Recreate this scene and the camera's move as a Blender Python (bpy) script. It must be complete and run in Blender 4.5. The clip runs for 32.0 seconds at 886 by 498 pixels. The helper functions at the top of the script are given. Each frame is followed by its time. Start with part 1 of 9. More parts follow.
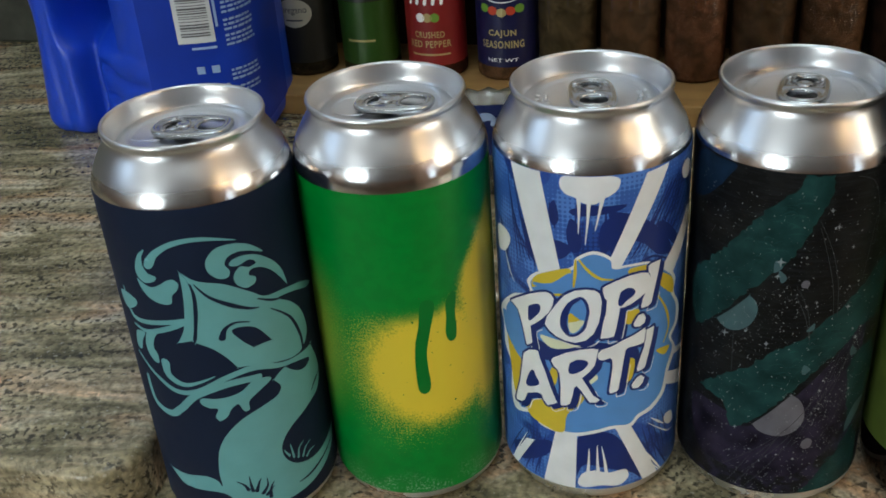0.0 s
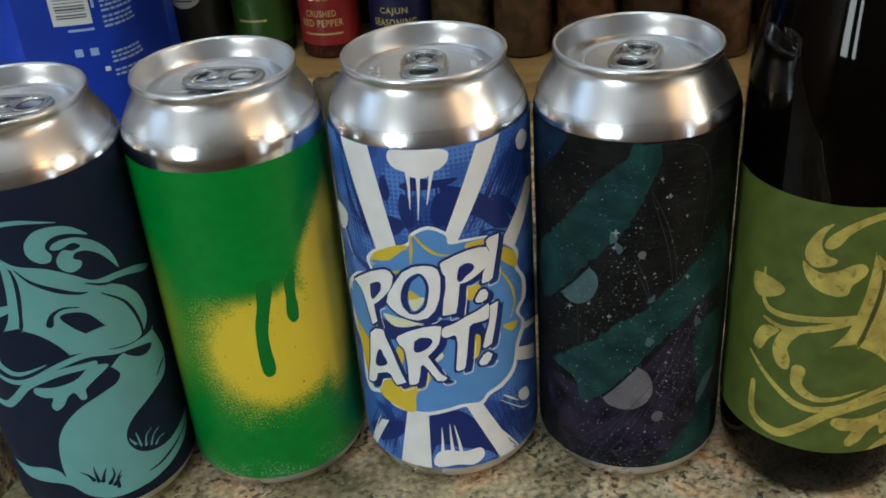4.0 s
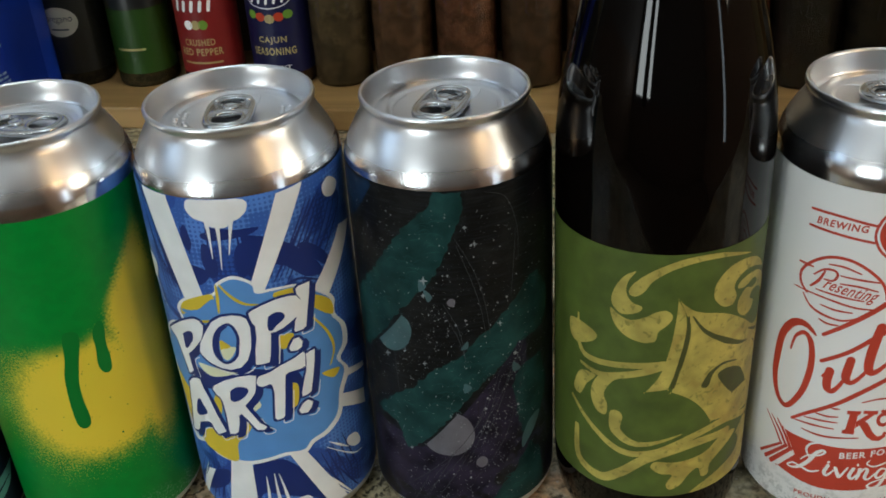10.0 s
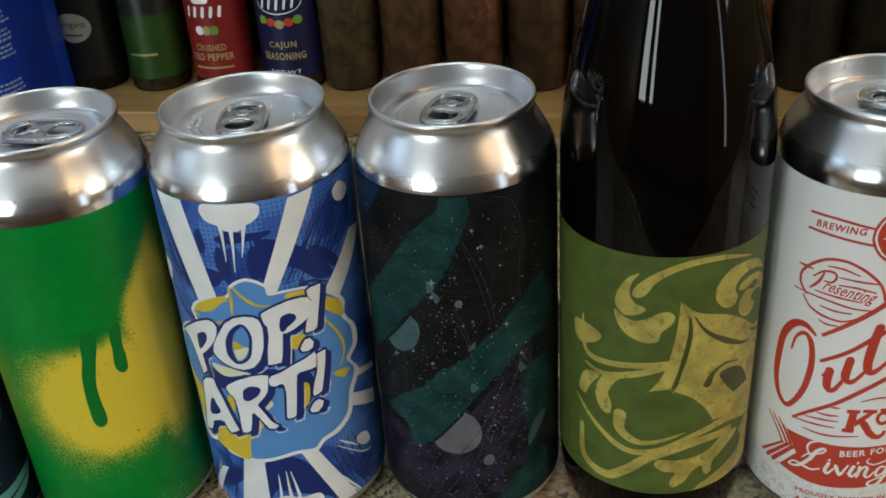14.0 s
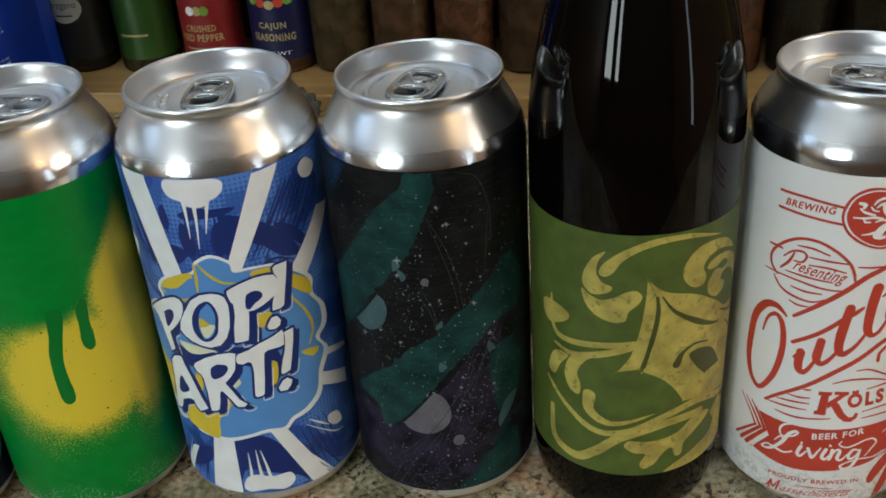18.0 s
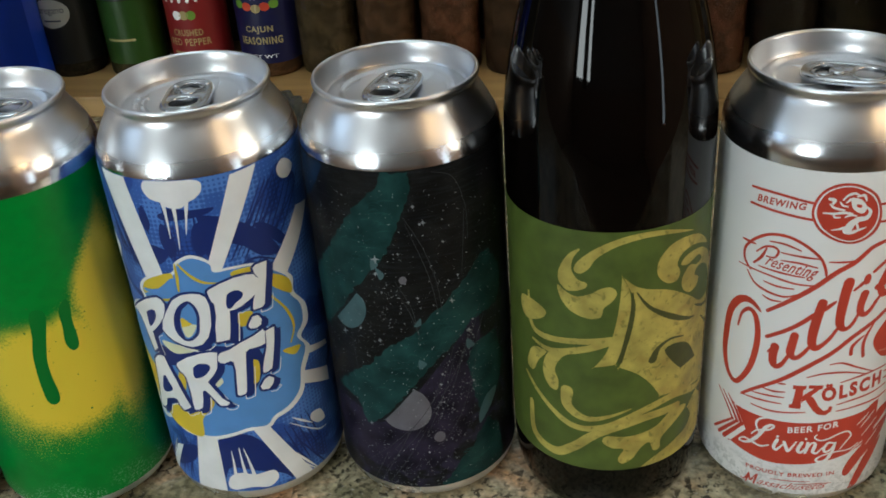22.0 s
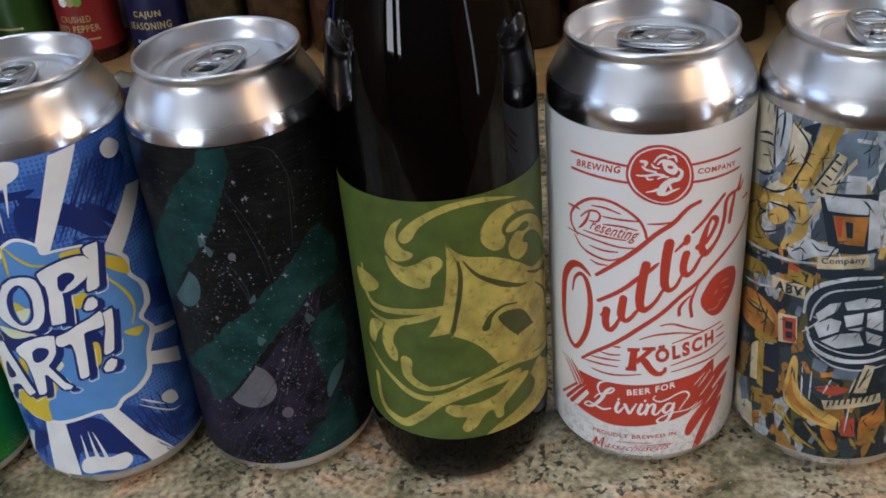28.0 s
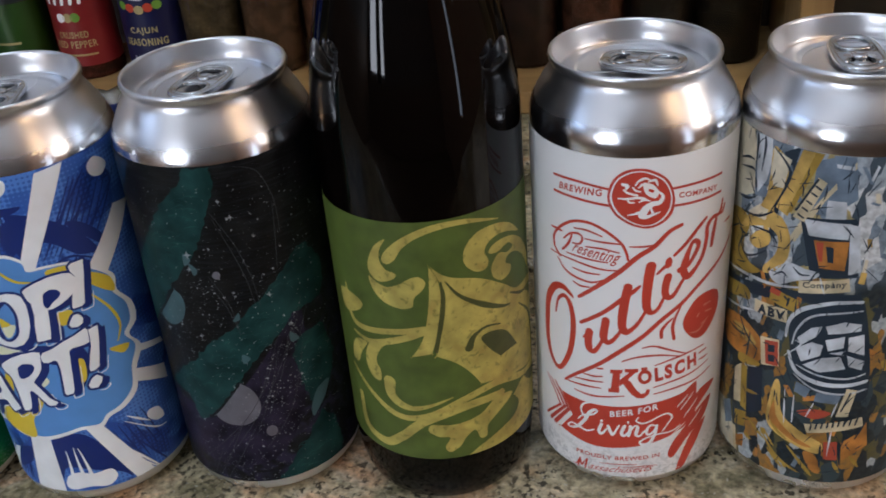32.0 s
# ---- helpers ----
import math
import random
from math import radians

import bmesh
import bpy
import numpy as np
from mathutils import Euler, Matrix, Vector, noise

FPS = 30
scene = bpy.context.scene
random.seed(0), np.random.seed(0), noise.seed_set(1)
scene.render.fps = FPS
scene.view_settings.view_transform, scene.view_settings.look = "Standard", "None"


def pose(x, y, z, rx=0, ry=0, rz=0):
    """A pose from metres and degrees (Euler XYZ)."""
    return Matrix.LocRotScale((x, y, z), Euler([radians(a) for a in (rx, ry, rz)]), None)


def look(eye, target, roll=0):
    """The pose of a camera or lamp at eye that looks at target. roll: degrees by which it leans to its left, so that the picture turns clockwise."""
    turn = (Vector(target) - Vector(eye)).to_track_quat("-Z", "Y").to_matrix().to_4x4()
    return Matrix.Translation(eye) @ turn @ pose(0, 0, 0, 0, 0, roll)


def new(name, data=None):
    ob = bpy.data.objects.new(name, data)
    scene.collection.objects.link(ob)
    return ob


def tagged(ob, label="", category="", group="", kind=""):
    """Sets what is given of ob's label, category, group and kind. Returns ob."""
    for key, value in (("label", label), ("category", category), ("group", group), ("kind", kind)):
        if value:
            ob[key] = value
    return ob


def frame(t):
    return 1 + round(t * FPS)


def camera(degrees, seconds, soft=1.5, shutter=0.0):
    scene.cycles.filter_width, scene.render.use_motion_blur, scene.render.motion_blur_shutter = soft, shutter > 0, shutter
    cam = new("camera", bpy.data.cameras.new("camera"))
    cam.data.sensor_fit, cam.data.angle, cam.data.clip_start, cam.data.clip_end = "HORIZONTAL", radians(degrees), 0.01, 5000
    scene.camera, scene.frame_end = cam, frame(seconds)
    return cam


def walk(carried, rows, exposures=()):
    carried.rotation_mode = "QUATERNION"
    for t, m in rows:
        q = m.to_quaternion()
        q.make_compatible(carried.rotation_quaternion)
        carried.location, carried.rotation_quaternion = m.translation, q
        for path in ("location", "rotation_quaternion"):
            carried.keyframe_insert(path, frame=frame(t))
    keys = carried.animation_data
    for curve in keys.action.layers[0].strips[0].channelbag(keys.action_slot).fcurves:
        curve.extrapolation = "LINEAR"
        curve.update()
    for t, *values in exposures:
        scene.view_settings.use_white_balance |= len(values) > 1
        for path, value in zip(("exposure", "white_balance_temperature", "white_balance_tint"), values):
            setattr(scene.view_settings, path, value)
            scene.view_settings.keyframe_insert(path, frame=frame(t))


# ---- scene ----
# ---------------------------------------------------------------- camera
cam = camera(46.458, 32.0, soft=1.7, shutter=0.5)


def aim(x, y, z, pitch, roll, yaw):
    return pose(x, y, z, 0, 0, yaw) @ pose(0, 0, 0, pitch) @ pose(0, 0, 0, 0, 0, roll)


ROWS = [
    (0.0, -0.0160, -0.3093, 0.2813, 59.82, -4.42, 6.54),
    (0.5, -0.0132, -0.3097, 0.2787, 59.83, -4.35, 6.71),
    (1.0, -0.0009, -0.3059, 0.2781, 59.69, -5.23, 7.07),
    (1.5, 0.0172, -0.3036, 0.2795, 59.55, -5.18, 6.18),
    (2.0, 0.0196, -0.3058, 0.2775, 59.51, -4.72, 4.94),
    (2.5, 0.0219, -0.3037, 0.2726, 59.31, -4.61, 4.51),
    (3.0, 0.0185, -0.3017, 0.2721, 59.09, -4.30, 4.20),
    (3.5, 0.0209, -0.3023, 0.2725, 58.97, -4.50, 4.12),
    (5.5, 0.0288, -0.2987, 0.2693, 58.66, -4.59, 4.29),
    (6.0, 0.0289, -0.2979, 0.2683, 58.71, -5.06, 4.30),
    (6.5, 0.0325, -0.2978, 0.2723, 58.60, -4.55, 4.07),
    (7.0, 0.0539, -0.2916, 0.2736, 58.62, -5.42, 4.12),
    (7.5, 0.0674, -0.2895, 0.2732, 58.80, -5.07, 2.98),
    (8.0, 0.0713, -0.2906, 0.2755, 58.90, -4.31, 2.14),
    (8.5, 0.0702, -0.2965, 0.2778, 59.08, -3.90, 1.58),
    (9.0, 0.0684, -0.2964, 0.2784, 59.25, -3.58, 1.39),
    (9.5, 0.0683, -0.2936, 0.2769, 59.38, -3.43, 1.33),
    (10.0, 0.0713, -0.2914, 0.2769, 59.31, -3.69, 1.47),
    (10.5, 0.0698, -0.2905, 0.2750, 59.32, -3.93, 1.44),
    (11.0, 0.0720, -0.2920, 0.2781, 59.21, -4.05, 1.65),
    (11.5, 0.0705, -0.2914, 0.2760, 59.30, -4.03, 1.69),
    (12.0, 0.0734, -0.2920, 0.2769, 59.18, -4.21, 1.92),
    (12.5, 0.0715, -0.2962, 0.2786, 59.22, -4.15, 1.95),
    (13.0, 0.0709, -0.2989, 0.2787, 59.47, -4.04, 1.91),
    (13.5, 0.0727, -0.2988, 0.2813, 59.42, -4.09, 2.01),
    (14.0, 0.0718, -0.2978, 0.2813, 59.40, -4.04, 2.01),
    (14.5, 0.0726, -0.2971, 0.2825, 59.43, -4.02, 2.02),
    (16.5, 0.0800, -0.2950, 0.2731, 58.98, -4.16, 2.44),
    (17.0, 0.0837, -0.2956, 0.2738, 58.79, -4.40, 2.55),
    (17.5, 0.0855, -0.2979, 0.2748, 58.80, -4.11, 2.76),
    (18.0, 0.0862, -0.2969, 0.2760, 58.81, -4.20, 2.90),
    (18.5, 0.0873, -0.2971, 0.2750, 58.90, -4.28, 2.99),
    (19.0, 0.0903, -0.2974, 0.2767, 58.81, -4.31, 2.85),
    (19.5, 0.0882, -0.2980, 0.2786, 58.84, -4.25, 2.56),
    (20.0, 0.0906, -0.2990, 0.2761, 58.91, -4.36, 2.66),
    (20.5, 0.0872, -0.3018, 0.2768, 58.96, -4.09, 2.53),
    (21.0, 0.0880, -0.3010, 0.2780, 58.89, -4.47, 2.63),
    (21.5, 0.0918, -0.2999, 0.2771, 58.96, -4.55, 2.76),
    (22.0, 0.0928, -0.3011, 0.2765, 58.96, -4.58, 2.76),
    (22.5, 0.0977, -0.2990, 0.2752, 58.92, -4.76, 2.75),
    (23.0, 0.1244, -0.2919, 0.2793, 58.67, -6.01, 2.92),
    (23.5, 0.1413, -0.2881, 0.2872, 58.98, -5.58, 1.38),
    (24.0, 0.1473, -0.2845, 0.3308, 60.45, -3.81, -0.13),
    (24.5, 0.1361, -0.2952, 0.2900, 62.32, -5.36, 0.87),
    (25.0, 0.1333, -0.2925, 0.2786, 60.94, -5.17, 0.62),
    (25.5, 0.1410, -0.2900, 0.2709, 59.41, -5.51, 0.95),
    (26.0, 0.1327, -0.2888, 0.2659, 58.72, -5.18, 0.93),
    (26.5, 0.1361, -0.2902, 0.2643, 58.14, -5.43, 1.22),
    (28.5, 0.1374, -0.3076, 0.2709, 58.05, -5.34, 0.63),
    (29.0, 0.1393, -0.3079, 0.2684, 58.22, -4.89, 0.61),
    (29.5, 0.1344, -0.3071, 0.2655, 58.38, -4.39, 0.44),
    (30.0, 0.1373, -0.3040, 0.2677, 58.17, -4.66, 0.81),
    (30.5, 0.1384, -0.3035, 0.2694, 58.31, -4.79, 0.82),
    (31.0, 0.1366, -0.3052, 0.2727, 58.50, -4.66, 0.57),
    (31.5, 0.1371, -0.3066, 0.2728, 58.72, -4.63, 0.85),
    (32.0, 0.1437, -0.3053, 0.2721, 58.83, -5.03, 1.00),
]
walk(cam, [(r[0], aim(*r[1:])) for r in ROWS], [(0.0, -1.03, 6050, 3), (22.0, -0.98, 5950, 2), (25.0, -0.96, 5850, 2), (29.0, -1.02, 5700, 14), (32.0, -1.03, 5700, 14)])

# ---------------------------------------------------------------- daylight and lamps
world = bpy.data.worlds.new("world")
scene.world = world
world.use_nodes = True
wn = world.node_tree
sky = wn.nodes.new("ShaderNodeTexSky")
sky.sky_type = "NISHITA"
sky.sun_disc = False
sky.sun_elevation = radians(38)
sky.sun_rotation = radians(156)
wn.nodes["Background"].inputs["Strength"].default_value = 0.12
wn.links.new(sky.outputs[0], wn.nodes["Background"].inputs["Color"])

sun = new("sun", bpy.data.lights.new("sun", "SUN"))
sun.data.energy = 3.0
sun.data.angle = radians(0.5)
sun.data.color = (1.0, 0.94, 0.85)
sun.matrix_world = look((0, 0, 6), (-2.0, 4.5, 0))


def area_light(x, y, z, tx, ty, tz, w, h, power, color):
    ob = new("window_daylight", bpy.data.lights.new("window_daylight", "AREA"))
    ob.data.shape, ob.data.size, ob.data.size_y = "RECTANGLE", w, h
    ob.data.energy, ob.data.color = power, color
    ob.matrix_world = look((x, y, z), (tx, ty, tz))
    return ob


# sky light in the garden window and in the openings of both side walls, and an added, unseen suspended light over the
# counter, which shines down and up to brighten the ceiling
area_light(-1.57, -2.285, 0.57, -1.57, 0.0, 0.57, 0.92, 0.90, 80, (0.98, 0.985, 0.96))
area_light(-2.285, -0.65, 1.17, 0.0, -0.65, 0.9, 0.90, 0.48, 7, (0.66, 0.80, 1.0))
area_light(1.385, -0.50, 0.62, 0.0, -0.50, 0.55, 0.48, 0.44, 8, (1.0, 0.87, 0.68))
area_light(1.385, -1.10, 0.20, 0.0, -1.10, 0.20, 0.09, 0.90, 2.5, (0.85, 0.93, 1.0))
area_light(-0.05, -0.62, 1.278, -0.05, -0.62, 0.0, 0.44, 0.44, 4, (0.86, 0.95, 1.0))
area_light(-0.05, -0.62, 1.322, -0.05, -0.62, 2.0, 0.44, 0.44, 44, (0.78, 0.92, 1.0))

# ---------------------------------------------------------------- materials
def mat(name, color=(0.5, 0.5, 0.5), rough=0.5, metal=0.0, coat=0.0, bump=0.0, bump_scale=200.0, vary=0.0, vary_scale=30.0,
        rough_vary=0.0, spec=0.5):
    m = bpy.data.materials.new(name)
    m.use_nodes = True
    t = m.node_tree
    b = t.nodes["Principled BSDF"]
    b.inputs["Base Color"].default_value = (*color, 1)
    b.inputs["Roughness"].default_value = rough
    b.inputs["Metallic"].default_value = metal
    b.inputs["Coat Weight"].default_value = coat
    b.inputs["Coat Roughness"].default_value = 0.12
    b.inputs["Specular IOR Level"].default_value = spec
    tc = t.nodes.new("ShaderNodeTexCoord")
    if vary or rough_vary:
        n = t.nodes.new("ShaderNodeTexNoise")
        n.inputs["Scale"].default_value = vary_scale
        n.inputs["Detail"].default_value = 6
        t.links.new(tc.outputs["Object"], n.inputs["Vector"])
        if vary:
            r = t.nodes.new("ShaderNodeMapRange")
            r.inputs["From Min"].default_value, r.inputs["From Max"].default_value = 0.3, 0.7
            r.inputs["To Min"].default_value, r.inputs["To Max"].default_value = 1 - vary, 1 + vary
            t.links.new(n.outputs["Fac"], r.inputs["Value"])
            h = t.nodes.new("ShaderNodeHueSaturation")
            h.inputs["Color"].default_value = (*color, 1)
            t.links.new(r.outputs[0], h.inputs["Value"])
            t.links.new(h.outputs[0], b.inputs["Base Color"])
        if rough_vary:
            r2 = t.nodes.new("ShaderNodeMapRange")
            r2.inputs["From Min"].default_value, r2.inputs["From Max"].default_value = 0.3, 0.7
            r2.inputs["To Min"].default_value, r2.inputs["To Max"].default_value = max(0.02, rough - rough_vary), rough + rough_vary
            t.links.new(n.outputs["Fac"], r2.inputs["Value"])
            t.links.new(r2.outputs[0], b.inputs["Roughness"])
    if bump:
        n2 = t.nodes.new("ShaderNodeTexNoise")
        n2.inputs["Scale"].default_value = bump_scale
        n2.inputs["Detail"].default_value = 4
        t.links.new(tc.outputs["Object"], n2.inputs["Vector"])
        bp = t.nodes.new("ShaderNodeBump")
        bp.inputs["Strength"].default_value = bump
        bp.inputs["Distance"].default_value = 0.001
        t.links.new(n2.outputs["Fac"], bp.inputs["Height"])
        t.links.new(bp.outputs[0], b.inputs["Normal"])
    return m


def ramp(t, stops):
    r = t.nodes.new("ShaderNodeValToRGB")
    e = r.color_ramp.elements
    while len(e) < len(stops):
        e.new(0.5)
    for el, (p, c) in zip(e, stops):
        el.position, el.color = p, (*c, 1)
    return r


def granite_mat(name, banded):
    """Cream and olive stone with pink patches and clustered black grains; the banded one runs in fine layers along x."""
    m = bpy.data.materials.new(name)
    m.use_nodes = True
    t = m.node_tree
    b = t.nodes["Principled BSDF"]
    tc = t.nodes.new("ShaderNodeTexCoord")

    def stretched(sx, sy, turn):
        mp = t.nodes.new("ShaderNodeMapping")
        mp.inputs["Scale"].default_value, mp.inputs["Rotation"].default_value = (sx, sy, 1.0), (0, 0, radians(turn))
        t.links.new(tc.outputs["Object"], mp.inputs["Vector"])
        return mp.outputs[0]

    def patches(scale, detail, vec, stops, dist=0.0):
        n = t.nodes.new("ShaderNodeTexNoise")
        n.inputs["Scale"].default_value, n.inputs["Detail"].default_value, n.inputs["Distortion"].default_value = scale, detail, dist
        t.links.new(vec, n.inputs["Vector"])
        r = ramp(t, [(q, c if isinstance(c, tuple) else (c, c, c)) for q, c in stops])
        t.links.new(n.outputs["Fac"], r.inputs["Fac"])
        return r.outputs[0]

    def blend(fac, a, color, kind="MIX"):
        x = t.nodes.new("ShaderNodeMix")
        x.data_type, x.blend_type = "RGBA", kind
        for v, k in ((fac, "Factor"), (a, "A"), (color, "B")):
            if isinstance(v, float):
                x.inputs[k].default_value = v
            elif isinstance(v, tuple):
                x.inputs[k].default_value = (*v, 1)
            else:
                t.links.new(v, x.inputs[k])
        return x.outputs["Result"]

    plain = tc.outputs["Object"]
    along = stretched(0.45, 1.6, -6) if banded else stretched(0.85, 1.15, -6)
    lift = 1.0 if banded else 1.12
    col = patches(34, 9, along, [(0.33, tuple(lift * c for c in (0.11, 0.10, 0.055))), (0.44, tuple(lift * c for c in (0.25, 0.215, 0.130))),
                                 (0.54, tuple(lift * c for c in (0.39, 0.335, 0.220))), (0.67, tuple(lift * c for c in (0.58, 0.52, 0.39)))], 0.6)
    col = blend(patches(33, 7, along, [(0.53, 0.0), (0.66, 0.42 if banded else 0.70)], 0.5), col, (0.56, 0.285, 0.125))
    if banded:
        col = blend(0.8, col, patches(95, 7, stretched(0.16, 1.9, -8), [(0.40, (0.60, 0.60, 0.58)), (0.52, 1.0), (0.64, (1.28, 1.27, 1.25))], 0.5), "MULTIPLY")
    col = blend(0.85, col, patches(380, 4, plain, [(0.34, (0.50, 0.50, 0.46)), (0.50, 0.97), (0.66, (1.42, 1.38, 1.30))], 0.2), "MULTIPLY")
    cluster = patches(55, 6, along, [(0.44, 0.15), (0.57, 1.0)], 0.5)
    grains = patches(360, 3, plain, [(0.53, 0.0), (0.59, 0.88)], 0.1)
    col = blend(blend(1.0, cluster, grains, "MULTIPLY"), col, (0.024, 0.023, 0.017))
    col = blend(patches(520, 2, plain, [(0.64, 0.0), (0.70, 0.45)], 0.2), col, (0.56, 0.52, 0.44))
    t.links.new(col, b.inputs["Base Color"])
    b.inputs["Roughness"].default_value = 0.22
    return m


def wood_mat(name, light, dark_c, scale=1.0, axis=0, rough=0.45):
    m = bpy.data.materials.new(name)
    m.use_nodes = True
    t = m.node_tree
    b = t.nodes["Principled BSDF"]
    tc = t.nodes.new("ShaderNodeTexCoord")
    mp = t.nodes.new("ShaderNodeMapping")
    s = [40 * scale] * 3
    s[axis] = 3 * scale
    mp.inputs["Scale"].default_value = s
    t.links.new(tc.outputs["Object"], mp.inputs["Vector"])
    n = t.nodes.new("ShaderNodeTexNoise")
    n.inputs["Scale"].default_value, n.inputs["Detail"].default_value, n.inputs["Distortion"].default_value = 1.6, 8, 1.2
    t.links.new(mp.outputs[0], n.inputs["Vector"])
    r = ramp(t, [(0.32, dark_c), (0.62, light)])
    t.links.new(n.outputs["Fac"], r.inputs["Fac"])
    t.links.new(r.outputs[0], b.inputs["Base Color"])
    b.inputs["Roughness"].default_value = rough
    bp = t.nodes.new("ShaderNodeBump")
    bp.inputs["Strength"].default_value, bp.inputs["Distance"].default_value = 0.15, 0.0006
    t.links.new(n.outputs["Fac"], bp.inputs["Height"])
    t.links.new(bp.outputs[0], b.inputs["Normal"])
    return m


M_GRANITE, M_GRANITE_TOP = granite_mat("banded_granite", True), granite_mat("granite", False)
M_PINE = wood_mat("pine", (0.40, 0.245, 0.090), (0.28, 0.160, 0.055))
M_PINE_UP = wood_mat("pine_upright", (0.40, 0.245, 0.090), (0.28, 0.160, 0.055), axis=2)


def can_metal():
    """Bright mirror finish low on the shoulder, satin above it, with fine drawing marks."""
    m = mat("can_aluminium", (0.695, 0.70, 0.72), 0.2, 1.0, bump=0.015, bump_scale=900)
    t = m.node_tree
    b = t.nodes["Principled BSDF"]
    tc = t.nodes.new("ShaderNodeTexCoord")
    sep = t.nodes.new("ShaderNodeSeparateXYZ")
    t.links.new(tc.outputs["Object"], sep.inputs[0])
    n = t.nodes.new("ShaderNodeTexNoise")
    n.inputs["Scale"].default_value, n.inputs["Detail"].default_value = 45, 5
    t.links.new(tc.outputs["Object"], n.inputs["Vector"])
    r = t.nodes.new("ShaderNodeMapRange")
    for k, x in zip(("From Min", "From Max", "To Min", "To Max"), (0.1395, 0.1450, 0.12, 0.25)):
        r.inputs[k].default_value = x
    t.links.new(sep.outputs["Z"], r.inputs["Value"])
    a = t.nodes.new("ShaderNodeMath")
    a.operation, a.inputs[1].default_value = "MULTIPLY_ADD", 0.12
    t.links.new(n.outputs["Fac"], a.inputs[0])
    t.links.new(r.outputs[0], a.inputs[2])
    foot = t.nodes.new("ShaderNodeMapRange")
    for k, x in zip(("From Min", "From Max", "To Min", "To Max"), (0.020, 0.022, 0.10, 0.0)):
        foot.inputs[k].default_value = x
    t.links.new(sep.outputs["Z"], foot.inputs["Value"])
    total = t.nodes.new("ShaderNodeMath")
    t.links.new(a.outputs[0], total.inputs[0])
    t.links.new(foot.outputs[0], total.inputs[1])
    t.links.new(total.outputs[0], b.inputs["Roughness"])
    return m


M_ALU = can_metal()
M_ALU_LID = mat("lid_aluminium", (0.70, 0.71, 0.74), 0.28, 1.0, bump=0.03, bump_scale=700)
M_TAB = mat("tab_aluminium", (0.48, 0.485, 0.50), 0.22, 1.0)
M_PAINT = mat("wall_paint", (0.20, 0.185, 0.175), 0.8, vary=0.04, vary_scale=4)
M_WARM = mat("terracotta_paint", (0.50, 0.30, 0.18), 0.75, vary=0.05, vary_scale=4)
M_CEIL = mat("ceiling_paint", (0.84, 0.82, 0.80), 0.85, vary=0.03, vary_scale=3)
M_FLOOR = wood_mat("floor_oak", (0.17, 0.115, 0.070), (0.10, 0.064, 0.036), 0.3)
M_CAB = wood_mat("cabinet_oak", (0.16, 0.09, 0.045), (0.10, 0.055, 0.028), 0.5, axis=2)

# ---------------------------------------------------------------- building helpers
def link_mesh(name, bm, material, parent=None, label="", smooth=True):
    me = bpy.data.meshes.new(name)
    bm.to_mesh(me)
    bm.free()
    if smooth:
        me.polygons.foreach_set("use_smooth", [True] * len(me.polygons))
    for m in (material if isinstance(material, (list, tuple)) else [material]):
        me.materials.append(m)
    ob = new(name, me)
    if parent is not None:
        ob.parent = parent
    if label:
        tagged(ob, label)
    return ob


def part(name, bm, material, parent, label="", smooth=True):
    return link_mesh(name, bm, material, parent, label, smooth)


def thing(name, m, label, category, group="", kind=""):
    ob = new(name)
    ob.empty_display_size = 0.02
    ob.matrix_world = m
    return tagged(ob, label, category, group, kind)


def auto_sharp(ob, deg=35):
    me = ob.data
    bm = bmesh.new()
    bm.from_mesh(me)
    for e in bm.edges:
        if len(e.link_faces) == 2 and e.calc_face_angle(0) > radians(deg):
            e.smooth = False
    bm.to_mesh(me)
    bm.free()
    return ob


def revolve(profile, n=64, close=False):
    """A surface of revolution about z from (radius, height) pairs in mm."""
    bm = bmesh.new()
    rings = []
    for r, z in profile:
        if r < 1e-6:
            rings.append([bm.verts.new((0, 0, z / 1000))])
        else:
            rings.append([bm.verts.new((r / 1000 * math.cos(2 * math.pi * k / n), r / 1000 * math.sin(2 * math.pi * k / n), z / 1000))
                          for k in range(n)])
    pairs = list(zip(rings, rings[1:]))
    if close:
        pairs.append((rings[-1], rings[0]))
    for a, b in pairs:
        for k in range(n):
            j = (k + 1) % n
            if len(a) == 1 and len(b) == 1:
                continue
            if len(a) == 1:
                bm.faces.new((a[0], b[j], b[k]))
            elif len(b) == 1:
                bm.faces.new((a[k], a[j], b[0]))
            else:
                bm.faces.new((a[k], a[j], b[j], b[k]))
    return bm


def box(x0, y0, z0, x1, y1, z1, bevel=0.0, seg=2):
    bm = bmesh.new()
    bmesh.ops.create_cube(bm, size=1)
    for v in bm.verts:
        v.co = Vector((x0 + (v.co.x + 0.5) * (x1 - x0), y0 + (v.co.y + 0.5) * (y1 - y0), z0 + (v.co.z + 0.5) * (z1 - z0)))
    if bevel:
        bmesh.ops.bevel(bm, geom=bm.edges[:], offset=bevel, segments=seg, affect="EDGES", profile=0.5)
    return bm


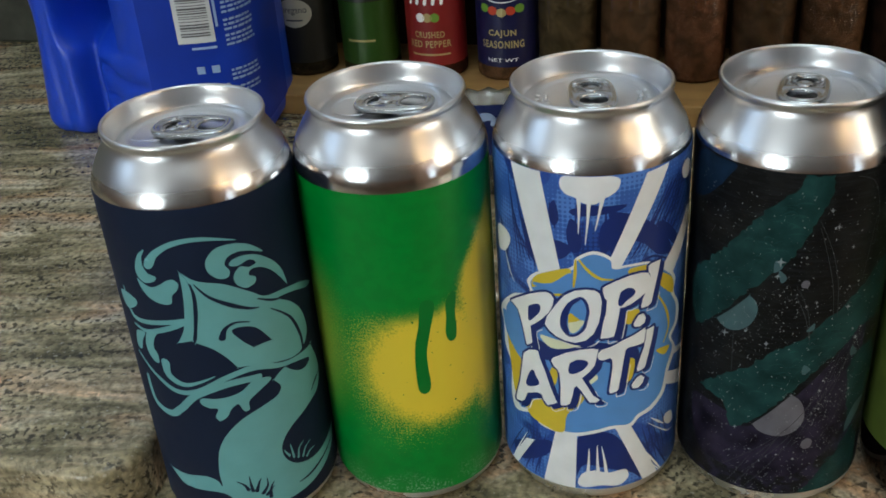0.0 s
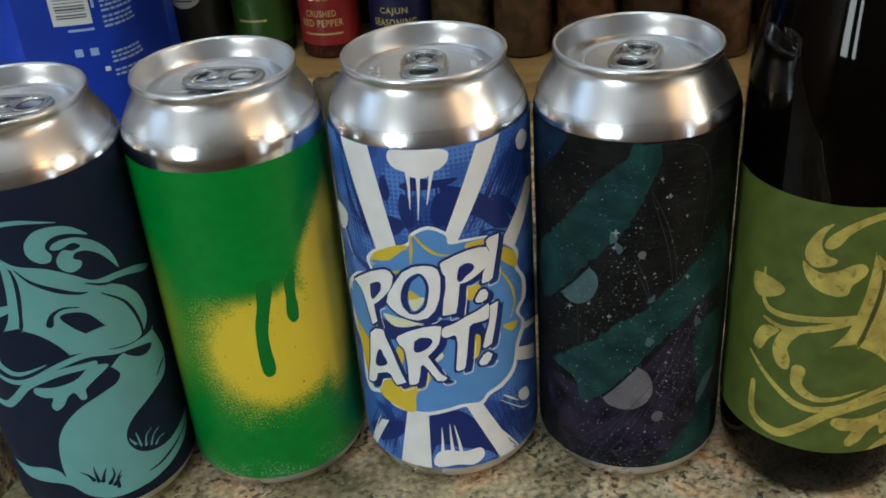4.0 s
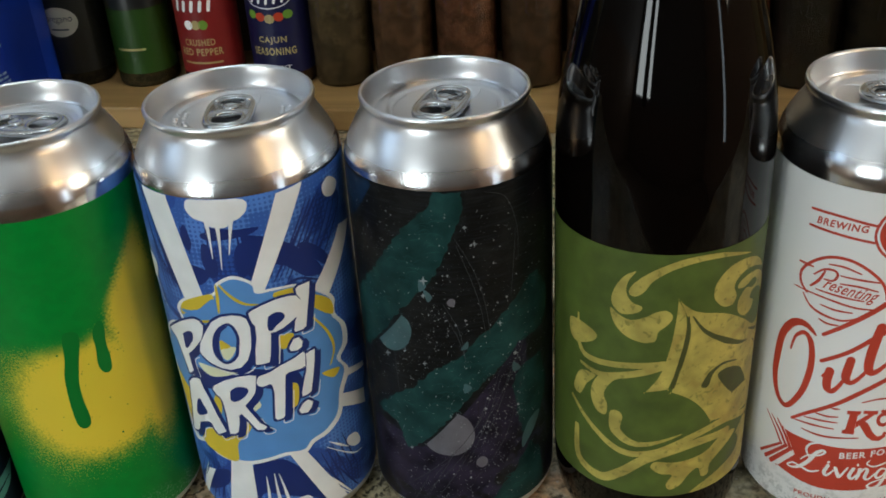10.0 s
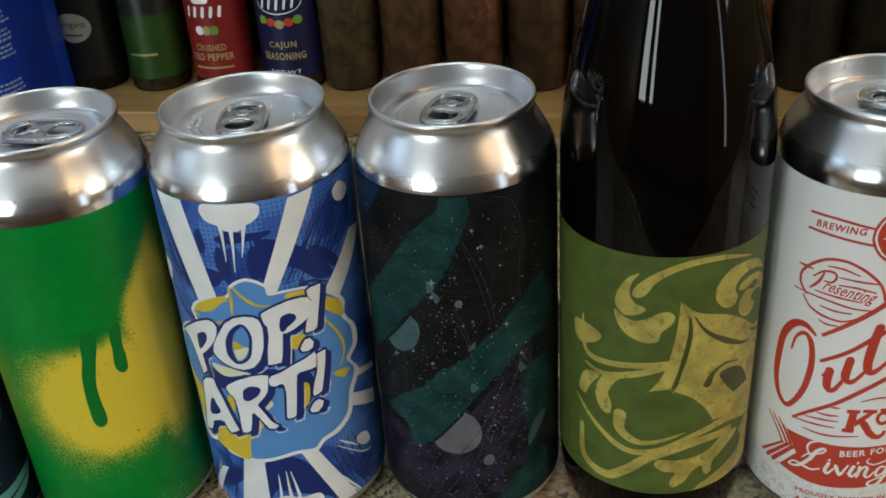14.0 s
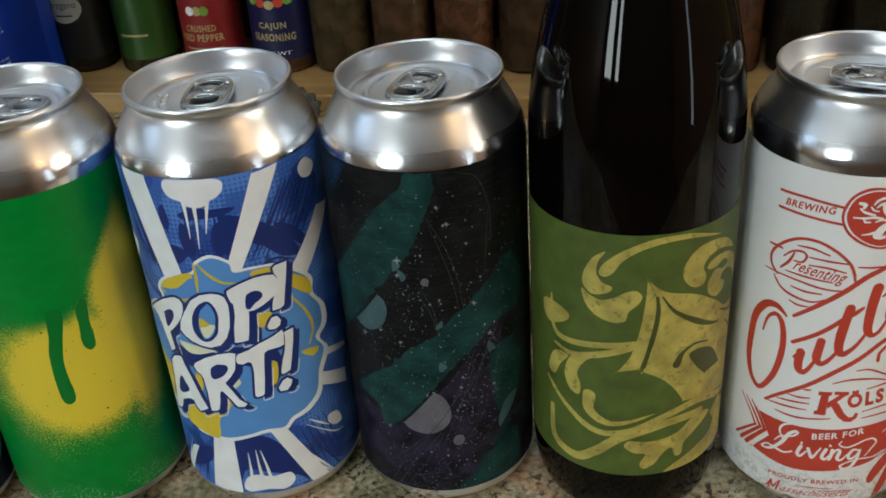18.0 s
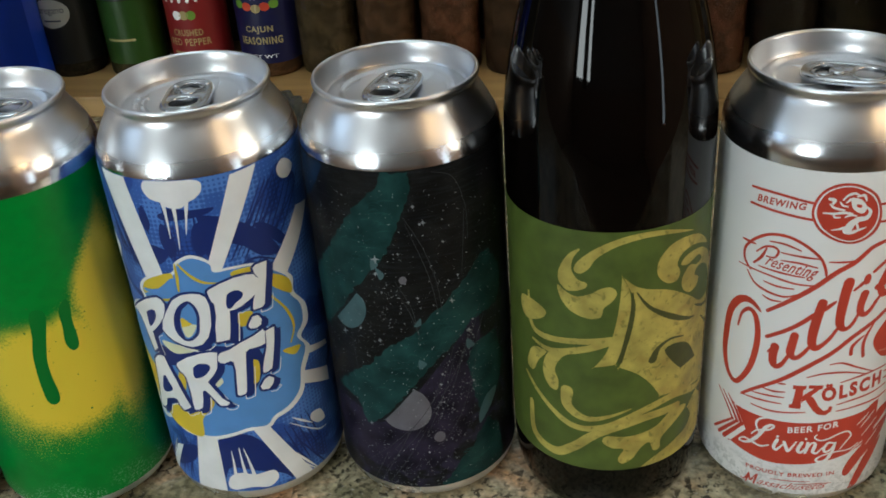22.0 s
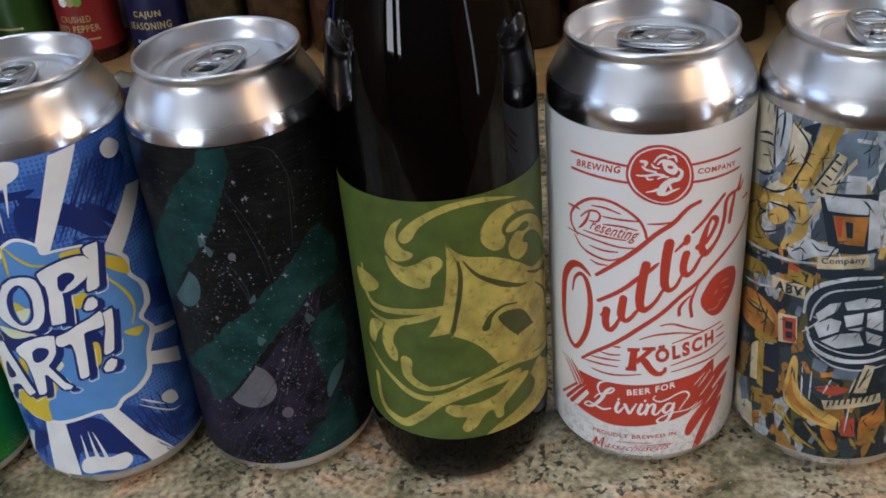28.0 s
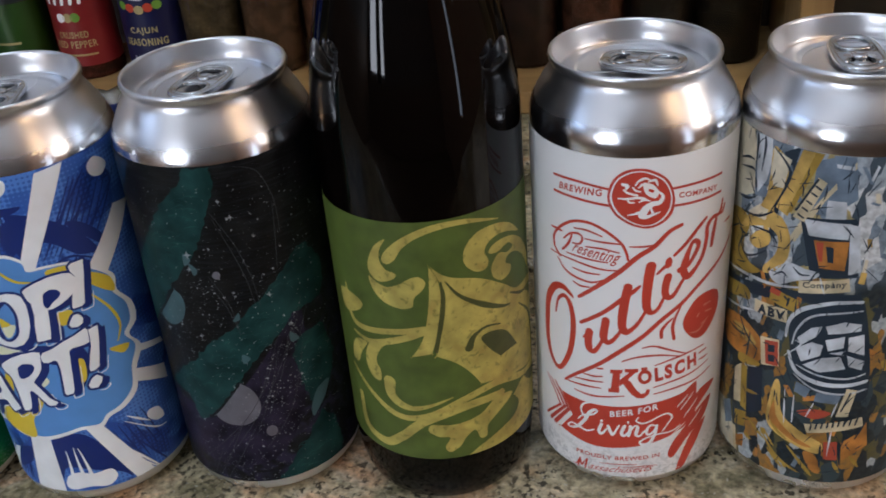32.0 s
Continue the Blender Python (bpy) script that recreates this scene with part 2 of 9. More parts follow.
def curve_pts(pts, n=8, closed=False):
    """Catmull-Rom through the points."""
    out = []
    m = len(pts)
    rng = range(m if closed else m - 1)
    for i in rng:
        p0 = pts[(i - 1) % m] if closed or i > 0 else pts[0]
        p1, p2 = pts[i], pts[(i + 1) % m]
        p3 = pts[(i + 2) % m] if closed or i + 2 < m else pts[-1]
        for k in range(n):
            t = k / n
            out.append(tuple(0.5 * (2 * b + (c - a) * t + (2 * a - 5 * b + 4 * c - d) * t * t + (3 * b - a - 3 * c + d) * t ** 3)
                             for a, b, c, d in zip(p0, p1, p2, p3)))
    if not closed:
        out.append(tuple(pts[-1]))
    return out

# ---------------------------------------------------------------- room
def structure(name, bm, material, label, category):
    return tagged(link_mesh(name, bm, material, smooth=False), label, category, kind="structure")


XL, XR, YF = -2.30, 1.40, -2.30
structure("floor", box(XL, YF, -0.95, XR, 0.62, -0.90), M_FLOOR, "brown oak boards of the kitchen floor", "floor")
structure("ceiling", box(XL - 0.15, YF - 0.1, 1.50, XR + 0.15, 0.72, 1.55), M_CEIL, "plain off-white painted kitchen ceiling", "ceiling")
def pierced_wall(name, x0, x1, holes, paint=M_PAINT, tone="dark taupe"):
    """A wall along y with openings (y0, z0, y1, z1), as piers, sills and lintels."""
    y = YF - 0.1
    k = 0
    for y0, z0, y1, z1 in holes + [(0.72, 0, 0.72, 0)]:
        if y0 > y:
            structure("%s_%d" % (name, k), box(x0, y, -0.90, x1, y0, 1.50), paint, "plain %s painted kitchen wall" % tone, "wall")
            k += 1
        if y1 > y0:
            if z0 > -0.89:
                structure("%s_%d" % (name, k), box(x0, y0, -0.90, x1, y1, z0), paint, "painted kitchen wall under the opening", "wall")
            structure("%s_%d" % (name, k + 1), box(x0, y0, z1, x1, y1, 1.50), paint, "painted kitchen wall over the opening", "wall")
            k += 2
        y = y1


WIN_R, GAP_R, WIN_L, WIN_F = (-0.76, 0.38, -0.24, 0.86), (-1.16, -0.27, -1.04, 0.67), (-1.12, 0.91, -0.18, 1.43), (-2.06, 0.09, -1.08, 1.05)
pierced_wall("wall_right", XR, XR + 0.15, [GAP_R, WIN_R], M_WARM, "terracotta")
pierced_wall("wall_left", XL - 0.15, XL, [WIN_L])
M_FRAME = mat("white_frame_paint", (0.78, 0.77, 0.74), 0.4, vary=0.03)
for k, b in enumerate(((XL, -0.90, WIN_F[0], 1.50), (WIN_F[2], -0.90, XR, 1.50), (WIN_F[0], -0.90, WIN_F[2], WIN_F[1]), (WIN_F[0], WIN_F[3], WIN_F[2], 1.50))):
    structure("wall_far_%d" % k, box(b[0], YF - 0.1, b[1], b[2], YF, b[3]), M_PAINT, "plain dark taupe painted kitchen wall round the window", "wall")


def opening_frame(name, label, m, hole, mullion=True):
    """A white frame in an opening (along, z0, along, z1) of a wall that runs along y, or along x once turned."""
    y0, z0, y1, z1 = hole
    w = thing(name, m, label, "window", kind="structure")
    bars = [(0, y0, z0, 0.05, y0 + 0.045, z1), (0, y1 - 0.045, z0, 0.05, y1, z1), (0, y0 + 0.045, z0, 0.05, y1 - 0.045, z0 + 0.045), (0, y0 + 0.045, z1 - 0.045, 0.05, y1 - 0.045, z1)]
    if mullion:
        mid = (y0 + y1) / 2
        bars.append((0.01, mid - 0.02, z0 + 0.045, 0.04, mid + 0.02, z1 - 0.045))
    for b in bars:
        part("window_frame", box(*b, 0.004, 1), M_FRAME, w, smooth=False)


opening_frame("window_1", "white framed kitchen window in the wall", pose(XR + 0.04, 0, 0), WIN_R)
opening_frame("window_2", "white framed kitchen window in the wall", pose(XL - 0.09, 0, 0), WIN_L)
opening_frame("window_3", "wide white framed garden window in the wall", pose(0, YF - 0.04, 0, 0, 0, -90), WIN_F)
opening_frame("window_4", "narrow white framed light beside the window", pose(XR + 0.04, 0, 0), GAP_R, False)


def curtain():
    """A gathered cloth panel, unseen, added to mask part of the garden window in reflections."""
    bm = bmesh.new()
    cols = []
    for k in range(57):
        x = -1.53 + 0.27 * k / 56
        y = YF + 0.055 + 0.016 * math.sin(k * 0.9) + 0.006 * math.sin(k * 2.3 + 1)
        cols.append([bm.verts.new((x + 0.006 * math.sin(3 * z + k), y, z)) for z in (0.02, 0.35, 0.70, 1.10)])
    for a, b in zip(cols, cols[1:]):
        for q in range(3):
            bm.faces.new((a[q], b[q], b[q + 1], a[q + 1]))
    bmesh.ops.solidify(bm, geom=bm.faces[:], thickness=0.004)
    c = thing("curtain", pose(0, 0, 0), "unseen dark green cloth added to mask part of a window", "curtain")
    part("cloth", bm, mat("window_mask_cloth", (0.035, 0.045, 0.025), 0.9, vary=0.2), c)
    part("rod", tube([(-2100, 1000 * YF + 55, 1108), (-1040, 1000 * YF + 55, 1108)], 9, False, 12), M_FRAME, c)
    for x in (-2.09, -1.05):
        part("bracket", box(x - 0.01, YF, 1.098, x + 0.01, YF + 0.055, 1.118, 0.002, 1), M_FRAME, c, smooth=False)


structure("ground", box(-40, -60, -1.10, 40, 40, -1.0), mat("garden_ground", (0.16, 0.17, 0.08), 0.9, vary=0.3, vary_scale=2), "grassy garden ground outside the kitchen", "ground")


def ceiling_light():
    # unseen fixture, added to hold the lamps that brighten counter and ceiling
    c = thing("ceiling_light", pose(-0.05, -0.62, 0.0), "unseen square suspended light with a white frame, added to brighten the room", "lamp")
    for b in ((-0.26, -0.26, 1.275, -0.225, 0.26, 1.325), (0.225, -0.26, 1.275, 0.26, 0.26, 1.325), (-0.225, -0.26, 1.275, 0.225, -0.225, 1.325), (-0.225, 0.225, 1.275, 0.225, 0.26, 1.325)):
        part("frame", box(*b, 0.004, 1), M_FRAME, c, smooth=False)
    part("housing", box(-0.225, -0.225, 1.282, 0.225, 0.225, 1.318), M_FRAME, c, smooth=False)
    part("stem", tube([(0, 0, 1318), (0, 0, 1499)], 8, False, 12), M_FRAME, c)


# unseen panels, added so that glass and metal reflect a dark lower room
M_PANEL = wood_mat("dark_panelling", (0.21, 0.135, 0.085), (0.13, 0.080, 0.050), 0.4, axis=2)
structure("panelling_left", box(XL, YF + 0.02, -0.90, XL + 0.02, 0.3, 0.45), M_PANEL, "dark wood panelling on the lower wall", "panelling")
structure("panelling_far", box(XL + 0.02, YF, -0.90, XR, YF + 0.02, 0.04), M_PANEL, "dark wood panelling on the lower wall", "panelling")

# tiled wall behind the counter
M_TILE = mat("beige_tile", (0.30, 0.22, 0.105), 0.5, vary=0.22, vary_scale=9, bump=0.05, bump_scale=60)
M_GROUT = mat("tile_grout", (0.31, 0.235, 0.12), 0.8, vary=0.1)
back = pose(0.0, 0.426, 0.0, 0, 0, -9.2)
wb = structure("wall_back", box(-2.6, -0.0035, -0.90, 1.7, 0.10, 1.50), M_GROUT, "wall of beige square tiles behind the counter", "wall")
wb.matrix_world = back
tile = None
for k in range(-7, 8):
    for row in range(2):
        if tile is None:
            tile = part("tile", box(-0.0745, -0.0045, -0.0745, 0.0745, -0.0030, 0.0745, 0.0006), M_TILE, wb, smooth=False)
            first = tile
        else:
            tile = new("tile", first.data)
            tile.parent = wb
        tile.location = (0.1405 + 0.152 * k, 0.0, 0.1005 + 0.152 * row)
# unseen pale sheet over the tiles, added to brighten the lids by reflection
wu = structure("wall_upper", box(-2.6, -0.0047, 0.330, 1.7, -0.0036, 1.50), mat("upper_paint", (0.56, 0.58, 0.61), 0.7, vary=0.04, vary_scale=5), "unseen pale grey wall over the tiles, added for the lids to reflect", "wall")
wu.matrix_world = back
# granite coloured dark to hold the shade along the wall
us = structure("upstand", box(-1.9, -0.02, 0.0245, -0.29, -0.0047, 0.235, 0.003), mat("shaded_granite", (0.030, 0.032, 0.022), 0.35, vary=0.6, vary_scale=60), "dark polished granite upstand along the wall", "upstand")
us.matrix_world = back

# counter and the raised slab beside the cans
structure("counter", box(-1.6, -0.240, -0.03, 1.38, 0.50, 0.0, 0.006, 3), M_GRANITE_TOP, "speckled olive and pink granite kitchen counter", "counter")
structure("counter_base", box(-1.6, -0.215, -0.90, 1.38, 0.50, -0.03), M_CAB, "brown oak cabinet front under the counter", "cabinet")


def slab():
    """Raised granite ledge behind the cans, with an arm beside them and a round nosing."""
    def arc(cx, cy, r, a0, a1, n, inward=False):
        for k in range(n + 1):
            a = radians(a0 + (a1 - a0) * k / n)
            d = Vector((math.cos(a), math.sin(a)))
            yield Vector((cx, cy)) + d * r, -d if inward else d
    front = Vector((math.sin(radians(-12)), -math.cos(radians(-12))))
    cx, cy, r = -0.1895, -0.0115, 0.020
    corner = Vector((cx, cy)) + front * r
    far = corner + Vector((-math.cos(radians(12)), math.sin(radians(12)))) * 1.35
    rim = [(far, front)] + list(arc(cx, cy, r, -102, 0, 12)) + list(arc(-0.1495, 0.066, 0.020, 180, 90, 6, True)) + [(Vector((1.38, 0.086)), Vector((0, -1)))]
    zero = Vector((0, 0))
    rim += [(Vector((1.38, 0.50)), zero), (Vector((far.x, 0.50)), zero)]
    nose = 0.0045
    levels = [(0.0, 0.0), (0.0, 0.0245 - nose)] + [(nose * (1 - math.cos(radians(g))), 0.0245 - nose + nose * math.sin(radians(g))) for g in range(10, 91, 10)]
    bm = bmesh.new()
    rings = [[bm.verts.new((*(p - n * d), z)) for p, n in rim] for d, z in levels]
    for a, b in zip(rings, rings[1:]):
        for k in range(len(rim)):
            j = (k + 1) % len(rim)
            bm.faces.new((a[k], a[j], b[j], b[k]))
    bm.faces.new(rings[-1])
    bmesh.ops.recalc_face_normals(bm, faces=bm.faces[:])
    return auto_sharp(tagged(link_mesh("raised_slab", bm, M_GRANITE), "thick raised ledge of polished speckled granite with rounded edge", "slab", kind="structure"), 50)


slab()


# warm pendant lamp over the far end of the counter
def pendant_lamp():
    p = thing("pendant_lamp", pose(0.95, -0.86, 0.0), "small warm glass pendant lamp hanging from the ceiling", "lamp")
    glow = bpy.data.materials.new("lamp_glass")
    glow.use_nodes = True
    gb = glow.node_tree.nodes["Principled BSDF"]
    gb.inputs["Base Color"].default_value = (0.8, 0.7, 0.5, 1)
    gb.inputs["Emission Color"].default_value, gb.inputs["Emission Strength"].default_value = (1.0, 0.62, 0.30, 1), 26
    part("globe", revolve([(0, 800), (42, 806), (78, 830), (95, 870), (88, 915), (55, 950), (20, 964)], 32), glow, p)
    part("collar", revolve([(20, 964), (21, 966), (18, 1000), (5, 1004)], 24), M_ALU, p)
    part("cord", tube([(0, 0, 1002), (0, 0, 1500)], 3, False, 8), M_FRAME, p)


# ---------------------------------------------------------------- cans
CAN_PROFILE = [(0, 9), (14, 8), (20, 5), (22.6, 1.2), (23.8, 0), (25.0, 0.3), (28.0, 2.6), (31.0, 5.0), (32.3, 6.9), (33.1, 10.2), (33.1, 60), (33.1, 136.0),
               (33.07, 137.3), (32.93, 138.6), (32.63, 139.9), (32.15, 141.3), (31.5, 142.8), (30.7, 144.4), (29.85, 146.0), (28.95, 147.6), (28.05, 149.1), (27.2, 150.5), (26.5, 151.7), (26.0, 152.8),
               (25.75, 153.7), (25.75, 154.3), (26.1, 154.7), (26.55, 155.2), (26.72, 156.1), (26.5, 156.95), (25.95, 157.3), (25.45, 157.05),
               (25.2, 156.2), (24.95, 153.5), (24.5, 150.6), (24.0, 149.6), (23.4, 149.3)]
LID_PROFILE = [(23.4, 149.3), (22.9, 149.5), (22.5, 150.4), (22.0, 150.9), (18.6, 151.0), (18.2, 150.9), (17.7, 150.5), (17.2, 150.4), (8, 150.4), (0, 150.45)]
CANS = {"can1": (-132.3, -6.1), "can2": (-67.6, 8.2), "can3": (0.0, 9.7), "can4": (67.2, 7.6), "can5": (202.5, -3.5), "can6": (268.1, -14.2)}


def can_radius(z):
    p = CAN_PROFILE[8:24]
    for (r0, z0), (r1, z1) in zip(p, p[1:]):
        if z <= z1:
            return r0 + (r1 - r0) * max(0.0, (z - z0) / (z1 - z0))
    return p[-1][0]


def tube(path, r, closed=True, n=8):
    """A round bar along a path in mm."""
    bm = bmesh.new()
    m = len(path)
    rings = []
    for i, p in enumerate(path):
        a, b = Vector(path[(i - 1) % m] if closed or i else path[0]), Vector(path[(i + 1) % m] if closed or i < m - 1 else path[-1])
        d = (b - a).normalized()
        side = d.cross(Vector((0, 0, 1)))
        side = side.normalized() if side.length > 1e-4 else Vector((1, 0, 0))
        up = side.cross(d)
        rings.append([bm.verts.new((Vector(p) + (side * math.cos(g) + up * math.sin(g)) * r) / 1000) for g in [2 * math.pi * k / n for k in range(n)]])
    for i in range(m if closed else m - 1):
        a, b = rings[i], rings[(i + 1) % m]
        for k in range(n):
            bm.faces.new((a[k], a[(k + 1) % n], b[(k + 1) % n], b[k]))
    if not closed:
        bm.faces.new(rings[0][::-1])
        bm.faces.new(rings[-1])
    bmesh.ops.recalc_face_normals(bm, faces=bm.faces[:])
    return bm


def superoval(cx, cy, a, b, z, n=40, e=2.6):
    out = []
    for k in range(n):
        g = 2 * math.pi * k / n
        c, s = math.cos(g), math.sin(g)
        out.append((cx + a * math.copysign(abs(c) ** (2 / e), c), cy + b * math.copysign(abs(s) ** (2 / e), s), z))
    return out


def holed_plate(outer, holes, thick):
    """A plate in mm with holes, by filling between closed loops."""
    bm = bmesh.new()
    edges = []
    for loop in [outer] + holes:
        vs = [bm.verts.new(Vector(p) / 1000) for p in loop]
        edges += [bm.edges.new((a, b)) for a, b in zip(vs, vs[1:] + vs[:1])]
    bmesh.ops.triangle_fill(bm, edges=edges, use_beauty=True)
    bmesh.ops.recalc_face_normals(bm, faces=bm.faces[:])
    if bm.faces[0].normal.z < 0:
        bmesh.ops.reverse_faces(bm, faces=bm.faces[:])
    ret = bmesh.ops.extrude_face_region(bm, geom=bm.faces[:])
    for v in ret["geom"]:
        if isinstance(v, bmesh.types.BMVert):
            v.co.z -= thick / 1000
    bmesh.ops.recalc_face_normals(bm, faces=bm.faces[:])
    return bm


# lid, ring tab and rivet, with the mouth towards +y
def lid_parts(c, turn, emboss):
    lid = part("lid", revolve(LID_PROFILE, 72), M_ALU_LID, c)
    lid.rotation_euler = (0, 0, radians(turn))
    part("mouth_score", tube(superoval(0, 11.6, 7.6, 8.6, 150.45, 44, 2.2), 0.2, n=6), M_ALU_LID, lid)
    part("panel_bead", tube([(16.3 * math.sin(a), 16.3 * math.cos(a) - 0.4, 150.5) for a in [radians(g) for g in range(62, 300, 7)]], 0.18, False, 6), M_ALU_LID, lid)
    tab = part("ring_tab", holed_plate(superoval(0, -6.0, 7.2, 12.9, 153.1, 56, 2.9), [superoval(0, -12.6, 4.8, 4.4, 153.1, 32, 2.4), superoval(0, 0.8, 3.9, 3.4, 153.1, 28, 2.1)], 0.8), M_TAB, c)
    tab.rotation_euler = (radians(-1.2), 0, radians(turn))
    part("rolled_edge", tube(superoval(0, -6.0, 6.9, 12.6, 152.3, 56, 2.9), 1.15, n=12), M_TAB, tab)
    part("finger_ring", tube(superoval(0, -12.6, 5.2, 4.8, 152.8, 36, 2.4), 0.75, n=10), M_TAB, tab)
    part("rivet_seat", tube(superoval(0, 0.8, 4.1, 3.6, 152.9, 28, 2.1), 0.4, n=8), M_TAB, tab)
    part("rivet_tongue", holed_plate(superoval(0, 0.4, 3.3, 2.9, 152.4, 28, 2.1), [], 0.6), M_TAB, tab)
    part("rivet", revolve([(2.6, 150.5), (2.6, 152.9), (2.3, 153.5), (1.6, 153.8), (1.0, 153.5), (0, 153.4)], 28), M_TAB, lid)
    for sx in (-1, 1):
        part("tab_dimple", revolve([(1.0, 152.9), (0.9, 153.4), (0.5, 153.7), (0, 153.8)], 14), M_TAB, tab).location = (sx * 5.0 / 1000, 2.2 / 1000, 0)
    if emboss:
        for sx in (-1, 1):
            for k in range(9):
                for row in range(2):
                    if (k * 5 + row * 3) % 7 == 0:
                        continue
                    g = radians(sx * (44 + k * 7))
                    r = 18.6 - row * 2.6 if sx > 0 else 17.6 - row * 2.6
                    bm = box(-0.28, -0.85, 150.3, 0.28, 0.85, 151.1, 0.0)
                    bmesh.ops.scale(bm, vec=(0.001, 0.001, 0.001), verts=bm.verts[:])
                    bar = part("embossed_bar", bm, M_ALU_LID, lid)
                    bar.location = (r * math.sin(g) / 1000, -r * math.cos(g) / 1000, 0)
                    bar.rotation_euler = (0, 0, g)
    return [o for o in c.children_recursive if o.name.split(".")[0] not in ("can_body", "printed_sleeve")]


def can_at(key, label, sleeve_mat, top, turn, emboss=False, rise=0.0, foot=10.3):
    x, y = CANS[key]
    c = thing("beer_can", pose(x / 1000, y / 1000, 0), label, "can", "cans in a row")
    body = part("can_body", revolve(CAN_PROFILE, 112), M_ALU, c)
    heights = [foot] + [10.2] * (foot < 10) + [40, 70, 100, 130] + [z for z in (136.0, 137.3) if z < top - 0.2] + [top]
    sleeve = uv_sleeve("printed_sleeve", [(can_radius(z) + 0.05, z) for z in heights], c, sleeve_mat, 112)
    for ob in [body] + lid_parts(c, turn, emboss):
        for v in ob.data.vertices:
            v.co.z += rise / 1000 * min(1.0, max(0.0, (v.co.z - 0.139) / 0.015))
    return Surface(sleeve, can_radius, None, foot + 0.1, top - 0.1)


ceiling_light()
curtain()
pendant_lamp()

# ---------------------------------------------------------------- printed surfaces
from mathutils.geometry import delaunay_2d_cdt


class Surface:
    """A curved printed surface: its part, the radius at each height in mm, and how drawings are placed and cut on it."""

    def __init__(self, ob, radius, place=None, low=9.0, high=137.0):
        self.ob, self.radius, self.low, self.high = ob, radius, low, high
        self.count = 0
        self.place = place or (lambda u, z: (u, z))


def wrap(s, name, bm, material, layer, smooth=True):
    """Lays a flat drawing (u, z in mm) on the surface as a printed layer."""
    s.count += 1
    for v in bm.verts:
        u, z = s.place(v.co.x, v.co.y)
        v.co = Vector((u, z, v.co.z + s.count % 7 * 0.004))
    for z, n in ((s.low, -1), (s.high, 1)):
        bmesh.ops.bisect_plane(bm, geom=bm.verts[:] + bm.edges[:] + bm.faces[:], plane_co=(0, z, 0), plane_no=(0, n, 0), clear_outer=True)
    if not bm.verts:
        bm.free()
        return None
    for z in (136.0, 137.3):
        if s.low < z < s.high:
            bmesh.ops.bisect_plane(bm, geom=bm.verts[:] + bm.edges[:] + bm.faces[:], plane_co=(0, z, 0), plane_no=(0, 1, 0))
    us = [v.co.x for v in bm.verts]
    k = math.floor(min(us) / 1.6) + 1
    while k * 1.6 < max(us):
        bmesh.ops.bisect_plane(bm, geom=bm.verts[:] + bm.edges[:] + bm.faces[:], plane_co=(k * 1.6, 0, 0), plane_no=(1, 0, 0))
        k += 1
    for v in bm.verts:
        r = s.radius(v.co.y)
        a = v.co.x / s.radius(60)
        r += 0.05 + 0.05 * layer + v.co.z
        v.co = Vector((r * math.sin(a) / 1000, -r * math.cos(a) / 1000, v.co.y / 1000))
    return part(name, bm, material, s.ob, smooth=smooth)


def blob(s, name, material, layer, pts, smooth=True):
    """A filled shape; a point given twice is a corner."""
    ring = [Vector(p) for p in (curve_pts(pts, 5, True) if smooth else pts)]
    ring = [p for p, q in zip(ring, ring[1:] + ring[:1]) if (p - q).length > 0.02]
    vs, _, fs, *_ = delaunay_2d_cdt(ring, [], [list(range(len(ring)))], 1, 1e-4)
    bm = bmesh.new()
    vs = [bm.verts.new((p[0], p[1], 0)) for p in vs]
    for fc in fs:
        f = bm.faces.new([vs[i] for i in fc])
        f.normal_update()
        if f.normal.z < 0:
            f.normal_flip()
    return wrap(s, name, bm, material, layer)


def stroke(s, name, material, layer, pts, widths):
    """A brush stroke along a curve, its widths spread evenly over the length."""
    path = curve_pts(pts, 7)
    bm = bmesh.new()
    rows = []
    n = len(path)
    for i, p in enumerate(path):
        a, b = path[max(0, i - 1)], path[min(n - 1, i + 1)]
        d = Vector((b[0] - a[0], b[1] - a[1]))
        d = d.normalized() if d.length > 1e-6 else Vector((1, 0))
        f = i / (n - 1) * (len(widths) - 1)
        k = min(int(f), len(widths) - 2)
        w = (widths[k] * (1 - f + k) + widths[k + 1] * (f - k)) / 2
        up = 0.018 * i / n
        rows.append((bm.verts.new((p[0] - d.y * w, p[1] + d.x * w, up)), bm.verts.new((p[0] + d.y * w, p[1] - d.x * w, up))))
    for (a, b), (c, d) in zip(rows, rows[1:]):
        bm.faces.new((a, c, d, b))
    for (a, b), sgn in ((rows[0], -1), (rows[-1], 1)):
        w = (a.co - b.co).length / 2
        if w > 0.25:
            m, t = (a.co + b.co) / 2, Vector(((a.co - b.co).y, -(a.co - b.co).x, 0)).normalized() * sgn
            cap = [bm.verts.new(m + (a.co - b.co) / 2 * math.cos(g) + t * w * math.sin(g)) for g in [math.pi * j / 6 for j in range(1, 6)]]
            loop = [a] + cap + [b]
            bm.faces.new(loop if sgn < 0 else loop[::-1])
    for f in bm.faces:
        f.normal_update()
        if f.normal.z < 0:
            f.normal_flip()
    return wrap(s, name, bm, material, layer)


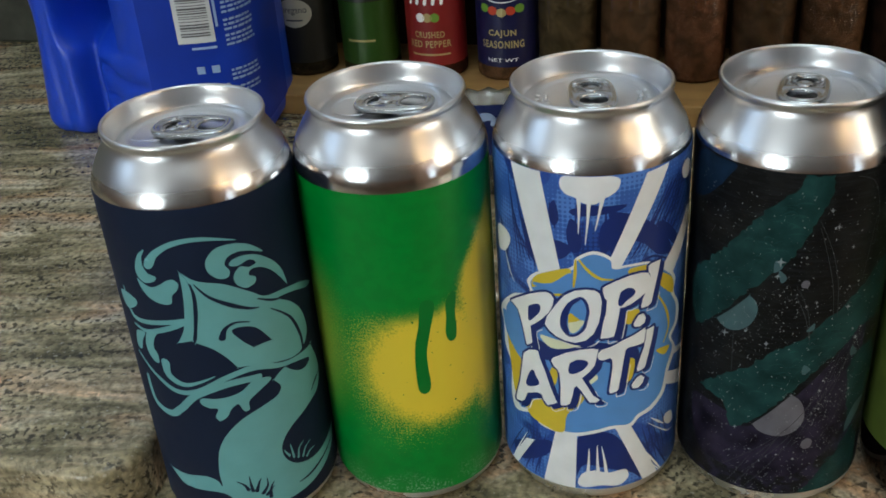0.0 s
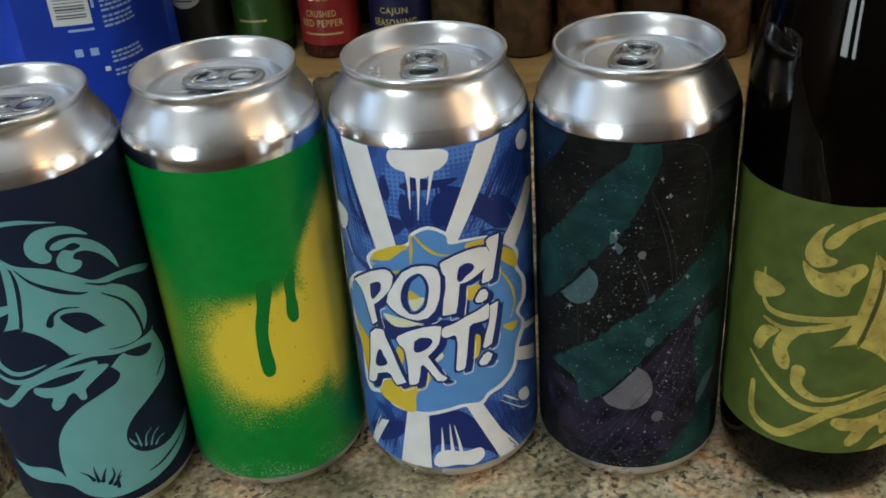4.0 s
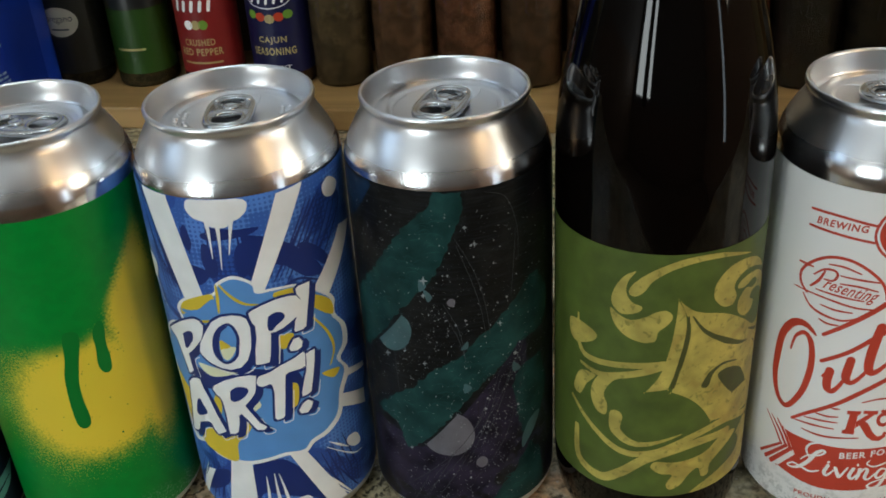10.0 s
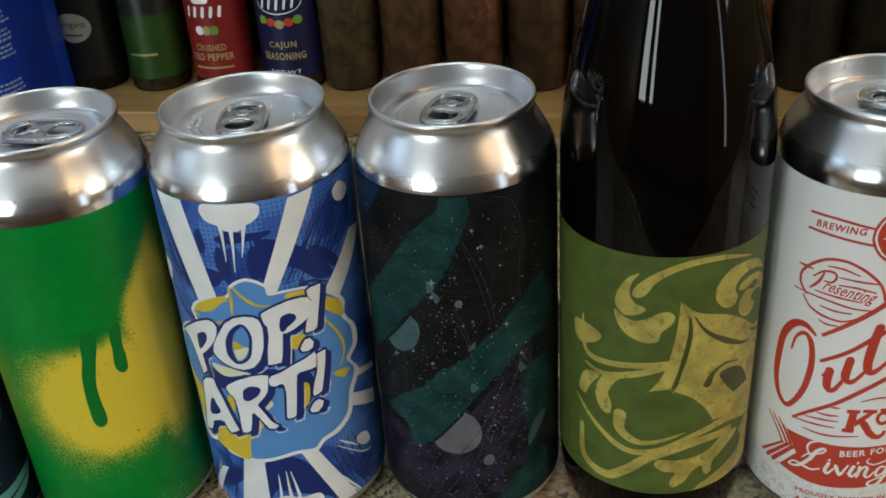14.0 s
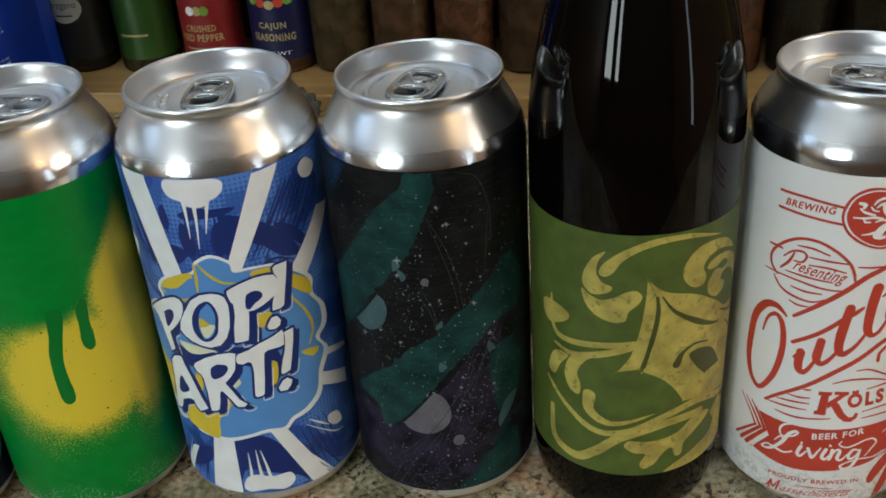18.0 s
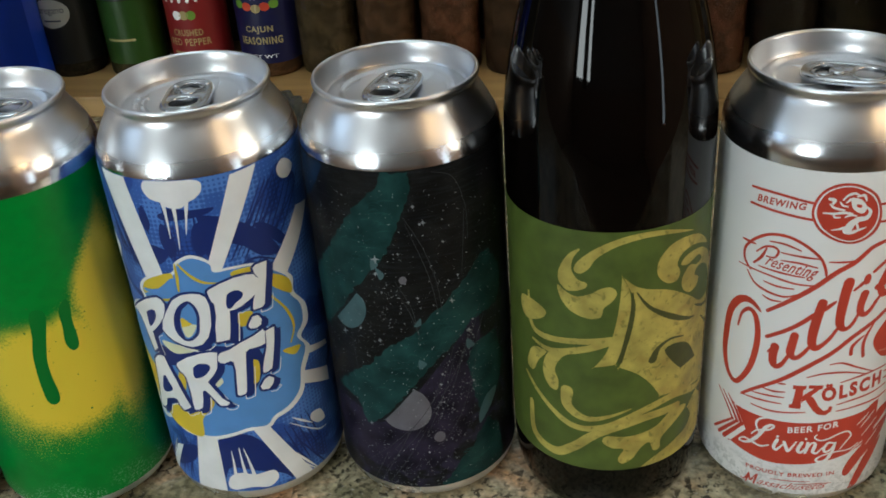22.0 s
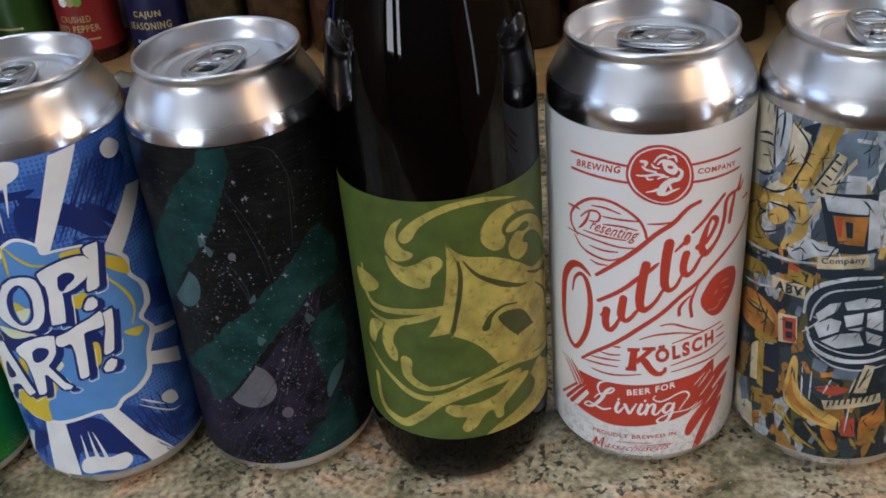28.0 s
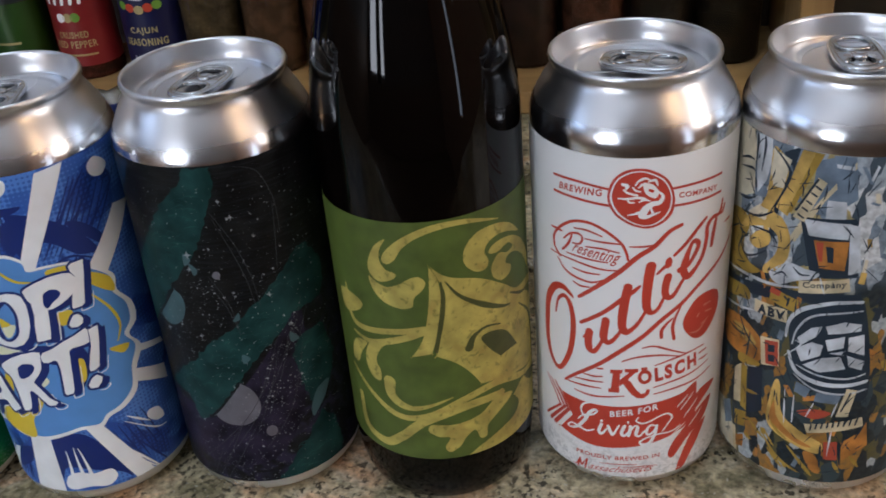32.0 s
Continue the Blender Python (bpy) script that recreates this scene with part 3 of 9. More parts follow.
def flat_text(body, bold=0.0, shear=0.0):
    cu = bpy.data.curves.new("lettering", "FONT")
    cu.body, cu.offset, cu.shear, cu.resolution_u = body, bold, shear, 3
    cu.space_character = 1.0 + 6.0 * bold if len(body) > 1 else 1.0
    ob = new("lettering", cu)
    bpy.context.view_layer.update()
    me = bpy.data.meshes.new_from_object(ob.evaluated_get(bpy.context.evaluated_depsgraph_get()))
    bpy.data.objects.remove(ob)
    bm = bmesh.new()
    bm.from_mesh(me)
    bpy.data.meshes.remove(me)
    bpy.data.curves.remove(cu)
    bmesh.ops.remove_doubles(bm, verts=bm.verts[:], dist=0.0005)
    bmesh.ops.triangulate(bm, faces=bm.faces[:])
    return bm


def fit_text(body, at, along, up, bold, shear, swell):
    """Lettering stretched into the box that starts at a corner and runs along one side and up the other; swell thickens it past the box."""
    bm = flat_text(body, bold, shear)
    xs, ys = [v.co.x for v in bm.verts], [v.co.y for v in bm.verts]
    x0, y0, w, h = min(xs), min(ys), max(xs) - min(xs), max(ys) - min(ys)
    if swell:
        bm.free()
        bm = flat_text(body, bold + swell, shear)
    for v in bm.verts:
        a, b = (v.co.x - x0) / w, (v.co.y - y0) / h
        v.co = Vector((at[0] + a * along[0] + b * up[0], at[1] + a * along[1] + b * up[1], 0))
    return bm


def lettering(s, body, name, material, layer, at, along, up, bold=0.0, shear=0.0, swell=0.0):
    return wrap(s, name, fit_text(body, at, along, up, bold, shear, swell), material, layer, False)


def uv_sleeve(name, profile, parent, material, n=96):
    """A sleeve round the z axis with its width and height in decimetres as texture coordinates."""
    bm = bmesh.new()
    uv = bm.loops.layers.uv.new("UVMap")
    angles = [-math.pi + 2 * math.pi * k / n for k in range(n + 1)]
    rings = [[bm.verts.new((r / 1000 * math.sin(a), -r / 1000 * math.cos(a), z / 1000)) for a in angles[:-1]] for r, z in profile]
    r0 = profile[len(profile) // 2][0]
    for (a, b), (pa, pb) in zip(zip(rings, rings[1:]), zip(profile, profile[1:])):
        for k in range(n):
            j = (k + 1) % n
            f = bm.faces.new((a[k], a[j], b[j], b[k]))
            for lp, (kk, z) in zip(f.loops, ((k, pa[1]), (k + 1, pa[1]), (k + 1, pb[1]), (k, pb[1]))):
                lp[uv].uv = (angles[kk] * r0 / 100, z / 100)
    return part(name, bm, material, parent)


def ink(name, color, rough=0.42, coat=0.0, vary=0.05, spec=0.35):
    return mat("ink_" + name, color, rough, coat=coat, vary=vary, vary_scale=120, rough_vary=0.05, spec=spec)


def uv_nodes(name, rough=0.42):
    """A material with u and z in mm as sockets."""
    m = bpy.data.materials.new(name)
    m.use_nodes = True
    t = m.node_tree
    b = t.nodes["Principled BSDF"]
    b.inputs["Roughness"].default_value = rough
    b.inputs["Specular IOR Level"].default_value = 0.35
    uv = t.nodes.new("ShaderNodeUVMap")
    sc = t.nodes.new("ShaderNodeVectorMath")
    sc.operation = "SCALE"
    sc.inputs["Scale"].default_value = 100
    t.links.new(uv.outputs[0], sc.inputs[0])
    sep = t.nodes.new("ShaderNodeSeparateXYZ")
    t.links.new(sc.outputs[0], sep.inputs[0])
    return m, t, b, sc.outputs[0], sep.outputs["X"], sep.outputs["Y"]


def calc(t, op, a, b=None, c=None):
    n = t.nodes.new("ShaderNodeMath")
    n.operation = op
    for i, v in enumerate((a, b, c)):
        if v is None:
            continue
        if isinstance(v, (int, float)):
            n.inputs[i].default_value = v
        else:
            t.links.new(v, n.inputs[i])
    return n.outputs[0]


def mapped(t, v, f0, f1, t0=0.0, t1=1.0):
    r = t.nodes.new("ShaderNodeMapRange")
    r.interpolation_type = "SMOOTHSTEP"
    t.links.new(v, r.inputs["Value"])
    for k, x in zip(("From Min", "From Max", "To Min", "To Max"), (f0, f1, t0, t1)):
        r.inputs[k].default_value = x
    return r.outputs[0]


def mixed(t, fac, a, b):
    m = t.nodes.new("ShaderNodeMix")
    m.data_type = "RGBA"
    for sock, v in (("Factor", fac), ("A", a), ("B", b)):
        if isinstance(v, tuple):
            m.inputs[sock].default_value = (*v, 1)
        elif isinstance(v, (int, float)):
            m.inputs[sock].default_value = v
        else:
            t.links.new(v, m.inputs[sock])
    return m.outputs["Result"]


def noise_of(t, vec, scale, detail=4, dist=0.0):
    n = t.nodes.new("ShaderNodeTexNoise")
    n.inputs["Scale"].default_value, n.inputs["Detail"].default_value, n.inputs["Distortion"].default_value = scale, detail, dist
    t.links.new(vec, n.inputs["Vector"])
    return n.outputs["Fac"]


def oval(t, u, z, cu, cz, ru, rz):
    a = calc(t, "DIVIDE", calc(t, "SUBTRACT", u, cu), ru)
    b = calc(t, "DIVIDE", calc(t, "SUBTRACT", z, cz), rz)
    return calc(t, "SUBTRACT", 1.0, calc(t, "SQRT", calc(t, "ADD", calc(t, "MULTIPLY", a, a), calc(t, "MULTIPLY", b, b))))


def spray_mat():
    m, t, b, vec, u, z = uv_nodes("spray_paint_print", 0.38)
    fine, wide, grit = noise_of(t, vec, 1.2, 4), noise_of(t, vec, 0.2, 3), noise_of(t, vec, 1.6, 3)
    field = calc(t, "MAXIMUM", oval(t, u, z, 14, 66, 29, 27), oval(t, u, z, 37, 84, 14, 50))
    field = calc(t, "ADD", field, calc(t, "MULTIPLY", calc(t, "SUBTRACT", wide, 0.5), 0.22))
    solid = mapped(t, calc(t, "ADD", field, calc(t, "MULTIPLY", calc(t, "SUBTRACT", fine, 0.5), 0.5)), -0.04, 0.28)
    left = mapped(t, u, 16, -4)
    mist = calc(t, "ADD", field, calc(t, "MULTIPLY", calc(t, "SUBTRACT", grit, 0.5), 2.4))
    mist = calc(t, "MULTIPLY", mapped(t, calc(t, "ADD", mist, calc(t, "MULTIPLY", left, 0.22)), 0.06, 0.40), 0.50)
    rise = calc(t, "MULTIPLY", calc(t, "MAXIMUM", calc(t, "SUBTRACT", u, 16), 0.0), 1.25)
    edge = calc(t, "ADD", calc(t, "SUBTRACT", z, rise), calc(t, "MULTIPLY", calc(t, "SUBTRACT", fine, 0.5), 10.0))
    top = mapped(t, edge, 84, 92)
    yellow = calc(t, "MULTIPLY", calc(t, "MAXIMUM", solid, mist), calc(t, "SUBTRACT", 1.0, calc(t, "MULTIPLY", top, mapped(t, u, 50, 40))))
    haze = calc(t, "MULTIPLY", mapped(t, calc(t, "ADD", oval(t, u, z, -36, 72, 24, 40), calc(t, "MULTIPLY", calc(t, "SUBTRACT", grit, 0.5), 1.4)), 0.0, 0.9), 0.30)
    yellow = calc(t, "MAXIMUM", yellow, haze)
    green = mixed(t, mapped(t, wide, 0.35, 0.65), (0.004, 0.205, 0.023), (0.005, 0.23, 0.026))
    ochre = mixed(t, calc(t, "MULTIPLY", mapped(t, u, 33, 38), 0.55), (0.72, 0.57, 0.04), (0.20, 0.21, 0.010))
    col = mixed(t, yellow, green, ochre)
    dots = mapped(t, noise_of(t, vec, 0.9, 2), 0.735, 0.755)
    col = mixed(t, calc(t, "MULTIPLY", dots, 0.8), col, (0.05, 0.14, 0.02))
    scuff = calc(t, "MULTIPLY", mapped(t, z, 22, 11), mapped(t, noise_of(t, vec, 1.1, 7), 0.50, 0.64))
    scuff = calc(t, "MULTIPLY", scuff, mapped(t, noise_of(t, vec, 0.08, 2), 0.40, 0.55))
    col = mixed(t, calc(t, "MULTIPLY", scuff, 0.5), col, (0.50, 0.62, 0.50))
    t.links.new(col, b.inputs["Base Color"])
    return m


def halftone_mat():
    m, t, b, vec, u, z = uv_nodes("halftone_print", 0.36)
    v = t.nodes.new("ShaderNodeTexVoronoi")
    v.inputs["Randomness"].default_value, v.inputs["Scale"].default_value = 0.0, 0.62
    t.links.new(vec, v.inputs["Vector"])
    big = noise_of(t, vec, 0.05, 2, 0.8)
    shade = mapped(t, noise_of(t, vec, 0.09, 1), 0.35, 0.65, 0.24, 0.62)
    dots = calc(t, "LESS_THAN", v.outputs["Distance"], shade)
    base = mixed(t, mapped(t, big, 0.40, 0.44), (0.014, 0.036, 0.20), (0.095, 0.225, 0.62))
    inked = mixed(t, calc(t, "MULTIPLY", dots, 0.8), base, (0.028, 0.085, 0.37))
    t.links.new(inked, b.inputs["Base Color"])
    return m


def night_mat():
    m, t, b, vec, u, z = uv_nodes("night_print", 0.38)
    b.inputs["Specular IOR Level"].default_value = 0.12
    warm = mixed(t, mapped(t, noise_of(t, vec, 0.10, 5, 0.6), 0.4, 0.7), (0.0042, 0.0043, 0.0045), (0.0105, 0.0105, 0.0105))
    mp = t.nodes.new("ShaderNodeMapping")
    mp.inputs["Scale"].default_value, mp.inputs["Rotation"].default_value = (0.10, 1.1, 1), (0, 0, radians(8))
    t.links.new(vec, mp.inputs["Vector"])
    streak = mapped(t, noise_of(t, mp.outputs[0], 1.0, 4), 0.45, 0.75)
    # fine print streaks, their colour lifted to paint in the can's sheen
    col = mixed(t, calc(t, "MULTIPLY", streak, 0.6), warm, (0.018, 0.021, 0.025))
    low = mapped(t, calc(t, "ADD", z, calc(t, "MULTIPLY", u, -0.9)), 62, 30)
    col = mixed(t, calc(t, "MULTIPLY", low, mapped(t, noise_of(t, vec, 0.16, 5, 0.8), 0.40, 0.68)), col, (0.024, 0.021, 0.046))
    dust = mapped(t, noise_of(t, vec, 2.0, 2), 0.68, 0.74)
    col = mixed(t, calc(t, "MULTIPLY", dust, 0.32), col, (0.22, 0.24, 0.26))
    t.links.new(col, b.inputs["Base Color"])
    return m


def collage_mat():
    m, t, b, vec, u, z = uv_nodes("collage_print", 0.36)
    mp = t.nodes.new("ShaderNodeMapping")
    mp.inputs["Scale"].default_value, mp.inputs["Rotation"].default_value = (0.135, 0.075, 1), (0, 0, radians(24))
    t.links.new(vec, mp.inputs["Vector"])
    cells = t.nodes.new("ShaderNodeTexVoronoi")
    cells.distance, cells.inputs["Scale"].default_value = "MANHATTAN", 1.5
    t.links.new(mp.outputs[0], cells.inputs["Vector"])
    sc = t.nodes.new("ShaderNodeSeparateColor")
    t.links.new(cells.outputs["Color"], sc.inputs[0])
    low = ramp(t, [(0.0, (0.010, 0.018, 0.024)), (0.40, (0.032, 0.055, 0.068)), (0.60, (0.11, 0.095, 0.03)), (0.76, (0.34, 0.17, 0.03)), (0.92, (0.40, 0.44, 0.46))])
    high = ramp(t, [(0.0, (0.06, 0.085, 0.11)), (0.28, (0.20, 0.25, 0.31)), (0.5, (0.38, 0.43, 0.48)), (0.72, (0.45, 0.36, 0.15)), (0.84, (0.66, 0.68, 0.68))])
    for r in (low, high):
        r.color_ramp.interpolation = "CONSTANT"
        t.links.new(sc.outputs[0], r.inputs["Fac"])
    col = mixed(t, mapped(t, calc(t, "ADD", z, calc(t, "MULTIPLY", noise_of(t, vec, 0.08, 2), 20)), 98, 104), low.outputs[0], high.outputs[0])
    col = mixed(t, mapped(t, noise_of(t, vec, 0.5, 5), 0.35, 0.7, 0.0, 0.45), col, (0.05, 0.06, 0.06))
    col = mixed(t, calc(t, "MULTIPLY", mapped(t, u, -48, -49), mapped(t, z, 98, 102)), col, (0.50, 0.48, 0.40))
    t.links.new(col, b.inputs["Base Color"])
    return m


def flake_mat(name, c1, c2, scale):
    m = bpy.data.materials.new(name)
    m.use_nodes = True
    t = m.node_tree
    b = t.nodes["Principled BSDF"]
    tc = t.nodes.new("ShaderNodeTexCoord")
    v = t.nodes.new("ShaderNodeTexVoronoi")
    v.inputs["Scale"].default_value = scale
    t.links.new(tc.outputs["Object"], v.inputs["Vector"])
    s = t.nodes.new("ShaderNodeSeparateColor")
    t.links.new(v.outputs["Color"], s.inputs[0])
    clumps = mapped(t, noise_of(t, tc.outputs["Object"], 85, 6, 0.6), 0.42, 0.66, 0.0, 0.7)
    t.links.new(mixed(t, clumps, mixed(t, s.outputs[0], c1, c2), tuple(0.35 * x for x in c2)), b.inputs["Base Color"])
    b.inputs["Roughness"].default_value = 0.8
    b.inputs["Specular IOR Level"].default_value = 0.08
    bp = t.nodes.new("ShaderNodeBump")
    bp.inputs["Strength"].default_value, bp.inputs["Distance"].default_value = 0.6, 0.0008
    t.links.new(v.outputs["Distance"], bp.inputs["Height"])
    t.links.new(bp.outputs[0], b.inputs["Normal"])
    return m


def worn_gold():
    """Gold print, mottled and rubbed through to the olive paper in specks."""
    m = ink("old_gold", (0.44, 0.365, 0.085), 0.48, vary=0.30)
    t = m.node_tree
    b = t.nodes["Principled BSDF"]
    tc = t.nodes.new("ShaderNodeTexCoord")
    coat = b.inputs["Base Color"].links[0].from_socket
    stain = mixed(t, mapped(t, noise_of(t, tc.outputs["Object"], 95, 7, 0.8), 0.50, 0.72, 0.0, 0.55), coat, (0.30, 0.20, 0.045))
    rubbed = mapped(t, noise_of(t, tc.outputs["Object"], 420, 6, 0.6), 0.56, 0.68, 0.0, 0.6)
    t.links.new(mixed(t, rubbed, stain, (0.13, 0.135, 0.03)), b.inputs["Base Color"])
    return m


def smudged_white():
    """White label, rubbed grey in soft streaks near its foot."""
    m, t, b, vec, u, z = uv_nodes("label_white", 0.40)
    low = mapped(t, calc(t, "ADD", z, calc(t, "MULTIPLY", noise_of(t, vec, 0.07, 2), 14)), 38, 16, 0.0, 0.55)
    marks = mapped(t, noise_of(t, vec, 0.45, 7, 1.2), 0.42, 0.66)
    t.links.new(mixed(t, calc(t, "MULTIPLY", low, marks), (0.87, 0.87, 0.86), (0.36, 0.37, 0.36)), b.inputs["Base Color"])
    return m


I_NAVY1, I_TEAL = ink("navy", (0.010, 0.017, 0.040), 0.55, spec=0.12), ink("teal", (0.15, 0.385, 0.40), 0.45)
I_GREEN_DK = ink("drip_green", (0.005, 0.17, 0.020))
I_WHITE, I_NAVY, I_SKYBLUE = ink("white", (0.85, 0.86, 0.87), 0.36), ink("comic_navy", (0.010, 0.025, 0.16)), ink("sky_blue", (0.11, 0.29, 0.66))
I_YELLOW, I_CREAM = ink("comic_yellow", (0.68, 0.52, 0.04)), ink("cream", (0.76, 0.78, 0.55))
I_TEALDK, I_PURPLE = ink("deep_teal", (0.013, 0.044, 0.042), 0.38, vary=0.45, spec=0.08), ink("purple_haze", (0.019, 0.0155, 0.030), 0.38, vary=0.7, spec=0.08)
I_TEALLT, I_BLUEHAZE = ink("cloud_teal", (0.017, 0.060, 0.056), 0.38, vary=0.4, spec=0.08), ink("blue_haze", (0.008, 0.020, 0.045), 0.38, vary=0.4, spec=0.08)
I_PLANET, I_PLANET2, I_STAR, I_LINE = ink("planet", (0.12, 0.115, 0.135), 0.38, vary=0.2), ink("blue_planet", (0.05, 0.10, 0.11), 0.38, vary=0.2), ink("star", (0.27, 0.29, 0.30), spec=0.1), ink("line", (0.055, 0.06, 0.065), spec=0.1)
I_RED, I_WHITE5, I_STAMP = ink("red", (0.52, 0.055, 0.030), 0.40), ink("label_white", (0.87, 0.87, 0.86), 0.40, vary=0.02), ink("stamp", (0.62, 0.22, 0.17))
I_GOLD6, I_OCHRE6, I_CREAM6, I_WHITE6 = ink("gold", (0.50, 0.325, 0.085), vary=0.50), ink("ochre", (0.34, 0.22, 0.035), vary=0.3), ink("plate_cream", (0.58, 0.49, 0.31), vary=0.35), ink("chalk_white", (0.52, 0.55, 0.58), vary=0.40)
I_ORANGE6, I_NAVY6, I_RED6 = ink("orange", (0.40, 0.165, 0.032), vary=0.55), ink("collage_navy", (0.015, 0.028, 0.045)), ink("plate_red", (0.42, 0.07, 0.035))
I_OLIVE, I_OLDGOLD = ink("olive", (0.080, 0.115, 0.020), 0.5, vary=0.22), worn_gold()

I_SLATE6, I_PANEL6 = ink("slate", (0.15, 0.20, 0.26), vary=0.4), ink("panel_cream", (0.60, 0.54, 0.40), vary=0.35)
sleeve1 = can_at("can1", "tall aluminium beer can with navy print and teal swirling house motif", I_NAVY1, 138.6, 84, rise=-0.4, foot=9.2)
sleeve2 = can_at("can2", "tall aluminium beer can with green and yellow spray-painted label", spray_mat(), 134.9, 80, foot=9.2)
sleeve3 = can_at("can3", "tall aluminium beer can with blue and white comic burst print", halftone_mat(), 138.6, 2, True, rise=0.8)
sleeve4 = can_at("can4", "tall aluminium beer can with black and teal night-sky print", night_mat(), 138.3, -18, rise=0.8)
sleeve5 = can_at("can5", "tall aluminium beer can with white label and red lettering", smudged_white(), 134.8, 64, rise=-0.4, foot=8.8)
sleeve6 = can_at("can6", "tall aluminium beer can with a painted collage of gold and slate", collage_mat(), 134.6, 172, rise=-0.8)

# ---------------------------------------------------------------- printed artwork, in mm round the can and up

# swirling house motif, drawn once for the can and once for the bottle
def house_motif(s, ink, ground):
    blob(s, "crest", ink, 1, [(20.7, 124.5), (10.9, 128.1), (2.2, 128.2), (-4.9, 125.2), (-9.6, 121.0), (-10.8, 118.0), (-9.2, 117.2), (-7.2, 118.8), (-5.2, 122.1), (-0.7, 125.3), (5.5, 126.9), (12.4, 126.5)])
    blob(s, "curl_leaf", ink, 1, [(-9.4, 124.3), (-12.4, 122.1), (-14.7, 117.4), (-14.7, 113.8), (-12.3, 111.6), (-8.4, 112.7), (-7.4, 114.5), (-9.9, 115.5), (-11.4, 118.1), (-11.0, 121.4)])
    blob(s, "heart_leaf", ink, 1, [(-15.1, 112.6), (-14.0, 108.6), (-11.1, 105.5), (-6.7, 104.1), (-3.8, 104.8), (-3.1, 107.6), (-1.0, 109.8), (-0.1, 112.1), (-1.6, 113.8), (-4.0, 113.3), (-6.6, 111.6), (-9.9, 110.3), (-12.6, 111.1)])
    blob(s, "plume", ink, 1, [(29.0, 116.8), (24.5, 121.4), (19.1, 123.6), (13.6, 123.4), (10.1, 120.0), (9.8, 115.9), (12.5, 112.6), (15.6, 112.1), (16.7, 114.3), (15.5, 117.0), (16.8, 119.3), (20.0, 120.2), (24.1, 119.2)])
    blob(s, "plume", ink, 1, [(36.6, 100.5), (35.1, 107.1), (31.3, 112.7), (26.2, 116.9), (21.6, 118.3), (18.0, 117.9), (16.8, 116.2), (19.5, 115.3), (23.5, 116.1), (25.7, 114.1), (23.1, 113.5), (20.1, 114.7), (17.6, 112.1), (18.0, 108.8), (20.8, 106.4), (23.9, 106.9), (24.7, 109.0), (22.6, 110.7), (23.7, 112.4), (27.0, 111.8), (31.0, 108.6), (34.0, 104.4)])
    blob(s, "house_body", ink, 1, [(1.3, 116.5), (1.3, 116.5), (5.5, 113.0), (13.9, 110.1), (21.5, 104.9), (26.7, 100.8), (34.3, 99.5), (44.0, 96.7), (53.2, 91.6), (53.2, 91.6), (48.2, 92.0), (39.7, 95.7), (33.9, 97.3), (31.7, 97.1), (37.3, 92.6), (42.0, 85.9), (43.5, 77.7), (39.6, 72.6), (34.2, 71.7), (26.8, 73.7), (19.6, 76.0), (13.1, 77.2), (13.1, 77.2), (10.0, 82.3), (6.1, 86.5), (1.4, 89.2), (1.4, 89.2), (3.9, 99.6), (4.6, 108.2), (2.8, 113.1)])
    blob(s, "eave", ink, 1, [(0.9, 116.6), (0.9, 116.6), (2.9, 112.6), (3.5, 106.2), (2.4, 97.5), (0.4, 90.1), (0.4, 90.1), (-4.9, 89.0), (-4.9, 89.0), (-1.9, 94.2), (-0.1, 102.0), (0.7, 109.6)])
    stroke(s, "roof_line", ground, 2, [(4.7, 111.8), (8.4, 106.6), (14.9, 101.8), (20.8, 98.5), (24.0, 97.6)], [0.3, 1.7, 0.3])
    stroke(s, "wall_line", ground, 2, [(3.7, 111.9), (3.8, 104.0), (1.5, 90.8)], [0.4, 1.3, 1.1])
    stroke(s, "side_line", ground, 2, [(27.9, 95.3), (35.3, 87.7), (38.9, 78.4), (39.3, 71.3)], [0.3, 1.4, 1.2])
    stroke(s, "ridge_line", ground, 2, [(23.9, 101.0), (28.9, 98.1), (33.7, 96.5)], [0.4, 1.0, 0.4])
    blob(s, "window_hole", ground, 2, [(13.5, 91.9), (17.1, 92.6), (22.0, 90.1), (26.4, 83.2), (26.4, 83.2), (23.0, 83.5), (19.6, 83.3), (19.6, 83.3), (16.5, 86.8)])
    stroke(s, "window_curl", ground, 2, [(20.0, 93.5), (15.2, 94.8), (11.6, 93.3), (10.1, 90.1)], [0.3, 1.0, 2.4])
    stroke(s, "branch", ink, 1, [(-24.6, 106.6), (-23.9, 97.9), (-20.0, 95.0), (-8.4, 96.7), (-1.1, 98.0)], [0.6, 1.8, 1.8])
    stroke(s, "branch", ink, 1, [(-23.0, 92.2), (-16.5, 91.4), (-6.8, 94.7), (-1.0, 97.3)], [0.8, 2.0, 2.0])
    blob(s, "leaf", ink, 1, [(-27.7, 103.9), (-22.8, 104.7), (-18.6, 103.3), (-19.5, 100.6), (-24.7, 97.8), (-27.4, 99.3)])
    blob(s, "leaf", ink, 1, [(-23.1, 89.4), (-18.2, 90.3), (-20.9, 86.1), (-22.9, 81.7), (-25.4, 83.1)])
    blob(s, "leaf", ink, 1, [(-16.4, 91.6), (-18.9, 87.3), (-19.2, 83.0), (-17.4, 79.4), (-14.8, 78.9), (-14.4, 82.3), (-15.5, 85.7), (-13.5, 90.2), (-10.4, 93.2)])
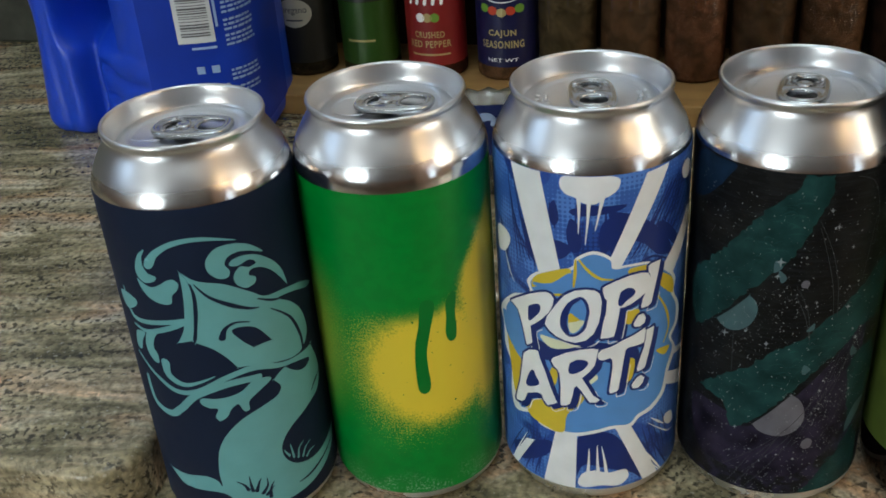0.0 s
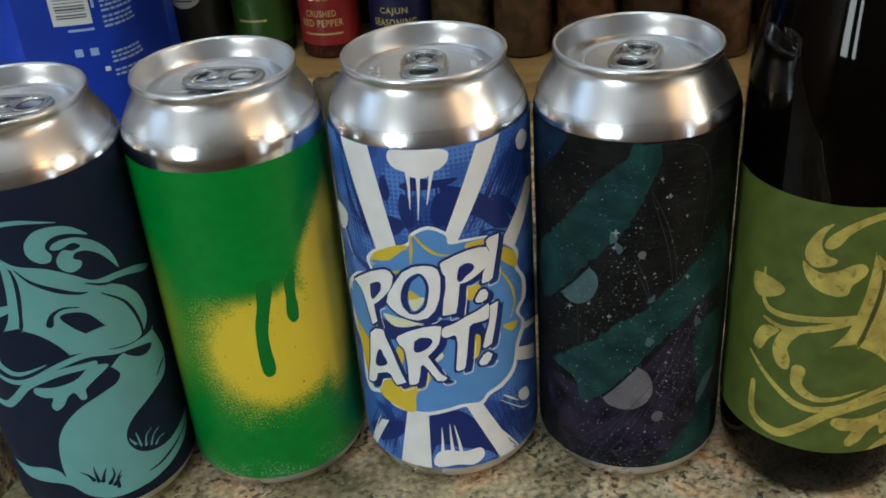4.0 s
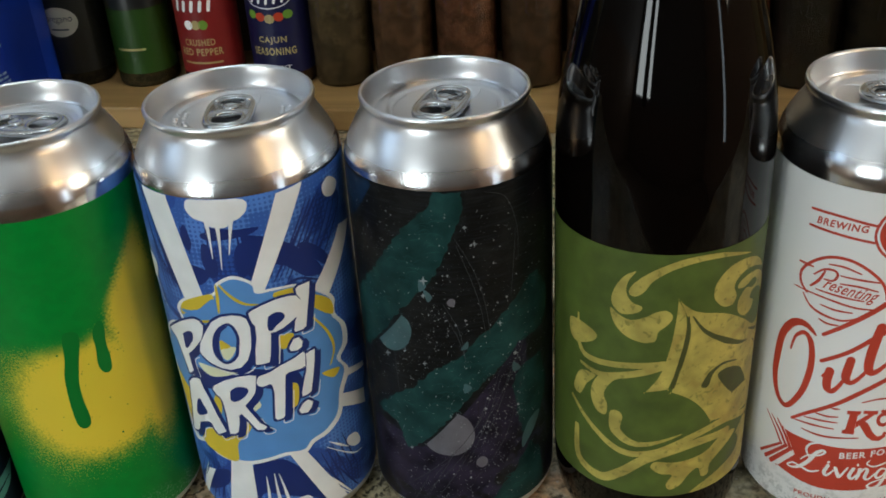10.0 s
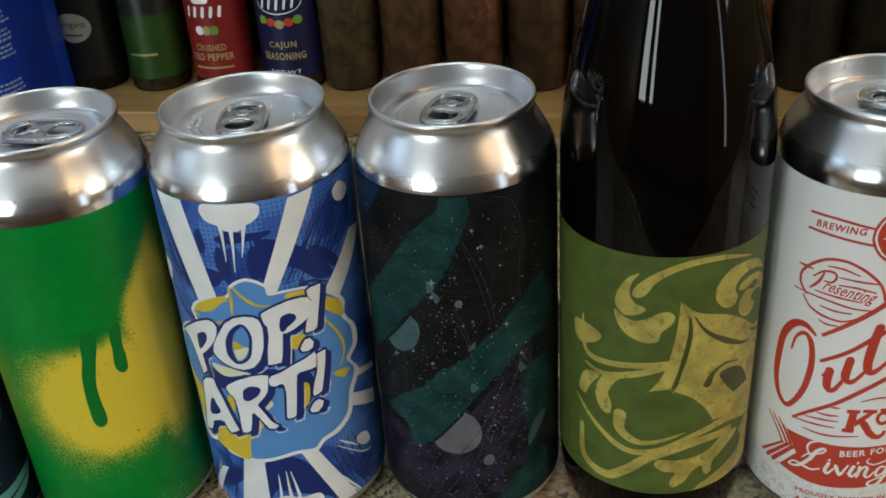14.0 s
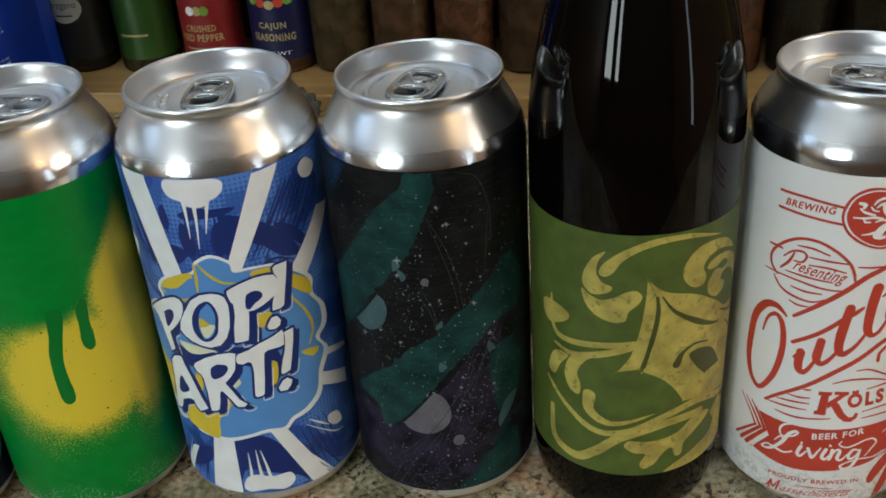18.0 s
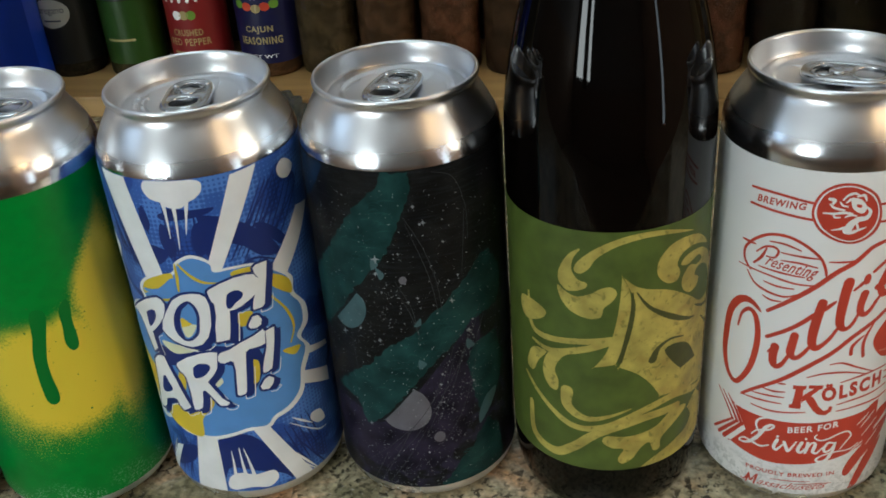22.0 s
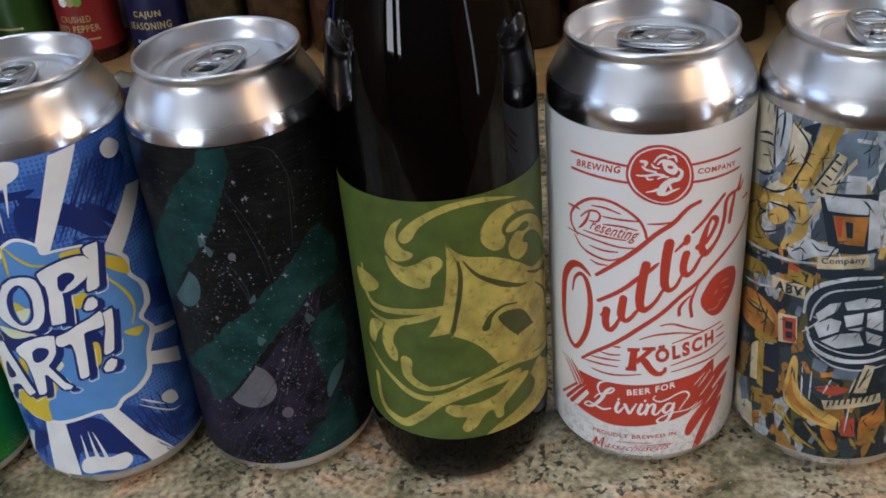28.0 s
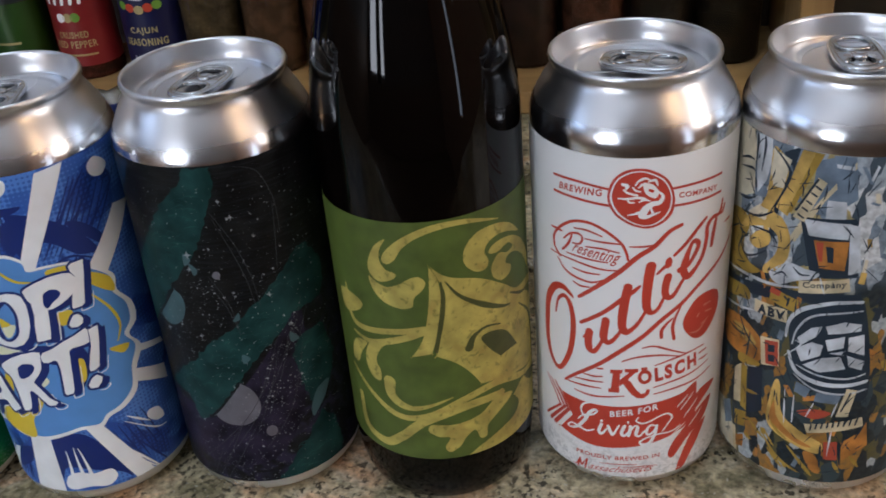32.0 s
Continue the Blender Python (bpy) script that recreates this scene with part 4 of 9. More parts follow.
    stroke(s, "branch", ink, 1, [(-25.8, 79.6), (-18.4, 73.3), (-10.2, 68.4), (-2.3, 69.0), (8.2, 73.7), (18.5, 75.3), (30.0, 71.2), (43.8, 69.7)], [0.9, 1.9, 2.0, 2.4, 1.0])
    stroke(s, "branch", ink, 1, [(-23.7, 70.4), (-22.6, 60.1), (-15.2, 57.2), (-9.6, 60.9), (-2.7, 67.3), (8.5, 71.2), (19.4, 71.1)], [1.6, 2.8, 2.8, 2.4])
    stroke(s, "leaf", ink, 1, [(-11.9, 79.7), (-11.5, 74.6), (-5.5, 71.6), (5.2, 75.1)], [3.6, 2.4, 0.3])
    blob(s, "hand_leaf", ink, 1, [(-0.9, 66.1), (-1.9, 63.9), (0.7, 61.9), (3.7, 61.3), (2.4, 58.1), (3.6, 56.1), (6.4, 57.7), (8.2, 60.6), (10.8, 62.2), (12.2, 58.8), (14.2, 58.9), (14.6, 62.3), (17.8, 64.8), (23.7, 68.6), (17.7, 70.4), (12.8, 67.2), (7.6, 65.9), (3.4, 65.7)])
    blob(s, "trunk", ink, 1, [(44.1, 70.5), (44.1, 70.5), (47.6, 59.9), (45.1, 51.5), (37.1, 48.4), (27.7, 44.4), (23.2, 39.2), (23.0, 33.5), (26.2, 28.5), (31.6, 25.7), (37.9, 24.9), (45.0, 26.0), (53.7, 27.8), (53.7, 27.8), (49.0, 20.6), (40.4, 16.7), (31.0, 14.4), (21.9, 13.5), (12.7, 13.7), (5.0, 17.0), (-1.3, 22.8), (-12.8, 23.0), (-18.3, 23.7), (-23.9, 28.6), (-23.9, 28.6), (-15.4, 28.8), (-7.1, 30.3), (-2.5, 28.8), (-0.9, 26.1), (-0.9, 32.9), (0.7, 42.2), (4.6, 49.6), (11.3, 55.6), (19.5, 58.8), (24.5, 60.3), (26.6, 63.3), (24.3, 67.3), (24.3, 67.3), (29.8, 70.1)])
    blob(s, "leaf_hole", ground, 2, [(29.8, 70.1), (36.6, 68.5), (41.9, 66.1), (39.0, 64.1), (34.4, 65.5)])
    stroke(s, "side_line", ground, 2, [(47.7, 56.8), (43.2, 55.0), (40.0, 52.7)], [0.3, 1.0, 0.3])
    stroke(s, "root_line", ground, 2, [(49.6, 23.5), (40.2, 20.9), (32.1, 18.9), (27.1, 18.6)], [0.4, 1.3, 0.4])
    stroke(s, "grass_blade", ink, 2, [(25.0, 32.6), (23.9, 34.8), (23.4, 36.2)], [1.0, 0.6, 0.2])
    stroke(s, "grass_blade", ink, 2, [(26.7, 31.0), (26.3, 35.0), (26.0, 37.3)], [1.0, 0.6, 0.2])
    stroke(s, "grass_blade", ink, 2, [(28.5, 29.8), (29.4, 33.5), (32.0, 35.4)], [1.0, 0.6, 0.2])
    stroke(s, "grass_blade", ink, 2, [(30.5, 28.9), (32.2, 32.0), (35.0, 33.5)], [1.0, 0.6, 0.2])
    stroke(s, "grass_blade", ink, 2, [(32.3, 27.7), (34.1, 29.1), (36.7, 29.2)], [1.0, 0.6, 0.2])
    stroke(s, "grass_blade", ground, 2, [(8.1, 23.6), (6.9, 26.1), (4.4, 28.1)], [1.5, 0.8, 0.2])
    stroke(s, "grass_blade", ground, 2, [(9.6, 22.7), (9.3, 26.1), (9.3, 29.6)], [1.5, 0.8, 0.2])
    stroke(s, "grass_blade", ground, 2, [(11.0, 22.3), (12.1, 25.5), (13.2, 27.6)], [1.5, 0.8, 0.2])
    stroke(s, "grass_blade", ground, 2, [(13.0, 20.5), (15.1, 23.6), (15.2, 27.1)], [1.5, 0.8, 0.2])
    stroke(s, "grass_blade", ground, 2, [(14.4, 19.4), (16.2, 21.4), (17.5, 22.5)], [1.5, 0.8, 0.2])
    stroke(s, "grass_blade", ground, 2, [(15.5, 17.9), (16.1, 22.0), (17.8, 24.6)], [1.5, 0.8, 0.2])

# spray-paint drips on the green can
blob(sleeve2, "paint_drip", I_GREEN_DK, 1, [(10.0, 93.2), (8.5, 83.7), (7.0, 77.3), (6.3, 68.2), (6.4, 59.9), (7.0, 56.7), (8.6, 55.3), (10.6, 56.5), (11.2, 59.9), (10.7, 66.0), (10.7, 72.9), (12.2, 80.5), (14.6, 91.9)])
blob(sleeve2, "paint_drip", I_GREEN_DK, 1, [(18.9, 91.4), (18.6, 84.9), (18.0, 79.5), (18.5, 76.4), (20.0, 74.6), (21.9, 75.6), (22.4, 79.9), (22.2, 85.6), (22.9, 91.9), (21.7, 94.6)])

# comic burst on the blue can
drops = random.Random(5)
for k in range(16):
    u, z, r = drops.uniform(-6, 28), drops.uniform(46, 92), drops.choice((0.18, 0.22, 0.28, 0.38))
    blob(sleeve2, "paint_speck", I_GREEN_DK, 1, [(u + r * math.cos(a), z + r * 1.1 * math.sin(a)) for a in [radians(g) for g in range(0, 360, 60)]])

blob(sleeve3, "white_ray", I_WHITE, 2, [(-30.6, 138.9), (-18.2, 138.9), (-11.3, 103.2), (-19.0, 100.5)], smooth=False)
blob(sleeve3, "white_ray", I_WHITE, 2, [(16.4, 137.6), (25.5, 138.4), (6.8, 102.5), (2.8, 104.5)], smooth=False)
blob(sleeve3, "white_ray", I_WHITE, 2, [(39.5, 116.8), (47.8, 114.6), (29.9, 95.6), (23.6, 100.1)], smooth=False)
blob(sleeve3, "white_ray", I_WHITE, 2, [(-13.6, 37.2), (-5.9, 36.9), (-6.7, 7.8), (-19.9, 5.5)], smooth=False)
blob(sleeve3, "white_ray", I_WHITE, 2, [(6.8, 40.4), (11.4, 42.4), (26.9, 9.4), (19.5, 9.9)], smooth=False)
blob(sleeve3, "white_ray", I_WHITE, 2, [(-27.0, 26.1), (-22.8, 27.6), (-36.0, 4.7), (-37.6, 9.2)], smooth=False)
blob(sleeve3, "white_ray", I_WHITE, 2, [(28.5, 55.5), (43.7, 47.4), (43.6, 40.9), (28.1, 50.1)], smooth=False)
blob(sleeve3, "white_ray", I_WHITE, 2, [(34.2, 62.7), (45.8, 57.8), (46.6, 55.3), (32.1, 60.5)], smooth=False)
blob(sleeve3, "paint_splat", I_WHITE, 3, [(-11.5, 135.6), (-9.9, 138.5), (-2.9, 139.3), (6.5, 137.9), (7.1, 134.5), (4.9, 132.1), (2.6, 131.0), (-0.1, 129.1), (-3.9, 129.3), (-6.3, 131.1), (-9.7, 132.4)])
stroke(sleeve3, "paint_drip", I_WHITE, 4, [(-5.4, 131.7), (-5.3, 125.6), (-5.5, 118.2)], [1.6, 0.8, 0.2])
stroke(sleeve3, "paint_drip", I_WHITE, 4, [(-2.2, 130.9), (-2.5, 123.7), (-3.3, 114.3)], [1.6, 0.8, 0.2])
stroke(sleeve3, "paint_drip", I_WHITE, 4, [(2.1, 131.8), (1.1, 126.4), (-0.2, 119.7)], [1.6, 0.8, 0.2])
blob(sleeve3, "paint_splat", I_WHITE, 3, [(-5.7, 13.4), (-3.9, 17.9), (0.3, 19.5), (5.2, 18.1), (11.4, 18.5), (13.1, 15.2), (11.7, 12.6), (8.6, 11.2), (3.0, 12.2), (-3.6, 11.3)])
stroke(sleeve3, "paint_drip", I_WHITE, 4, [(-2.1, 17.9), (-1.8, 23.5), (-1.7, 30.0)], [1.4, 0.8, 0.2])
stroke(sleeve3, "paint_drip", I_WHITE, 4, [(1.6, 18.8), (1.3, 24.7), (1.2, 31.4)], [1.4, 0.8, 0.2])
stroke(sleeve3, "paint_drip", I_WHITE, 4, [(4.6, 17.9), (3.8, 24.4), (2.7, 31.0)], [1.4, 0.8, 0.2])
blob(sleeve3, "paint_splat", I_WHITE, 3, [(30.2, 35.2), (34.7, 33.9), (36.5, 28.7), (32.7, 28.9), (29.4, 32.5)])
blob(sleeve3, "paint_splat", I_WHITE, 3, [(33.0, 133.5), (36.9, 135.3), (41.4, 131.3), (38.3, 128.3), (34.1, 129.6)])
blob(sleeve3, "paint_splat", I_WHITE, 3, [(-42.3, 109.8), (-35.9, 111.8), (-32.2, 109.3), (-35.5, 103.1), (-41.7, 101.5)])
blob(sleeve3, "dark_shape", I_NAVY, 1, [(3.3, 123.3), (11.1, 123.5), (18.2, 117.0), (26.5, 105.7), (21.7, 106.6), (15.0, 113.1), (6.9, 114.6), (2.2, 110.6), (1.0, 117.7)])
blob(sleeve3, "dark_shape", I_NAVY, 1, [(-12.8, 115.2), (-7.4, 112.8), (-11.2, 108.3), (-14.4, 109.8), (-17.0, 113.9)])
blob(sleeve3, "dark_shape", I_NAVY, 1, [(-34.3, 20.0), (-16.7, 30.3), (-17.7, 22.8), (-31.3, 13.8)])
blob(sleeve3, "dark_shape", I_NAVY, 1, [(6.0, 125.8), (9.7, 128.0), (2.8, 128.1), (-7.6, 127.1), (-6.1, 124.6)])
blob(sleeve3, "dark_shape", I_NAVY, 1, [(16.1, 23.2), (23.0, 15.5), (20.3, 14.4), (13.0, 27.1)])
blob(sleeve3, "dark_shape", I_NAVY, 1, [(-25.7, 119.9), (-20.8, 111.3), (-18.5, 103.7), (-23.8, 108.3)])
stroke(sleeve3, "speed_line", I_NAVY, 1, [(-29.0, 132.2), (-26.3, 119.7), (-22.7, 104.6)], [0.3, 0.9, 0.3])
stroke(sleeve3, "speed_line", I_NAVY, 1, [(-24.4, 126.3), (-21.7, 113.1), (-20.6, 102.1)], [0.3, 0.9, 0.3])
stroke(sleeve3, "speed_line", I_NAVY, 1, [(27.9, 131.8), (19.4, 119.5), (11.7, 107.9)], [0.3, 0.9, 0.3])
stroke(sleeve3, "speed_line", I_NAVY, 1, [(34.4, 129.1), (22.4, 116.5), (15.9, 106.7)], [0.3, 0.9, 0.3])
stroke(sleeve3, "speed_line", I_NAVY, 1, [(40.4, 124.0), (27.0, 112.6), (20.4, 104.1)], [0.3, 0.9, 0.3])
stroke(sleeve3, "speed_line", I_NAVY, 1, [(31.4, 133.2), (23.0, 124.1)], [0.3, 0.9, 0.3])
stroke(sleeve3, "speed_line", I_NAVY, 1, [(-15.0, 128.5), (-13.0, 119.1)], [0.3, 0.9, 0.3])
stroke(sleeve3, "speed_line", I_NAVY, 1, [(-6.0, 125.6), (-7.6, 113.7)], [0.3, 0.9, 0.3])
stroke(sleeve3, "speed_line", I_NAVY, 1, [(3.1, 127.2), (2.9, 113.6)], [0.3, 0.9, 0.3])
stroke(sleeve3, "speed_line", I_NAVY, 1, [(-36.9, 11.1), (-25.0, 28.5)], [0.3, 0.9, 0.3])
stroke(sleeve3, "speed_line", I_NAVY, 1, [(-28.2, 10.4), (-21.8, 27.0)], [0.3, 0.9, 0.3])
stroke(sleeve3, "speed_line", I_NAVY, 1, [(-23.3, 10.6), (-18.5, 27.7)], [0.3, 0.9, 0.3])
stroke(sleeve3, "speed_line", I_NAVY, 1, [(18.8, 28.4), (30.0, 6.7)], [0.3, 0.9, 0.3])
stroke(sleeve3, "speed_line", I_NAVY, 1, [(23.6, 25.8), (33.9, 7.8)], [0.3, 0.9, 0.3])
stroke(sleeve3, "speed_line", I_NAVY, 1, [(14.9, 32.8), (16.3, 27.0)], [0.3, 0.9, 0.3])
stroke(sleeve3, "speed_line", I_NAVY, 1, [(11.4, 103.9), (19.5, 106.5), (28.9, 101.4)], [0.3, 0.9, 0.3])
stroke(sleeve3, "speed_line", I_WHITE, 3, [(18.1, 26.2), (30.0, 8.0)], [0.2, 1.0, 0.2])
stroke(sleeve3, "speed_line", I_WHITE, 3, [(-20.2, 136.0), (-19.4, 134.3)], [0.2, 1.0, 0.2])
stroke(sleeve3, "speed_line", I_WHITE, 3, [(29.9, 30.8), (21.8, 38.3)], [0.2, 1.0, 0.2])
blob(sleeve3, "cloud_edge", I_WHITE, 4, [(-23.3, 92.0), (-24.1, 96.7), (-18.8, 102.0), (-8.1, 105.6), (-6.3, 109.4), (-0.7, 112.2), (4.7, 109.7), (5.8, 106.1), (11.6, 105.9), (19.4, 104.7), (26.6, 99.6), (32.0, 93.4), (31.5, 87.6), (36.1, 80.1), (35.9, 72.9), (31.4, 69.1), (34.9, 62.2), (30.7, 55.3), (28.5, 46.9), (22.6, 42.4), (16.6, 40.9), (13.1, 37.8), (6.6, 38.5), (0.7, 37.1), (-7.5, 35.0), (-13.8, 35.4), (-20.4, 36.5), (-23.2, 39.8), (-32.2, 36.7), (-35.3, 42.4), (-34.7, 55.9), (-39.5, 62.1), (-39.9, 70.8), (-42.8, 76.0), (-31.9, 87.4)])
blob(sleeve3, "cloud", I_SKYBLUE, 5, [(-21.8, 91.9), (-22.6, 96.4), (-17.7, 101.4), (-7.7, 104.6), (-5.8, 108.4), (-0.6, 111.0), (4.6, 108.5), (5.6, 105.1), (11.2, 105.0), (18.5, 104.0), (25.2, 99.1), (30.1, 93.6), (29.6, 87.9), (33.4, 81.2), (33.2, 74.3), (29.5, 70.2), (32.4, 63.9), (28.9, 56.9), (26.8, 48.7), (21.5, 44.3), (15.8, 42.5), (12.6, 39.5), (6.4, 40.0), (0.6, 38.6), (-7.1, 36.8), (-13.2, 37.1), (-19.1, 38.6), (-21.8, 41.7), (-29.5, 39.7), (-31.6, 45.8), (-31.4, 58.3), (-34.2, 65.6), (-34.6, 73.7), (-36.9, 79.1), (-29.2, 88.0)])
blob(sleeve3, "yellow_patch", I_YELLOW, 6, [(-21.8, 94.7), (-21.2, 98.7), (-16.5, 102.2), (-8.2, 105.2), (-9.6, 98.8), (-16.0, 98.1)])
blob(sleeve3, "yellow_patch", I_YELLOW, 6, [(23.5, 98.8), (30.1, 93.6), (30.2, 87.8), (22.7, 94.9)])
blob(sleeve3, "yellow_patch", I_YELLOW, 6, [(-37.4, 76.2), (-29.3, 70.4), (-25.9, 58.3), (-23.4, 47.3), (-31.7, 44.0), (-34.7, 55.9)])
blob(sleeve3, "yellow_patch", I_YELLOW, 6, [(-26.0, 43.9), (-14.1, 52.0), (-2.5, 57.3), (-4.4, 50.5), (-9.4, 44.5), (-11.1, 36.1), (-19.3, 37.0), (-24.7, 39.0)])
blob(sleeve3, "yellow_patch", I_YELLOW, 6, [(22.8, 67.8), (30.2, 66.1), (27.3, 63.6)])
blob(sleeve3, "yellow_patch", I_YELLOW, 6, [(11.5, 104.3), (17.7, 104.1), (18.8, 102.0), (11.3, 102.3)])
blob(sleeve3, "yellow_patch", I_YELLOW, 6, [(-31.5, 85.8), (-25.2, 90.8), (-20.4, 91.3), (-27.2, 86.4)])
stroke(sleeve3, "yellow_line", I_YELLOW, 6, [(-7.0, 98.4), (-6.5, 103.7), (-6.3, 108.8)], [0.6, 1.2, 0.5])
stroke(sleeve3, "yellow_line", I_YELLOW, 6, [(-5.2, 108.8), (-2.4, 105.0), (1.4, 101.9), (5.8, 101.0)], [0.6, 1.2, 0.5])
stroke(sleeve3, "yellow_line", I_YELLOW, 6, [(21.8, 91.5), (27.0, 82.9), (29.0, 75.1), (26.5, 69.1)], [0.6, 1.2, 0.5])
stroke(sleeve3, "yellow_line", I_YELLOW, 6, [(-20.2, 92.6), (-9.3, 95.0), (3.7, 97.1)], [0.6, 1.2, 0.5])
blob(sleeve3, "shade_patch", I_SKYBLUE, 7, [(-40.0, 76.6), (-31.5, 76.7), (-24.0, 68.7), (-22.8, 59.8), (-28.4, 61.9), (-37.3, 68.8)])
blob(sleeve3, "shade_patch", I_SKYBLUE, 7, [(-8.4, 103.5), (-7.6, 100.3), (-9.4, 98.0), (-19.7, 95.8), (-21.4, 96.9), (-14.9, 98.3)])
blob(sleeve3, "navy_gap", I_NAVY, 6, [(-21.0, 74.0), (-11.8, 72.6), (-1.7, 76.7), (9.3, 74.3), (7.2, 72.0), (-6.1, 70.2), (-16.4, 66.4), (-21.5, 67.9)])
blob(sleeve3, "navy_gap", I_NAVY, 6, [(-22.9, 50.5), (-17.2, 54.7), (-14.1, 52.7), (-19.3, 48.0)])
blob(sleeve3, "navy_gap", I_NAVY, 6, [(8.7, 87.7), (11.0, 82.7), (9.3, 74.3), (5.9, 79.5)])
blob(sleeve3, "navy_gap", I_NAVY, 6, [(13.9, 72.9), (15.8, 65.3), (10.2, 55.4), (8.6, 65.3)])
blob(sleeve3, "cream_patch", I_CREAM, 7, [(-19.0, 76.4), (-9.4, 76.2), (0.6, 77.9), (-6.7, 74.2), (-15.0, 72.3)])
blob(sleeve3, "cream_patch", I_CREAM, 7, [(-7.5, 84.9), (-4.2, 86.4), (-2.5, 84.7), (-3.8, 78.9), (-6.9, 77.4)])
blob(sleeve3, "cream_patch", I_CREAM, 7, [(-3.9, 62.4), (-0.6, 64.3), (1.1, 61.4), (-2.4, 58.7)])
blob(sleeve3, "yellow_patch", I_YELLOW, 7, [(9.8, 87.4), (14.9, 87.7), (14.2, 83.5), (10.6, 82.8)])
blob(sleeve3, "yellow_patch", I_YELLOW, 7, [(9.9, 67.7), (13.9, 67.4), (12.9, 59.4), (9.7, 59.4)])
blob(sleeve3, "yellow_patch", I_YELLOW, 7, [(-14.9, 63.7), (-12.2, 65.6), (-13.6, 56.7), (-16.6, 57.3)])

# hand-drawn comic letter: white face in a navy line, with a navy drop shadow edged in white
def comic_letter(s, outline, counter=None, fill=None):
    mid = (sum(q[0] for q in outline) / len(outline), sum(q[1] for q in outline) / len(outline))
    blob(s, "letter_shadow", I_NAVY, 8, [(u + 2.3, z - 1.3) for u, z in outline], smooth=False)
    blob(s, "letter_shadow", I_NAVY, 8, [(u + 1.2, z - 0.7) for u, z in outline], smooth=False)
    stroke(s, "letter_edge", I_WHITE, 8, [(u + 2.6, z - 1.9) for u, z in outline if z < mid[1]], [0.25, 0.4, 0.25])
    stroke(s, "letter_line", I_NAVY, 9, outline + outline[:1], [1.5, 1.5])
    blob(s, "letter", I_WHITE, 11, outline, smooth=False)
    if counter:
        stroke(s, "counter_line", I_NAVY, 12, counter + counter[:1], [1.0, 1.0])
        blob(s, "counter", fill, 12, counter)


comic_letter(sleeve3, [(-32.8, 84.3), (-28.9, 87.5), (-22.6, 91.9), (-18.7, 93.9), (-16.4, 94.7), (-14.6, 94.3), (-13.6, 92.7), (-14.1, 89.9), (-15.5, 86.7), (-18.0, 83.5), (-20.6, 80.7), (-22.9, 78.7), (-22.6, 75.1), (-22.2, 72.0), (-24.3, 70.0), (-25.0, 70.0), (-25.7, 73.2), (-26.6, 76.7), (-27.5, 79.9), (-28.7, 82.7), (-30.0, 83.5)], [(-23.1, 86.3), (-20.8, 87.9), (-19.2, 88.3), (-19.4, 86.3), (-20.6, 84.3), (-22.9, 81.5), (-23.3, 81.9)], I_NAVY)
comic_letter(sleeve3, [(-17.1, 81.5), (-16.2, 85.1), (-13.4, 89.9), (-10.2, 94.7), (-6.7, 97.1), (-3.0, 97.9), (-0.2, 97.5), (1.4, 96.3), (2.1, 93.1), (1.8, 88.7), (1.2, 84.7), (-0.5, 80.3), (-3.0, 77.5), (-6.5, 76.3), (-9.9, 76.7), (-13.2, 77.9), (-15.5, 79.5)], [(-5.3, 94.3), (-7.6, 92.7), (-9.7, 89.5), (-10.9, 85.9), (-10.9, 82.3), (-9.5, 79.9), (-7.9, 79.1), (-5.8, 79.9), (-3.7, 82.3), (-2.8, 85.9), (-2.3, 89.5), (-3.0, 92.7), (-4.2, 94.3)], I_SKYBLUE)
comic_letter(sleeve3, [(2.3, 98.3), (3.2, 99.1), (6.7, 100.7), (11.3, 101.9), (15.3, 101.9), (17.8, 101.1), (18.9, 99.1), (18.9, 96.3), (17.8, 93.9), (15.0, 92.3), (12.0, 90.7), (9.5, 89.9), (8.1, 89.9), (7.6, 85.9), (6.9, 81.5), (6.2, 78.7), (3.7, 78.3), (1.8, 78.3), (2.5, 84.3), (3.5, 88.7), (3.7, 93.5), (3.0, 94.3), (2.5, 96.3)], [(8.6, 95.9), (10.4, 96.7), (12.0, 96.3), (12.7, 95.1), (11.8, 93.9), (9.9, 92.7), (8.3, 91.1), (7.9, 92.7)], I_NAVY)
comic_letter(sleeve3, [(17.8, 103.5), (18.9, 104.3), (21.3, 104.3), (22.9, 104.3), (22.0, 99.5), (20.6, 93.5), (19.6, 88.7), (18.3, 87.9), (15.7, 87.9), (15.5, 88.7), (16.2, 91.9), (18.0, 95.5), (18.9, 97.5), (18.9, 99.5), (18.0, 101.5)])
comic_letter(sleeve3, [(13.4, 83.5), (14.8, 85.5), (16.6, 85.5), (17.6, 83.5), (17.1, 81.5), (15.3, 80.7), (13.4, 81.1), (12.9, 82.3)])
comic_letter(sleeve3, [(-26.6, 65.2), (-24.0, 68.0), (-21.3, 69.2), (-19.9, 69.2), (-19.2, 66.0), (-17.3, 61.6), (-15.7, 56.4), (-14.1, 52.0), (-12.9, 49.2), (-14.6, 48.0), (-16.6, 46.8), (-18.0, 48.4), (-18.9, 50.8), (-20.8, 50.8), (-25.2, 48.4), (-26.8, 44.4), (-28.4, 42.8), (-31.4, 41.6), (-31.7, 42.8), (-28.9, 52.0), (-27.5, 60.0)], [(-23.6, 58.0), (-22.4, 59.6), (-21.7, 58.0), (-20.3, 55.6), (-21.5, 54.0), (-24.5, 52.4), (-25.2, 53.2)], I_NAVY)
